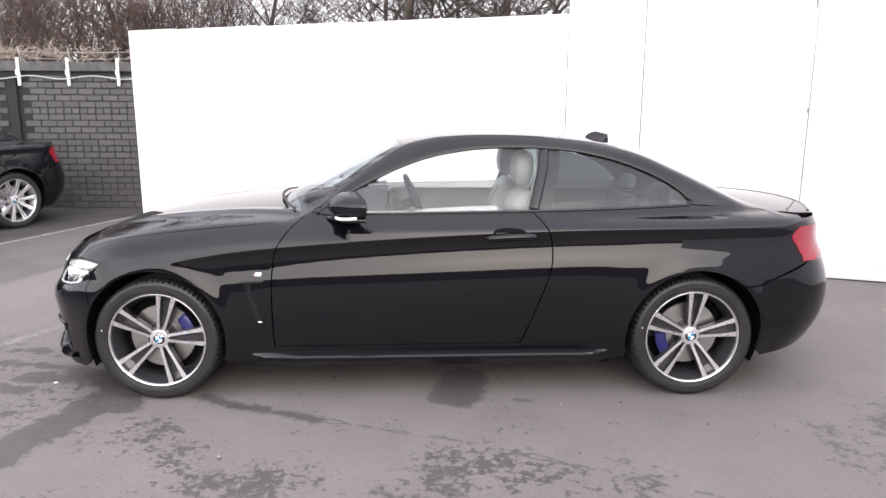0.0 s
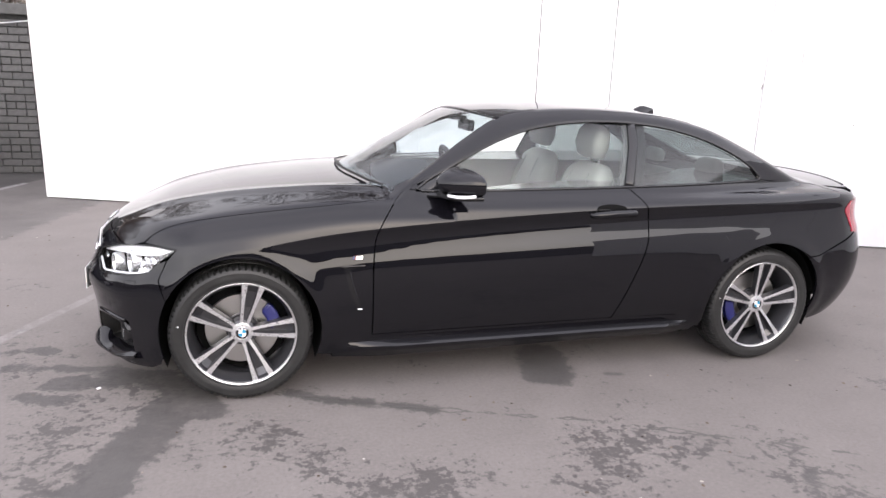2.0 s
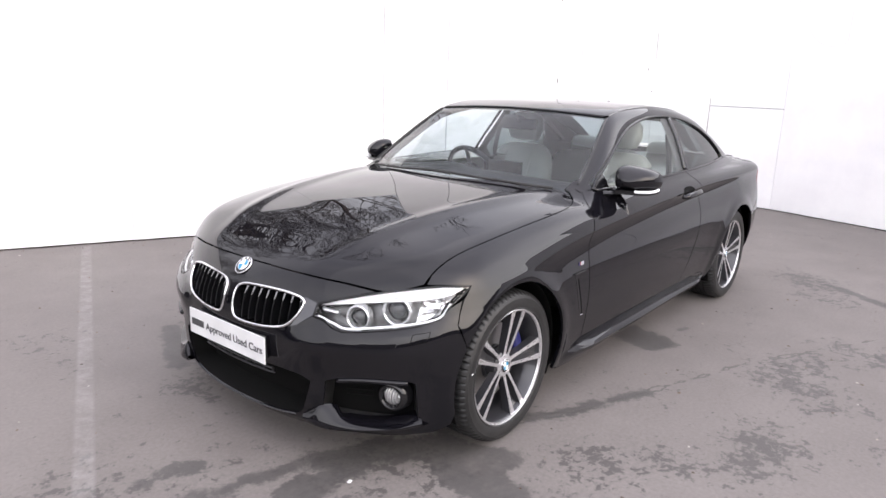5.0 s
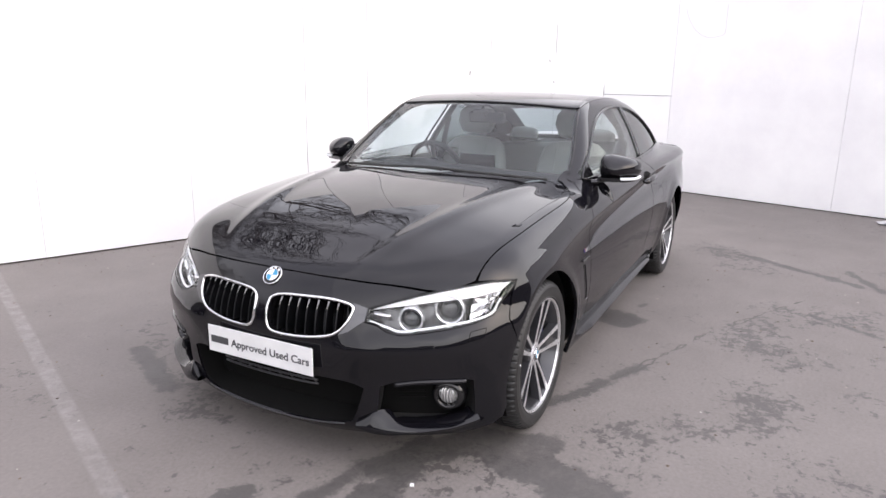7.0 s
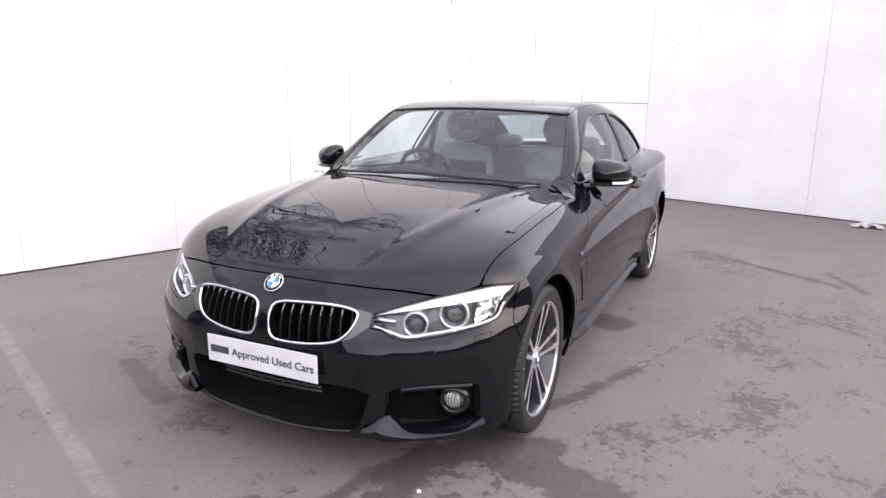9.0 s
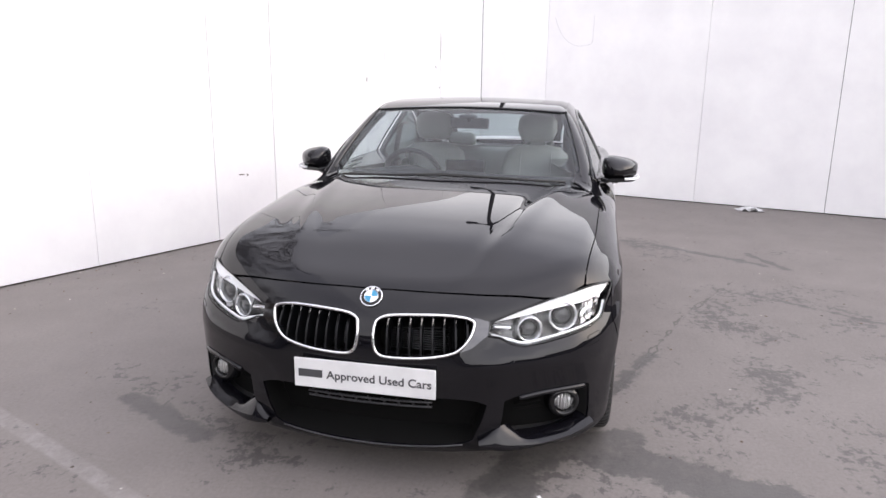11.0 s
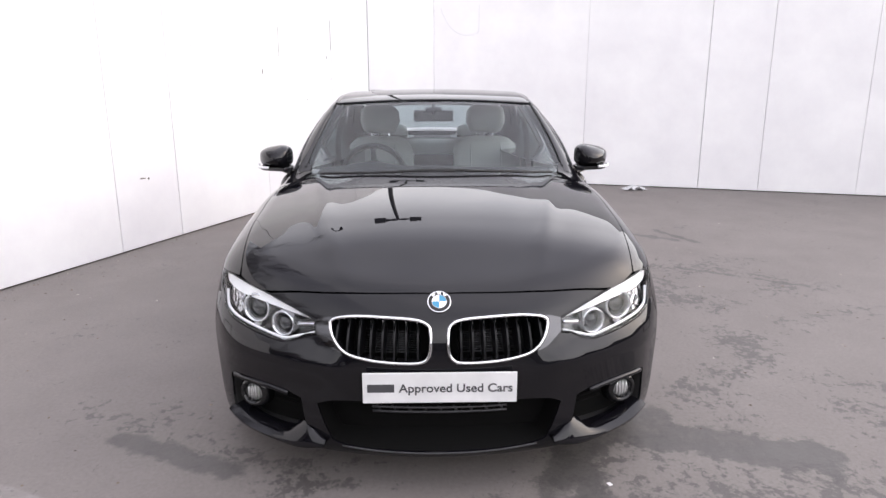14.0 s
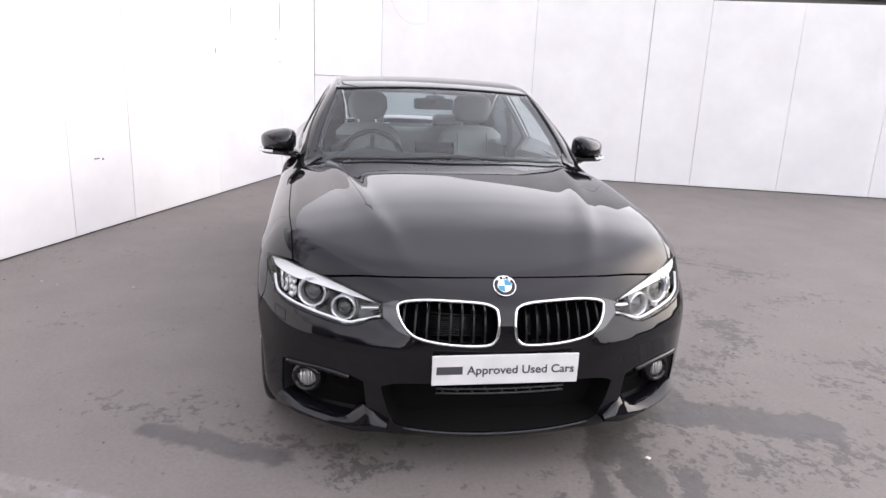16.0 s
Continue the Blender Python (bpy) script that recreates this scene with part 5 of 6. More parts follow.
# ---- wheels ----
def wheel(wx, side, spin, caliper_deg, track, parent=None, silver=False):
    """side -1: the car's left. Local z points outwards from the car, x back, y up."""
    w = new("wheel")
    w.parent = parent or car
    w["label"] = "silver alloy wheel with slim double spokes" if silver else "double-spoke alloy wheel with machined faces and low-profile tyre"
    dark = SATIN if silver else GREYALLOY
    M = Matrix.Translation((wx, side * track, HUB_Z)) @ Matrix(((1, 0, 0, 0), (0, 0, side, 0), (0, 1, 0, 0), (0, 0, 0, 1)))
    w.matrix_local = M
    flip = side > 0

    def put(name, vs, fs, m, label="", smooth=True, sharp=35):
        if flip:
            fs = [tuple(reversed(f)) for f in fs]
        me_ = mesh_from(name, vs, fs, m, smooth)
        if smooth:
            me_.set_sharp_from_angle(angle=radians(sharp))
        return part_mesh(name, me_, w, label)

    # tyre, with grooves round it and blocks across
    prof = [(0.236, -0.098), (0.262, -0.114), (0.292, -0.114), (0.312, -0.105), (0.3225, -0.092), (0.3265, -0.075), (0.327, -0.036), (0.320, -0.034), (0.320, -0.027), (0.327, -0.025),
            (0.3272, -0.004), (0.320, -0.003), (0.320, 0.003), (0.3272, 0.004), (0.327, 0.025), (0.320, 0.027), (0.320, 0.034), (0.327, 0.036), (0.3265, 0.075), (0.3235, 0.090), (0.3175, 0.1005),
            (0.309, 0.107), (0.2995, 0.1115), (0.297, 0.1125), (0.294, 0.1120), (0.281, 0.1140), (0.266, 0.1125), (0.2585, 0.1095), (0.2565, 0.1110), (0.2535, 0.1105), (0.2510, 0.1060), (0.243, 0.098)]
    segs = 288
    vs, fs = [], []
    for i in range(segs):
        a = 2 * math.pi * i / segs
        cut = i % 4 == 0
        for r, h in prof:
            rr = r
            if cut and r > 0.3165 and abs(h) > 0.036:
                rr = r - 0.0065
            aa = a + (0.010 if h > 0 else -0.010) * max(0, (0.1 - abs(h)) / 0.1)
            vs.append((rr * math.cos(aa), rr * math.sin(aa), h))
    n = len(prof)
    for i in range(segs):
        j = (i + 1) % segs
        fs += [(i * n + k, j * n + k, j * n + k + 1, i * n + k + 1) for k in range(n - 1)]
    put("tyre", vs, fs, RUBBER, "black tyre", sharp=25)
    vs, fs = lathe([(0.2395, 0.094), (0.2425, 0.1035), (0.2480, 0.1060), (0.2515, 0.1040), (0.2520, 0.0985)], 96)
    put("rim_lip", vs, fs, MACHINED)
    vs, fs = lathe([(0.2400, 0.096), (0.2335, 0.088), (0.2300, 0.060), (0.2200, 0.045), (0.2150, -0.02), (0.2250, -0.09), (0.238, -0.1)], 96)
    put("rim", vs, fs, dark)
    # spokes in five pairs
    zf = spl((0.03, 0.074), (0.07, 0.078), (0.12, 0.084), (0.18, 0.091), (0.24, 0.097))
    rs = np.linspace(0.045, 0.241, 12)
    for k in range(10 if silver else 5):
        base = radians(spin + (36 if silver else 72) * k)
        for sg in (-1, 1):
            face, body = [], []
            for r in rs:
                u = (r - 0.045) / 0.196
                cen = sg * (0.0130 + 0.0265 * u ** 0.9) * (0.42 if silver else 1.0)
                hw = (0.0078 + 0.0055 * u - 0.003 * math.sin(math.pi * u)) * (0.62 if silver else 1.0)
                z = float(zf(r))
                lead = 0.010 * (1 - u)
                ct, st = math.cos(base), math.sin(base)
                px = lambda t_, zz: (r * ct - t_ * st, r * st + t_ * ct, zz)
                face.append([px(cen - hw, z), px(cen + hw, z - 0.0015 * (sg > 0))])
                body.append([px(cen - hw - 0.0012, z - 0.0025), px(cen + hw + 0.0012, z - 0.0025), px(cen + hw + 0.004, z - 0.040 + lead), px(cen - hw - 0.004, z - 0.040 + lead)])
            vs, fs = [p for row in face for p in row], []
            m2 = len(face)
            vs += [(p[0], p[1], p[2] - 0.003) for row in face for p in row]
            o = 2 * m2
            for i in range(m2 - 1):
                a, b = 2 * i, 2 * i + 2
                fs += [(a, b, b + 1, a + 1), (a, a + o, b + o, b), (a + 1, b + 1, b + 1 + o, a + 1 + o)]
            put("spoke_face", vs, fs, MACHINED, smooth=False)
            vs = [p for row in body for p in row]
            fs = []
            for i in range(m2 - 1):
                for q_ in range(4):
                    a, b = 4 * i + q_, 4 * i + (q_ + 1) % 4
                    fs.append((a, a + 4, b + 4, b))
            put("spoke", vs, fs, dark, smooth=False)
        # web joining a pair near the rim
        ct, st = math.cos(base), math.sin(base)
        vs, fs = [], []
        for r, z in ((0.05, 0.060), (0.12, 0.050), (0.20, 0.058), (0.236, 0.080)):
            hwid = (0.012 + 0.026 * (r - 0.045) / 0.196) * (0.3 if silver else 1.0)
            vs += [(r * ct - t_ * st, r * st + t_ * ct, z) for t_ in (-hwid, hwid)]
        fs = [(2 * i, 2 * i + 2, 2 * i + 3, 2 * i + 1) for i in range(3)]
        put("spoke_web", vs, fs, dark, smooth=False)
        an = base + radians(36)
        vs, fs = lathe([(0.0, 0.066), (0.006, 0.066), (0.0085, 0.062), (0.009, 0.05)], 12, Matrix.Translation((0.052 * math.cos(an), 0.052 * math.sin(an), 0)))
        put("wheel_bolt", vs, fs, STEEL)
    vs, fs = lathe([(0.0, 0.078), (0.034, 0.0785), (0.045, 0.076), (0.060, 0.066), (0.066, 0.050), (0.068, 0.02)], 40)
    put("hub", vs, fs, dark)
    vs, fs = lathe([(0.031, 0.0795), (0.040, 0.0795), (0.048, 0.0770), (0.049, 0.0740)], 40)
    put("hub_face", vs, fs, MACHINED)
    roundel("hub_cap", Matrix.Translation((0, 0, 0.080)), 0.030, w)
    vs, fs = lathe([(0.07, 0.012), (0.168, 0.012), (0.170, 0.008), (0.170, -0.008), (0.168, -0.012)], 64)
    put("brake_disc", vs, fs, STEEL, "grey steel brake disc")
    vs, fs = lathe([(0.0, 0.028), (0.075, 0.028), (0.078, 0.010)], 40)
    put("disc_hat", vs, fs, GREYALLOY)
    vs, fs = [], []
    secs = np.linspace(caliper_deg - 24, caliper_deg + 24, 12)
    for i, d in enumerate(secs):
        e = 0.010 * (i in (0, 11))
        for r, h in ((0.122 + e, 0.018), (0.122 + e, 0.046 - e), (0.132, 0.052 - e), (0.164, 0.052 - e), (0.178 - e, 0.044), (0.178 - e, 0.018)):
            vs.append((r * math.cos(radians(d)), r * math.sin(radians(d)), h))
    for i in range(11):
        fs += [(6 * i + k, 6 * i + 6 + k, 6 * i + 6 + (k + 1) % 6, 6 * i + (k + 1) % 6) for k in range(6)]
    fs += [tuple(range(6)), tuple(reversed(range(66, 72)))]
    put("caliper", vs, fs, dark if silver else CALIPER, "grey brake caliper" if silver else "dark blue brake caliper", sharp=30)
    vs, fs = lathe([(0.21, -0.03), (0.0, -0.03)], 32)
    put("backing_plate", vs, fs, VOID)
    vs, fs = lathe([(0.0, 0.1152), (0.0035, 0.1150), (0.004, 0.112)], 10, Matrix.Translation((0.281 * math.cos(radians(168)), 0.281 * math.sin(radians(168)), 0)))
    put("paint_dot", vs, fs, WHITE_EN, "small white paint dot")
    return w


wheel(WHEEL_F, -1, 76, 22, 0.776)
wheel(WHEEL_R, -1, 85, 196, 0.784)
wheel(WHEEL_F, 1, 60, 22, 0.776)
wheel(WHEEL_R, 1, 40, 196, 0.784)


# ---- door mirrors, handles, vents, badge ----
def loft(rings, cap=True):
    n = len(rings[0])
    vs = [tuple(p) for r in rings for p in r]
    fs = []
    for i in range(len(rings) - 1):
        fs += [(i * n + k, i * n + (k + 1) % n, (i + 1) * n + (k + 1) % n, (i + 1) * n + k) for k in range(n)]
    if cap:
        fs += [tuple(reversed(range(n))), tuple(range((len(rings) - 1) * n, len(rings) * n))]
    return vs, fs


def super_ring(cx, cy, cz, ry, rz, sg, n=32, p=3.6, tilt=0.0, drop=0.13):
    out = []
    for k in range(n):
        a = 2 * math.pi * k / n
        c, s = math.cos(a), math.sin(a)
        yy = ry * math.copysign(abs(c) ** (2 / p), c)
        zz = rz * math.copysign(abs(s) ** (2 / p), s)
        if zz > 0:
            zz *= 1 - drop * yy / max(ry, 1e-6)
        out.append((cx + tilt * yy, sg * (cy + yy), cz + zz))
    return out


def smooth_mesh(name, vs, fs, m, parent, label="", sharp=40):
    me_ = mesh_from(name, vs, fs, m)
    me_.set_sharp_from_angle(angle=radians(sharp))
    return part_mesh(name, me_, parent, label)


for sg in (1, -1):
    mirror_body = new("door_mirror")
    mirror_body.parent = car
    mirror_body["label"] = "black door mirror with white indicator strip"
    # shell: sections from the nose of the housing back to its glass
    rings = []
    for u in (0.0, 0.06, 0.16, 0.32, 0.52, 0.74, 0.92, 1.0):
        g = math.sin(math.pi / 2 * min(1, u * 1.15 + 0.02)) ** 0.55
        rings.append(super_ring(0.905 + 0.165 * u, 0.910 - 0.010 * (1 - g), 1.026 + 0.006 * g, 0.100 * g, (0.048 + 0.018 * math.sin(math.pi * min(1.0, 0.25 + 0.55 * u))) * g, sg, p=3.0, tilt=0.38, drop=0.30))
    vs, fs = loft(rings)
    if sg < 0:
        fs = [tuple(reversed(f)) for f in fs]
    smooth_mesh("mirror_shell", vs, fs, PAINT, mirror_body)
    rings = [super_ring(1.066 + 0.008 * i, 0.910, 1.030, 0.090 - 0.004 * i, 0.048 - 0.003 * i, sg, p=3.0, tilt=0.38, drop=0.30) for i in range(2)]
    vs, fs = loft(rings)
    smooth_mesh("mirror_glass", vs, fs, CHROME, mirror_body, "mirror glass")
    rings = []
    for u in np.linspace(0, 1, 6):
        g = math.sin(math.pi / 2 * min(1, u * 1.4 + 0.25)) ** 0.5
        rings.append(super_ring(0.935 + 0.13 * u, 0.905, 0.972, 0.097 * g, 0.016 * g, sg, tilt=0.38))
    vs, fs = loft(rings)
    smooth_mesh("mirror_base", vs, fs, GLOSS_BLACK, mirror_body)
    arm = [(0.90, sg * 0.79, 0.960), (0.915, sg * 0.815, 0.962), (0.945, sg * 0.845, 0.966), (0.985, sg * 0.875, 0.972)]
    vs, fs = tube(smooth_poly(arm, 4, False), 0.02, 10, radii=[0.026 - 0.0007 * i for i in range(13)], squash=0.55)
    smooth_mesh("mirror_arm", vs, fs, GLOSS_BLACK, mirror_body)
    st_ = [(p[0] - 0.05, sg * p[1], p[2] - 0.008) for p in ((0.998, 0.935, 0.9875), (1.005, 0.955, 0.987), (1.030, 0.992, 0.988), (1.068, 1.0085, 0.990), (1.108, 1.0125, 0.994))]
    vs, fs = tube(smooth_poly(st_, 4, False), 0.0068, 8, squash=1.1)
    smooth_mesh("indicator_strip", vs, fs, LAMP_W, mirror_body, "white indicator strip")
    sail = patch(cabin, "side", [(0.845, 0.982), (0.89, 1.016), (0.955, 1.052), (0.965, 0.985)], 0.02, lift=0.002, lip=0.004, mirror=sg < 0)
    skin("mirror_sail", sail, GLOSS_BLACK, mirror_body)
    # handle
    door_ = doors[0] if sg > 0 else doors[1]
    # Flat near-black patch on the door: the recess's shade painted as colour.
    cup = smooth_poly([(1.745, 0.905), (1.82, 0.918), (1.90, 0.905), (1.905, 0.865), (1.83, 0.848), (1.755, 0.862)], 4, True)
    skin("handle_cup", patch(lower_body, "side", cup, 0.012, lift=0.0008, lip=0, mirror=sg < 0), VOID, door_)
    hp = smooth_poly([(1.705, 0.874), (1.74, 0.882), (1.83, 0.8885), (1.92, 0.889), (1.955, 0.885)], 5, False)
    hl = [0.012 + 0.022 * math.sin(math.pi * min(1, max(0, i / (len(hp) - 1)))) ** 0.5 for i in range(len(hp))]
    P, N = project(lower_body, "side", [p[0] for p in hp], [p[1] for p in hp])
    P = (P + N * np.array(hl)[:, None]) * (1, 1 if sg > 0 else -1, 1)
    rd = [0.006 + 0.0125 * min(1, 0.35 + 3 * i / (len(hp) - 1), 0.35 + 5 * (1 - i / (len(hp) - 1))) for i in range(len(hp))]
    vs, fs = tube(P, 0.015, 12, radii=rd, squash=1.0)
    smooth_mesh("handle", vs, fs, PAINT, door_)
    # vent behind the front wheel
    vent = smooth_poly([(0.462, 0.648), (0.562, 0.650), (0.560, 0.638), (0.502, 0.628), (0.510, 0.56), (0.548, 0.432), (0.530, 0.432), (0.494, 0.52), (0.476, 0.60)], 3, True, keep=(0, 1, 2, 5, 6))
    v_ob = skin("wing_vent", patch(lower_body, "side", vent, 0.012, lift=0.001, lip=0, mirror=sg < 0), GLOSS_BLACK, car, "black vent slot in the wing")
    bar = on_side(lower_body, smooth_poly([(0.455, 0.643), (0.51, 0.644), (0.565, 0.645)], 4, False), 0.004, sg < 0)
    vs, fs = tube(bar, 0.005, 8, squash=0.8)
    smooth_mesh("vent_bar", vs, fs, GLOSS_BLACK, v_ob)
    edge_ = on_side(lower_body, smooth_poly([(0.496, 0.618), (0.507, 0.56), (0.55, 0.435)], 5, False), 0.002, sg < 0)
    vs, fs = tube(edge_, 0.003, 6)
    smooth_mesh("vent_edge", vs, fs, GLOSS_BLACK, v_ob)
    tip = on_side(lower_body, [(0.530, 0.434), (0.552, 0.432)], 0.003, sg < 0)
    vs, fs = tube(tip, 0.003, 6)
    smooth_mesh("vent_tip", vs, fs, CHROME, v_ob)
    # small badge of plain slanted bars
    for k, (m_b, x0) in enumerate(((CALIPER, 0.507), (TEXT_GREY, 0.512), (RED_LENS, 0.517), (CHROME, 0.523), (CHROME, 0.533), (CHROME, 0.543))):
        wdt = 0.004 if k < 3 else 0.008
        q4 = [(x0, 0.674), (x0 + wdt, 0.674), (x0 + wdt + 0.005, 0.690), (x0 + 0.005, 0.690)]
        skin("badge_bar", patch(lower_body, "side", q4, 0.01, lift=0.003, lip=0.003, mirror=sg < 0), m_b, car)
    # rubber seam along the roof ditch
    xs_r = np.linspace(1.30, 2.45, 24)
    P, N = project(cabin, "top", xs_r, np.array([float(roof_edge(x)) for x in xs_r]) - 0.003)
    P = (P - N * 0.003) * (1, sg, 1)
    vs, fs = tube(P, 0.006, 6)
    smooth_mesh("roof_seam", vs, fs, GLOSS_BLACK, car)
    ed = [(float(x), float(ws_edge(x)) - 0.001) for x in np.linspace(0.80, 1.27, 16)]
    P, N = project(cabin, "top", [p[0] for p in ed], [p[1] for p in ed])
    vs, fs = tube((P - N * 0.003) * (1, sg, 1), 0.007, 6)
    smooth_mesh("windscreen_seal", vs, fs, GLOSS_BLACK, car)
P, N = project(cabin, "top", [wrap_top(y) + 0.004 for y in np.linspace(-0.57, 0.57, 24)], np.linspace(-0.57, 0.57, 24))
vs, fs = tube(P - N * 0.003, 0.0055, 6)
smooth_mesh("windscreen_seal", vs, fs, GLOSS_BLACK, car)

# shelf between the door tops and the glass
for mir in (False, True):
    xs_b = np.linspace(0.80, 2.80, 50)
    zb = belt(xs_b)
    O_, _ = project(lower_body, "side", xs_b, zb - 0.006)
    I_, _ = project(cabin, "side", xs_b, zb + 0.010)
    K_ = I_ + np.array((0, -0.045, -0.006))
    L_ = I_ + np.array((0, -0.05, -0.06))
    n = len(xs_b)
    vs = np.vstack([O_ + np.array((0, -0.002, 0)), I_ + np.array((0, 0.004, 0.0)), K_, L_]) * (1, -1 if mir else 1, 1)
    fs = [(r * n + i, r * n + i + 1, (r + 1) * n + i + 1, (r + 1) * n + i) for r in range(3) for i in range(n - 1)]
    smooth_mesh("belt_moulding", vs, fs, GLOSS_BLACK, car, "", 30)

# wipers
for pts in ([(0.53 + 0.42 * y * y, y) for y in (0.6, 0.4, 0.2, -0.1)], [(0.535 + 0.42 * y * y, y) for y in (0.1, -0.2, -0.45, -0.62)]):
    pl = smooth_poly(pts, 6, False)
    P, N = project(cabin, "top", [p[0] for p in pl], [p[1] for p in pl])
    vs, fs = tube(P + N * 0.012, 0.007, 6)
    smooth_mesh("wiper", vs, fs, BLACK, car)

# roof aerial fin
rings = []
for u in np.linspace(0, 1, 9):
    hgt = 0.006 + 0.052 * min(1.0, u / 0.45) ** 0.6
    wd_ = 0.010 + 0.024 * math.sin(math.pi * min(1, u * 0.9 + 0.1))
    xx = 2.395 + 0.155 * u
    zb = float(cab_prof(xx)) - 0.008
    rings.append([(xx - 0.12 * hgt * u * t, s * wd_ * (1 - t) ** 0.6, zb + hgt * t) for s, t in ((-1, 0), (-1, 0.5), (-1, 0.85), (0, 1), (1, 0.85), (1, 0.5), (1, 0))])
vs, fs = loft(rings)
smooth_mesh("aerial_fin", vs, fs, PAINT, car, "black shark-fin aerial")
# boot lip
P, N = project(lower_body, "top", [3.675 - 0.42 * y * y for y in np.linspace(-0.6, 0.6, 24)], np.linspace(-0.6, 0.6, 24))
vs, fs = tube(P, 0.008, 8, squash=0.7)
smooth_mesh("boot_spoiler", vs, fs, PAINT, car)


# ---- cabin ----
def cushion(name, secs, parent, m=LEATHER, sg=0.0, label=""):
    """A padded shape from (x, z, half width, half thickness, lean) sections across y, centred at sg."""
    rings = []
    for x, z, hw, ht, lean in secs:
        r = []
        n = 20
        for k in range(n):
            a = 2 * math.pi * k / n
            c, s = math.cos(a), math.sin(a)
            yy = hw * math.copysign(abs(c) ** 0.6, c)
            t = ht * math.copysign(abs(s) ** 0.7, s)
            bol = 1 + 0.35 * (abs(yy) / hw) ** 4 if s < 0 else 1
            r.append((x + t * math.cos(lean) * bol, sg + yy, z + t * math.sin(lean) * bol))
        rings.append(r)
    vs, fs = loft(rings)
    return smooth_mesh(name, vs, fs, m, parent, label, sharp=60)


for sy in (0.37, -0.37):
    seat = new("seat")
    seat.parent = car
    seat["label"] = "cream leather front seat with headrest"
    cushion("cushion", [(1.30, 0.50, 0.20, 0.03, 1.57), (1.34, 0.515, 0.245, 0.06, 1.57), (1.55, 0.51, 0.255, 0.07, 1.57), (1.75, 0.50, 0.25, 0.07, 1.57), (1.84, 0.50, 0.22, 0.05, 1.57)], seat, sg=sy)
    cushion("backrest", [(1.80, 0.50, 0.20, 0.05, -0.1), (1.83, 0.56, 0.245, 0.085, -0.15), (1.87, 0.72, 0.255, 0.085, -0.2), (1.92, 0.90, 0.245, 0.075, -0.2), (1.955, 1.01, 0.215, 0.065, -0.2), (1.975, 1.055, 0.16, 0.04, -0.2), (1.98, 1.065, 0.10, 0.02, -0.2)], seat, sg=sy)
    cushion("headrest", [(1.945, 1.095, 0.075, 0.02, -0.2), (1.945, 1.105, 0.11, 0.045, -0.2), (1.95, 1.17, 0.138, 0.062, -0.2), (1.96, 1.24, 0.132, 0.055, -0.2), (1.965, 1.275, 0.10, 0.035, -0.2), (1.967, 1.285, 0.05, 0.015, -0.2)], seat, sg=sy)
    for q in (-0.06, 0.06):
        part("post", cyl_bm(0.007, 0.10, 10, 0, Matrix.Translation((1.968, sy + q, 1.085))), CHROME, seat)
    for q in (-0.105, 0.105):
        ln_ = [(1.745, sy + q, 0.58), (1.785, sy + q, 0.74), (1.845, sy + q, 0.92), (1.89, sy + q, 1.02)]
        vs, fs = tube(smooth_poly(ln_, 4, False), 0.004, 6)
        smooth_mesh("seam", vs, fs, LEATHER, seat)
bench = new("rear_bench")
bench.parent = car
bench["label"] = "cream leather rear bench"
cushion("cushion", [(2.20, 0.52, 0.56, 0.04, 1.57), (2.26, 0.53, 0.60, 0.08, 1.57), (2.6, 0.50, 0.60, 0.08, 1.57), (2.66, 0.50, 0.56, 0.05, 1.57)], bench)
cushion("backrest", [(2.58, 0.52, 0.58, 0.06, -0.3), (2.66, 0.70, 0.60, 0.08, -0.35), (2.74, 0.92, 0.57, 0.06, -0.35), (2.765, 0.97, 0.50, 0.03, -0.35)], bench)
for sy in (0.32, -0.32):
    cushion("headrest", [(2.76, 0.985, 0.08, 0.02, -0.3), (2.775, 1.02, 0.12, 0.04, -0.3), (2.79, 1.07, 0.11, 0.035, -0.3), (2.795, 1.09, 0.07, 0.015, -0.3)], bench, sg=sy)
part("parcel_shelf", box_bm(2.74, 3.16, -0.56, 0.56, 0.95, 0.975, 0.008), DASH, car)
# dashboard: one moulded form across the car
rings = []
for y in np.linspace(-0.72, 0.72, 25):
    hood_up = 0.035 * math.exp(-((y - 0.37) / 0.17) ** 2) + 0.012 * math.exp(-(y / 0.14) ** 2)
    wrapx = 0.10 * y * y
    rings.append([(0.78 + wrapx * 1.6, y, 0.80), (0.76 + wrapx * 1.6, y, 0.925), (0.88 + wrapx, y, 0.955), (1.02, y, 0.962 + hood_up), (1.14, y, 0.955 + hood_up), (1.185, y, 0.925 + hood_up * 0.5), (1.20, y, 0.87), (1.24, y, 0.82), (1.22, y, 0.70), (1.12, y, 0.55), (0.80, y, 0.50)])
vs, fs = loft(rings)
smooth_mesh("dashboard", vs, fs, DASH, car, "black dashboard")
part("screen", box_bm(1.165, 1.18, -0.12, 0.12, 0.945, 1.03, 0.006), GLOSS_BLACK, car)
steer = new("steering_wheel")
steer.parent = car
SM = Matrix.Translation((1.335, 0.37, 0.905)) @ Matrix.Rotation(radians(66), 4, "Y")
steer.matrix_local = SM
vs, fs = tube([(0.182 * math.cos(a), 0.182 * math.sin(a), 0) for a in np.linspace(0, 2 * math.pi, 40, endpoint=False)], 0.0165, 10, True)
smooth_mesh("steering_rim", vs, fs, DASH, steer)
vs, fs = lathe([(0.0, 0.035), (0.05, 0.033), (0.075, 0.015), (0.08, -0.02), (0.0, -0.03)], 24)
smooth_mesh("airbag_cover", vs, fs, DASH, steer)
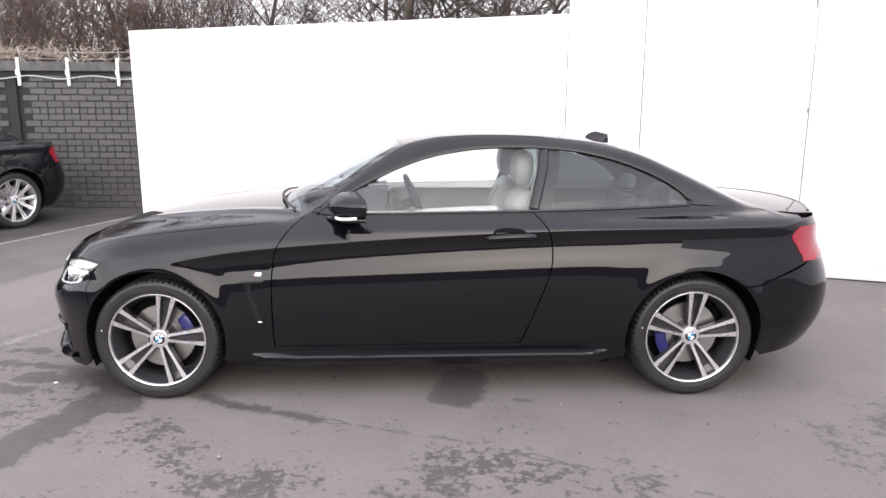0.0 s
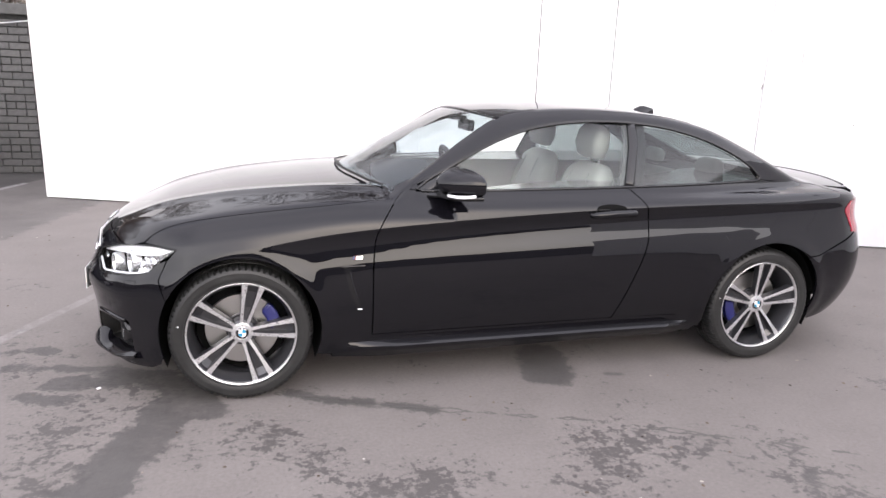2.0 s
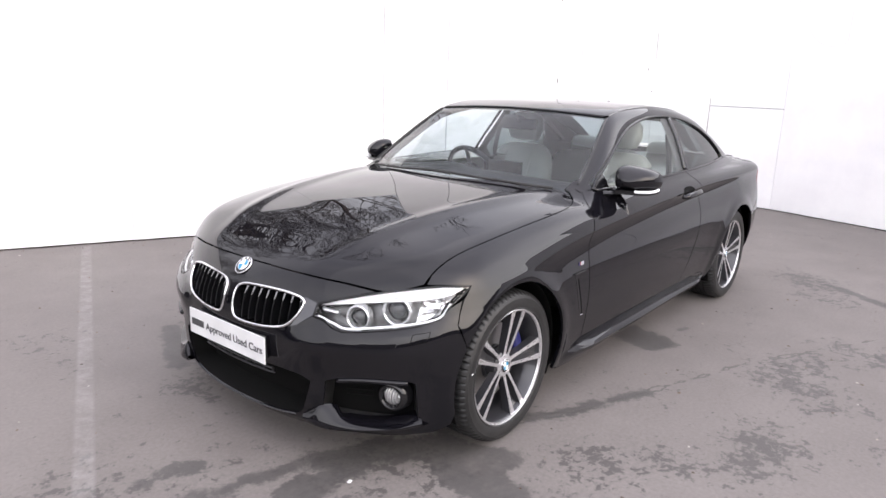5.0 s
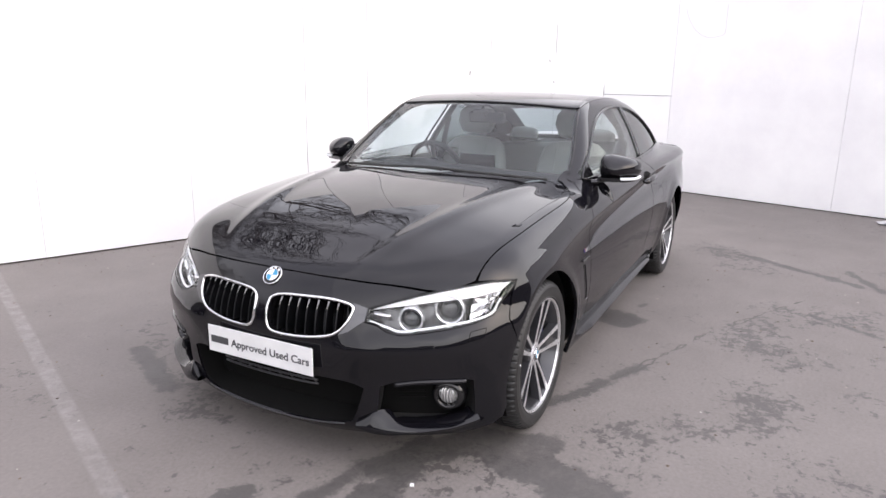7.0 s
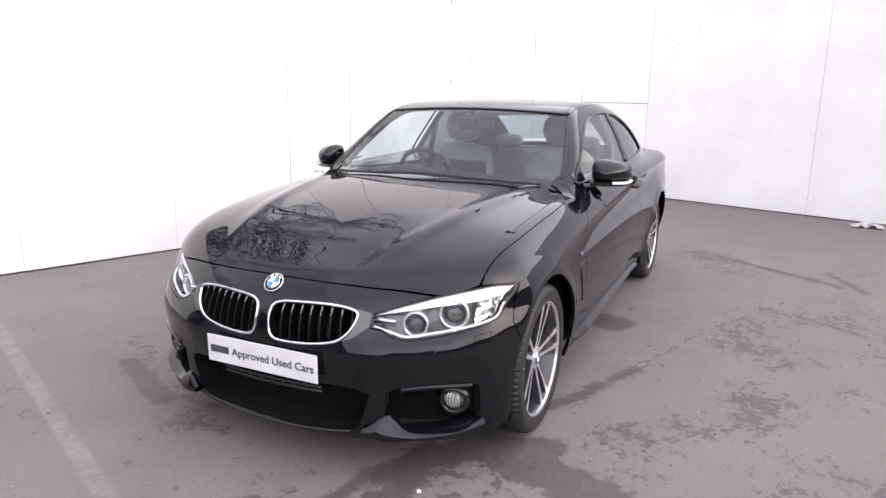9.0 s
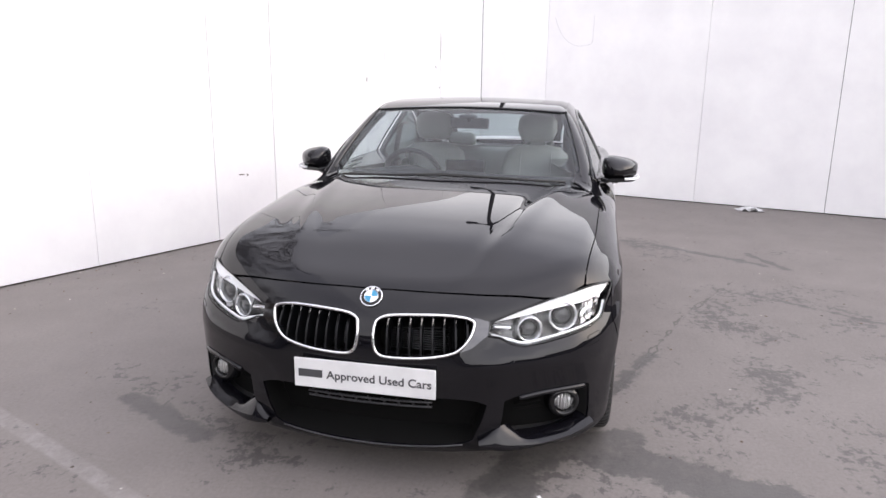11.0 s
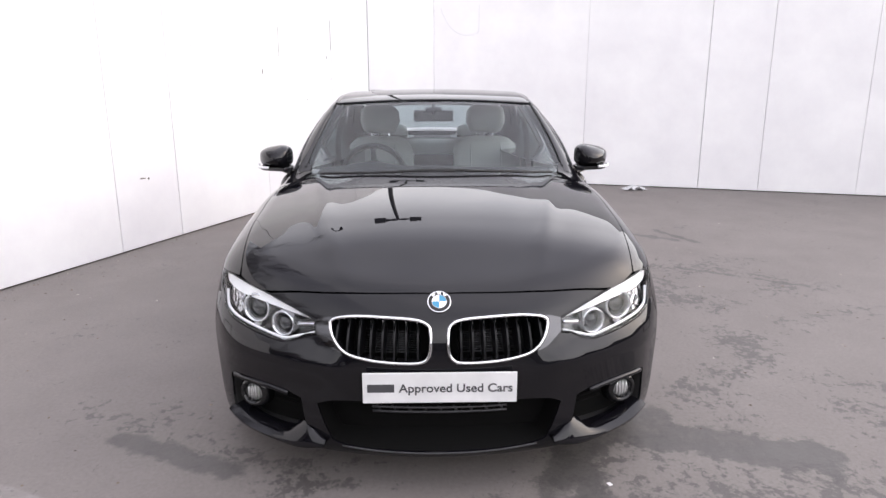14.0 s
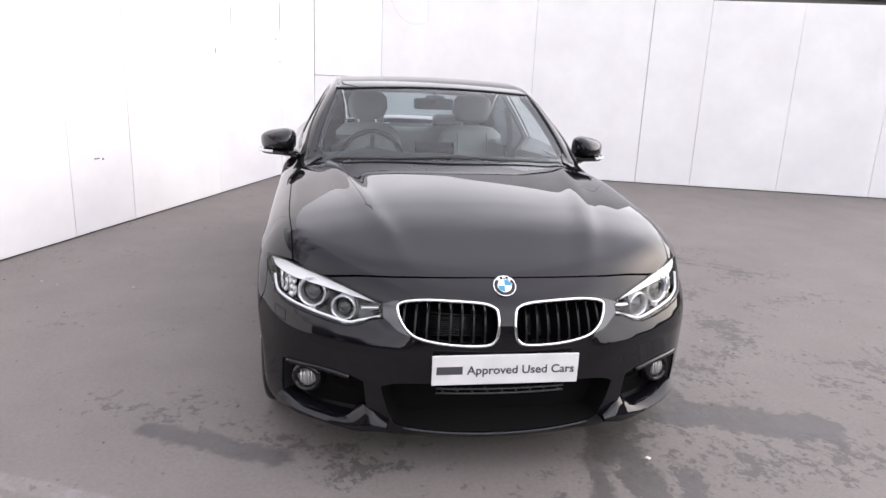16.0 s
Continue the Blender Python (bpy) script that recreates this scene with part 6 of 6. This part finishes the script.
for a in (90, 210 - 120 * 2, 180):
    vs, fs = tube([(0.06 * math.cos(radians(a)), 0.06 * math.sin(radians(a)), 0.0), (0.178 * math.cos(radians(a)), 0.178 * math.sin(radians(a)), 0.0)], 0.016, 8, squash=0.5)
    smooth_mesh("steering_spoke", vs, fs, SATIN, steer)
part("steering_column", cyl_bm(0.035, 0.22, 16, 0, Matrix.Translation((1.235, 0.37, 0.865)) @ Matrix.Rotation(radians(66), 4, "Y")), DASH, car)
part("centre_console", box_bm(1.18, 2.0, -0.11, 0.11, 0.35, 0.60, 0.03), DASH, car)
part("cabin_floor", box_bm(0.80, 2.75, -0.78, 0.78, 0.30, 0.34), DASH, car)
for sg in (1, -1):
    part("door_top_trim", box_bm(0.98, 1.94, sg * 0.725 - 0.010, sg * 0.725 + 0.010, 0.74, 0.982, 0.006), LEATHER, car, "pale leather door trim")
    card = [(0.85, 0.34), (2.05, 0.34), (2.05, 0.965), (0.85, 0.955)]
    skin("door_card", patch(lambda x, y, z: np.abs(y) - (0.775 - 0.03 * np.cos((z - 0.7) * 6)), "side", card, 0.06, lip=0.01, mirror=sg < 0), DASH, car, "black door card")
    skin("rear_side_card", patch(lambda x, y, z: np.abs(y) - (0.755 - 0.05 * (x - 2.0)), "side", [(2.06, 0.34), (2.75, 0.34), (2.75, 0.99), (2.06, 0.97)], 0.08, lip=0.01, mirror=sg < 0), DASH, car)
    vs, fs = tube([(1.15, sg * 0.735, 0.70), (1.5, sg * 0.72, 0.72), (1.85, sg * 0.73, 0.72)], 0.03, 8, squash=0.6)
    smooth_mesh("armrest", vs, fs, DASH, car)
    belt_ = [(2.03, sg * 0.645, 1.20), (2.02, sg * 0.68, 1.0), (1.98, sg * 0.70, 0.7)]
    vs, fs = tube(smooth_poly(belt_, 5, False), 0.02, 6, squash=0.12)
    smooth_mesh("seat_belt", vs, fs, DASH, car)
lin_half = [(1.26 + 0.19 * y * y, y) for y in np.linspace(0, 0.55, 8)] + [(x, float(roof_edge(x)) - 0.03) for x in np.linspace(1.36, 2.5, 10)] + [(2.64 - 0.14 * y * y, y) for y in np.linspace(0.52, 0, 8)]
skin("headlining", patch(cabin, "top", mirror_poly(lin_half), 0.06, lift=-0.035, lip=0), LINER, car)
pt_line = [(2.45, 0.40), (2.6, 0.535), (2.9, 0.50), (3.12, 0.485), (3.12, 0.41), (2.85, 0.39), (2.62, 0.37)]
both("rear_pillar_trim", LINER, car, field=cabin, kind="top", outline=pt_line, h=0.05, lift=-0.04, lip=0)
for sg in (1, -1):
    xs_p = np.linspace(0.84, 1.34, 14)
    P, N = project(cabin, "top", xs_p, np.array([float(ws_edge(x)) for x in xs_p]) + 0.012)
    vs, fs = tube((P - N * 0.034) * (1, sg, 1), 0.026, 8)
    smooth_mesh("pillar_trim", vs, fs, DASH, car)
    P = on_side(cabin, smooth_poly([(2.06, 1.312), (2.045, 1.2), (2.015, 1.1), (1.985, 0.99)], 4, False), -0.032, sg < 0)
    vs, fs = tube(P, 0.062, 10, squash=0.2)
    smooth_mesh("pillar_trim", vs, fs, LINER, car)
im = new("interior_mirror")
im.parent = car
im.matrix_local = pose(1.30, 0.0, 1.245)
part("mirror_case", box_bm(-0.018, 0.018, -0.12, 0.12, -0.033, 0.033, 0.014, segs=3), DASH, im, smooth=True)
part("mirror_stalk", cyl_bm(0.012, 0.08, 12, 0, Matrix.Translation((-0.035, 0, 0.035)) @ Matrix.Rotation(radians(-50), 4, "Y")), DASH, im)
part("sensor_box", box_bm(1.20, 1.29, -0.05, 0.05, 1.275, 1.298, 0.008), DASH, car)
st = smooth_poly([(0.80, 0.61), (0.815, 0.57), (0.805, 0.53), (0.79, 0.56)], 4, True)
skin("windscreen_sticker", patch(cabin, "top", st, 0.02, lift=-0.008, lip=0), BLACK, car, "small dark sticker")

# ---- brick boundary wall with coping, brackets and dry creeper ----
BW_Y, BW_X0, BW_X1, BW_H = 6.75, -8.6, -1.6, 2.22
brick_wall = thing("wall_brick", "dark grey painted brick boundary wall with concrete coping", "wall", kind="structure")
part("mortar_core", box_bm(BW_X0, BW_X1, BW_Y + 0.008, BW_Y + 0.2, 0, BW_H - 0.1), MORTAR, brick_wall)
part("coping", box_bm(BW_X0, BW_X1, BW_Y - 0.045, BW_Y + 0.26, BW_H - 0.1, BW_H + 0.04, 0.012), COPING, brick_wall)
part("wall_pier", box_bm(-5.03, -4.88, BW_Y - 0.05, BW_Y + 0.0, 0, BW_H - 0.22, 0.006), MORTAR, brick_wall, "dark pier in the wall")
brick_me = bpy.data.meshes.new("brick")
bmb = box_bm(-0.1165, 0.1165, -0.010, 0.05, -0.043, 0.043, 0.005, segs=1)
bmb.to_mesh(brick_me)
bmb.free()
brick_me.materials.append(BRICK)
half_me = bpy.data.meshes.new("brick_end")
bmb = box_bm(-0.0555, 0.0555, -0.010, 0.05, -0.043, 0.043, 0.005, segs=1)
bmb.to_mesh(half_me)
bmb.free()
half_me.materials.append(BRICK)
rb = random.Random(4)
rest_v, rest_f = [], []
count = 0
rows_n = int((BW_H - 0.12) / 0.098)
cells = []
for r in range(rows_n):
    header = r % 6 == 3
    step = 0.122 if header else 0.244
    x = BW_X0 + (0.122 if r % 2 else 0.0) + step / 2
    while x < BW_X1 - 0.1:
        if not (-5.10 < x < -4.80):
            cells.append((x, 0.05 + 0.098 * r, header))
        x += step
for x, z, header in sorted(cells, key=lambda c: (not (-4.75 < c[0] < -2.75 and c[1] > 0.55), c[0])):
    jig = (rb.uniform(-0.002, 0.002), rb.uniform(-0.003, 0.002), rb.uniform(-0.0015, 0.0015))
    if count < 300 and -4.75 < x < -2.75 and z > 0.55:
        b = new("brick", half_me if header else brick_me)
        b.parent = brick_wall
        b.matrix_local = pose(x + jig[0], BW_Y + jig[1], z + jig[2], 0, rb.uniform(-0.4, 0.4), 0)
        count += 1
    else:
        hw = 0.0555 if header else 0.1165
        o = len(rest_v)
        y0, y1 = BW_Y - 0.010 + jig[1], BW_Y + 0.03
        c = 0.005
        for (dx, dz, yy) in ((hw - c, 0.043 - c, y0), (hw, 0.043, y0 + c), (hw, 0.043, y1)):
            rest_v += [(x - dx, yy, z - dz), (x + dx, yy, z - dz), (x + dx, yy, z + dz), (x - dx, yy, z + dz)]
        rest_f += [(o, o + 1, o + 2, o + 3)]
        for l in (0, 4):
            rest_f += [(o + l + k, o + l + 4 + k, o + l + 4 + (k + 1) % 4, o + l + (k + 1) % 4) for k in range(4)]
more = part_mesh("more_bricks", mesh_from("more_bricks", rest_v, rest_f, BRICK, False), brick_wall)
more["kind"] = "stuff"

for x in (-4.82, -4.07, -3.31, -2.55):
    br = thing("wire_bracket", "white metal bracket holding wire above the brick wall", "bracket", "wire brackets on the wall", at=pose(x, BW_Y - 0.02, 0))
    part("strap", box_bm(-0.022, 0.022, -0.035, -0.005, BW_H - 0.32, BW_H + 0.10, 0.004), WHITE_METAL, br)
    part("foot", box_bm(-0.03, 0.03, -0.055, -0.030, BW_H - 0.16, BW_H - 0.08, 0.004), WHITE_METAL, br)
    part("arm", cyl_bm(0.010, 0.25, 8, 0, Matrix.Translation((0, 0.06, BW_H + 0.12)) @ Matrix.Rotation(radians(12), 4, "X")), GALV, br)
cable = thing("cable", "thin grey cable sagging along the brick wall", "cable")
pts = [(x, BW_Y - 0.06, BW_H - 0.17 - 0.05 * math.sin((x + 5.6) * 3.3) ** 2) for x in np.linspace(-8.4, -2.3, 60)]
vs, fs = tube(pts, 0.010, 6)
part_mesh("cable_run", mesh_from("cable_run", vs, fs, GALV), cable)
wire = thing("wire_strand", "tensioned wire along the wall top", "wire")
for dz in (0.10, 0.20):
    vs, fs = tube([(x, BW_Y + 0.08, BW_H + dz + 0.012 * math.sin(x * 2)) for x in np.linspace(-8.4, -2.0, 40)], 0.004, 5)
    part_mesh("strand", mesh_from("strand", vs, fs, GALV), wire)


def sprig(p, d, length, r, rnd, out, depth, bend=0.5, sides=4):
    """A crooked twig with side twigs, as tube sets."""
    pts, rad = [Vector(p)], [r]
    d = Vector(d).normalized()
    n = 4
    for i in range(n):
        d = (d + Vector((rnd.uniform(-bend, bend), rnd.uniform(-bend, bend), rnd.uniform(-bend * 0.6, bend * 0.6)))).normalized()
        pts.append(pts[-1] + d * (length / n))
        rad.append(r * (1 - 0.7 * (i + 1) / n))
        if depth and rnd.random() < 0.8:
            s = (d + Vector((rnd.uniform(-1, 1), rnd.uniform(-1, 1), rnd.uniform(-0.4, 0.9)))).normalized()
            sprig(pts[-1], s, length * rnd.uniform(0.45, 0.7), rad[-1] * 0.7, rnd, out, depth - 1, bend, sides)
    out.append(tube(pts, r, sides, radii=rad))


rv = random.Random(11)
sets = []
for i in range(300):
    x = rv.uniform(-8.4, -2.45)
    bunch = 0.5 + 0.5 * math.sin(x * 7.0)
    sprig((x, BW_Y + rv.uniform(0.0, 0.16), BW_H + 0.15 + rv.uniform(-0.05, 0.09)), (rv.uniform(-1, 1), rv.uniform(-0.4, 0.4), rv.uniform(-0.7, 0.7)), rv.uniform(0.12, 0.26) * (0.7 + 0.5 * bunch), 0.011, rv, sets, 1, 0.8, 4)
vs, fs = join_sets(sets)
creeper = tagged(new("dry_creeper", mesh_from("dry_creeper", vs, fs, DRY)), "pale dry creeper stems tangled on wall-top wire", "creeper", kind="stuff")


# ---- bare winter trees and brush behind the walls ----
def limb(p, d, length, r, rnd, sets, depth):
    pts, rad = [Vector(p)], [r]
    d = Vector(d).normalized()
    n = 5
    for i in range(n):
        d = (d + Vector((rnd.uniform(-0.28, 0.28), rnd.uniform(-0.28, 0.28), rnd.uniform(-0.12, 0.22)))).normalized()
        pts.append(pts[-1] + d * (length / n))
        rad.append(r * (1 - 0.62 * (i + 1) / n))
        if depth and i >= 1:
            for _ in range(1 if depth > 2 else 2):
                if rnd.random() < 0.9:
                    a = rnd.uniform(0, 2 * math.pi)
                    s = (d * rnd.uniform(0.5, 1.0) + Vector((math.cos(a), math.sin(a), rnd.uniform(-0.1, 0.6)))).normalized()
                    limb(pts[-1], s, length * rnd.uniform(0.45, 0.68), max(rad[-1] * 0.6, 0.007), rnd, sets, depth - 1)
    sets.append(tube(pts, r, 6 if depth > 1 else 3, radii=rad))


def bare_tree(seed, height):
    rnd = random.Random(seed)
    t = thing("bare_tree", "leafless winter tree with fine dark branches", "tree", "bare trees behind the wall")
    pts = [Vector((0, 0, 0))]
    d = Vector((rnd.uniform(-0.1, 0.1), rnd.uniform(-0.1, 0.1), 1))
    rad = [0.09]
    crown = []
    for i in range(7):
        d = (d + Vector((rnd.uniform(-0.15, 0.15), rnd.uniform(-0.15, 0.15), 0.15))).normalized()
        pts.append(pts[-1] + d * height * 0.11)
        rad.append(0.09 * (1 - 0.09 * (i + 1)))
        if i >= 1:
            for _ in range(2):
                a = rnd.uniform(0, 2 * math.pi)
                limb(pts[-1], (math.cos(a), math.sin(a), rnd.uniform(0.3, 1.0)), height * rnd.uniform(0.26, 0.40), rad[-1] * 0.5, rnd, crown, 3)
    vs, fs = tube(pts, 0.09, 8, radii=rad)
    part_mesh("trunk", mesh_from("trunk", vs, fs, BARK), t)
    vs, fs = join_sets(crown)
    part_mesh("crown", mesh_from("crown", vs, fs, BARK), t, "crown of bare twigs")
    return t


proto = [bare_tree(21, 6.2), bare_tree(35, 5.4), bare_tree(47, 6.8)]
spots = [(-9.5, 11.5), (-6.9, 12.3), (-4.4, 10.8), (-2.2, 12.0), (0.2, 10.6), (2.4, 11.8), (4.6, 10.4), (6.9, 11.2), (-12.5, 12.5)]
rt = random.Random(5)
for i, (x, y) in enumerate(spots):
    m = pose(x, y, 0, 0, 0, rt.uniform(0, 360))
    if i < 3:
        proto[i].matrix_world = m
    else:
        copy_thing(proto[i % 3], m)
for i, (x, y, k) in enumerate(((4.3, 6.6, 1.25), (2.5, 7.7, 1.3), (0.9, 8.6, 1.2))):
    copy_thing(proto[i % 3], pose(x, y, 0, 0, 0, rt.uniform(0, 360)) @ Matrix.Scale(k, 4))
sets = []
for i in range(1500):
    x = rt.uniform(-13, 7)
    y = rt.uniform(8.0, 9.8)
    hi_ = 1.0 + 0.35 * math.sin(x * 1.7) + (0.5 if x < -2 else -0.2)
    sprig((x, y, rt.uniform(0.8, 2.1) * hi_), (rt.uniform(-0.7, 0.7), rt.uniform(-0.5, 0.5), 1), rt.uniform(0.9, 1.6), 0.011, rt, sets, 2, 0.45, 3)
for i in range(800):
    x = rt.uniform(-13, -1.5)
    sprig((x, rt.uniform(8.6, 10.2), rt.uniform(1.9, 3.3)), (rt.uniform(-0.8, 0.8), rt.uniform(-0.5, 0.5), 0.9), rt.uniform(0.9, 1.5), 0.012, rt, sets, 2, 0.5, 3)
vs, fs = join_sets(sets)
tagged(new("winter_hedge", mesh_from("winter_hedge", vs, fs, BRUSH)), "dense brown leafless hedge behind the brick wall", "hedge", kind="stuff")

# ---- floodlight pole beyond the far wall ----
pole = thing("floodlight_pole", "dark steel floodlight pole with cross arm", "lamp post", at=pose(12.5, 1.15, 0, 0, 0, 0))
part("mast", cyl_bm(0.085, 10.4, 16, 0, Matrix.Translation((0, 0, 5.2)), r2=0.06), BLACK, pole)
part("cross_arm", box_bm(-0.05, 0.05, -0.75, 0.75, 10.3, 10.42, 0.01), BLACK, pole)
for yy in (-0.62, 0.62):
    part("floodlight", box_bm(-0.22, 0.10, yy - 0.2, yy + 0.2, 10.05, 10.35, 0.03), BLACK, pole)

# ---- unseen blocks added behind the viewpoints: they close the yard and darken reflections ----
def reflected_block(name, label, x0, x1, y0, y1, h, m):
    s = thing(name, label, "building", kind="structure")
    part("wall_block", box_bm(x0, x1, y0, y1, 0, h, 0.02), m, s)
    part("roof_edge", box_bm(x0 - 0.15, x1 + 0.15, y0 - 0.15, y1 + 0.15, h, h + 0.22, 0.03), COPING, s)
    return s


reflected_block("building_south", "low grey unseen block across the yard, added for reflections", -16, 22, -17, -13.5, 1.7, BLOCK_GREY)
reflected_block("building_west", "grey unseen block at the yard's far side, added for reflections", -19, -14.5, -12, 7.5, 2.4, BLOCK_GREY)
reflected_block("building_east", "grey unseen block beside the yard, added for reflections", 14, 18, -16, -9.5, 3.6, BLOCK_GREY)

# ---- litter ----
lit = thing("litter", "crumpled clear plastic scrap lying by the wall", "litter", at=pose(6.05, -2.72, 0))
rl = random.Random(3)
vs, fs = [], []
for i in range(9):
    for j in range(6):
        vs.append((0.036 * (j - 2.5) + rl.uniform(-0.012, 0.012), 0.040 * (i - 4) + rl.uniform(-0.012, 0.012), 0.006 + max(0, rl.uniform(-0.01, 0.055)) * math.exp(-((i - 4) / 3) ** 2)))
for i in range(8):
    for j in range(5):
        a = i * 6 + j
        fs.append((a, a + 1, a + 7, a + 6))
LITTER = mat("white_plastic_film", (0.5, 0.5, 0.51), 0.25)
part_mesh("film", mesh_from("film", vs, fs, LITTER, False), lit)
chip = thing("paper_chip", "tiny white paper scrap on the concrete", "litter", at=pose(-0.68, -0.635, 0, 0, 0, 25))
part("scrap", box_bm(-0.010, 0.010, -0.008, 0.008, 0.0, 0.005, 0.002, segs=1), WHITE_EN, chip)

# ---- grit and leaf scraps on the concrete ----
GRIT = mat("dark_leaf_scraps", (0.10, 0.08, 0.06), 0.9)
gi = nd(GRIT, "ShaderNodeNewGeometry")
ln(GRIT, ramp(GRIT, gi.outputs["Random Per Island"], [(0, (0.05, 0.04, 0.035)), (0.7, (0.16, 0.12, 0.09)), (1, (0.4, 0.38, 0.35))]), bsdf(GRIT).inputs["Base Color"])
rg_ = random.Random(17)
vs, fs = [], []
for i in range(900):
    if i < 260:
        s_ = rg_.uniform(0, 1)
        base_ = A0.lerp(A1, s_) if i < 160 else A2.lerp(B1, s_)
        off_ = abs(rg_.gauss(0, 0.10)) + 0.02
        x, y = (base_.x - 0.37 * off_, base_.y - 0.93 * off_) if i < 160 else (base_.x - 0.95 * off_, base_.y + 0.3 * off_)
    else:
        x, y = rg_.uniform(-3, 6), rg_.uniform(-4.0, 4.0)
    if -0.8 < x < 3.9 and abs(y) < 0.95:
        continue
    r_ = rg_.uniform(0.003, 0.011)
    k_ = rg_.randint(4, 6)
    o_ = len(vs)
    ph = rg_.uniform(0, 6)
    for q_ in range(k_):
        a_ = ph + 2 * math.pi * q_ / k_
        vs.append((x + r_ * math.cos(a_) * rg_.uniform(0.6, 1.3), y + r_ * math.sin(a_) * rg_.uniform(0.6, 1.3), 0.0))
    vs.append((x, y, r_ * 0.5))
    fs += [(o_ + q_, o_ + (q_ + 1) % k_, o_ + k_) for q_ in range(k_)]
tagged(new("grit", mesh_from("grit", vs, fs, GRIT, False)), "scattered grit and leaf scraps on the concrete", "grit", kind="stuff")

# ---- the other car, parked tail to the brick wall ----
saloon = copy_thing(car, pose(0, 0, 0))
tagged(saloon, "dark grey-black car with silver wheels parked beside brick wall", "car")
HUB_AT = Vector((-3.93, 4.72, 0))
saloon.matrix_world = Matrix.Translation(HUB_AT) @ Matrix.Rotation(radians(66), 4, "Z") @ Matrix.Scale(1.12, 4) @ Matrix.Translation((-WHEEL_R, 0.86, 0))
for o in list(saloon.children):
    if o.name.split(".")[0] in ("wheel", "number_plate", "seat", "rear_bench", "steering_wheel", "interior_mirror", "badge_bar", "emblem"):
        for c in list(o.children_recursive):
            bpy.data.objects.remove(c)
        bpy.data.objects.remove(o)
for wx_, tr in ((WHEEL_F, 0.776), (WHEEL_R, 0.784)):
    for sd in (-1, 1):
        wheel(wx_, sd, 40, 196, tr, saloon, True)

# ---- loop of wire on the far boards ----
loop = thing("hanging_wire", "thin grey wire hanging in a loop on white boards", "wire")
vs, fs = tube(smooth_poly([(0.10, -0.004, 2.40), (0.17, -0.006, 2.24), (0.28, -0.006, 2.10), (0.42, -0.006, 2.03), (0.55, -0.006, 2.03), (0.645, -0.006, 2.07), (0.652, -0.006, 2.2), (0.655, -0.004, 2.42)], 5, False), 0.002, 5)
part_mesh("strand", mesh_from("strand", vs, fs, GALV), loop)
loop.matrix_world = MB

# ---- chips and scuffs on the white boards ----
SCUFF = mat("dark_scuff", (0.16, 0.15, 0.145), 0.8)
for s_, z_, w_, h_, tilt in ((7.705, 1.53, 0.014, 0.075, 6), (7.70, 2.52, 0.018, 0.34, 2), (8.04, 1.88, 0.006, 0.42, 1), (9.21, 1.98, 0.006, 0.40, 0), (9.10, 1.71, 0.012, 0.05, -25), (9.19, 1.44, 0.016, 0.03, 30), (6.60, 1.76, 0.010, 0.012, 0), (5.83, 0.61, 0.07, 0.014, 4), (5.90, 0.60, 0.03, 0.02, 10), (8.6, 1.2, 0.03, 0.01, 5)):
    sc = thing("scuff_mark", "small dark chip in the white boards", "mark", kind="structure")
    bm_ = bmesh.new()
    rs_ = random.Random(int(s_ * 100))
    ring = [bm_.verts.new((w_ / 2 * math.cos(a) * rs_.uniform(0.5, 1.2), 0, h_ / 2 * math.sin(a) * rs_.uniform(0.5, 1.2))) for a in np.linspace(0, 2 * math.pi, 9, endpoint=False)]
    f_ = bm_.faces.new(ring)
    ext = bmesh.ops.extrude_face_region(bm_, geom=[f_])
    for v_ in ext["geom"]:
        if isinstance(v_, bmesh.types.BMVert):
            v_.co.y -= 0.003
    bmesh.ops.recalc_face_normals(bm_, faces=list(bm_.faces))
    o_ = part("chip", bm_, SCUFF, sc)
    sc.matrix_world = MA @ Matrix.Translation((s_, -0.001, z_)) @ Matrix.Rotation(radians(tilt), 4, "Y")
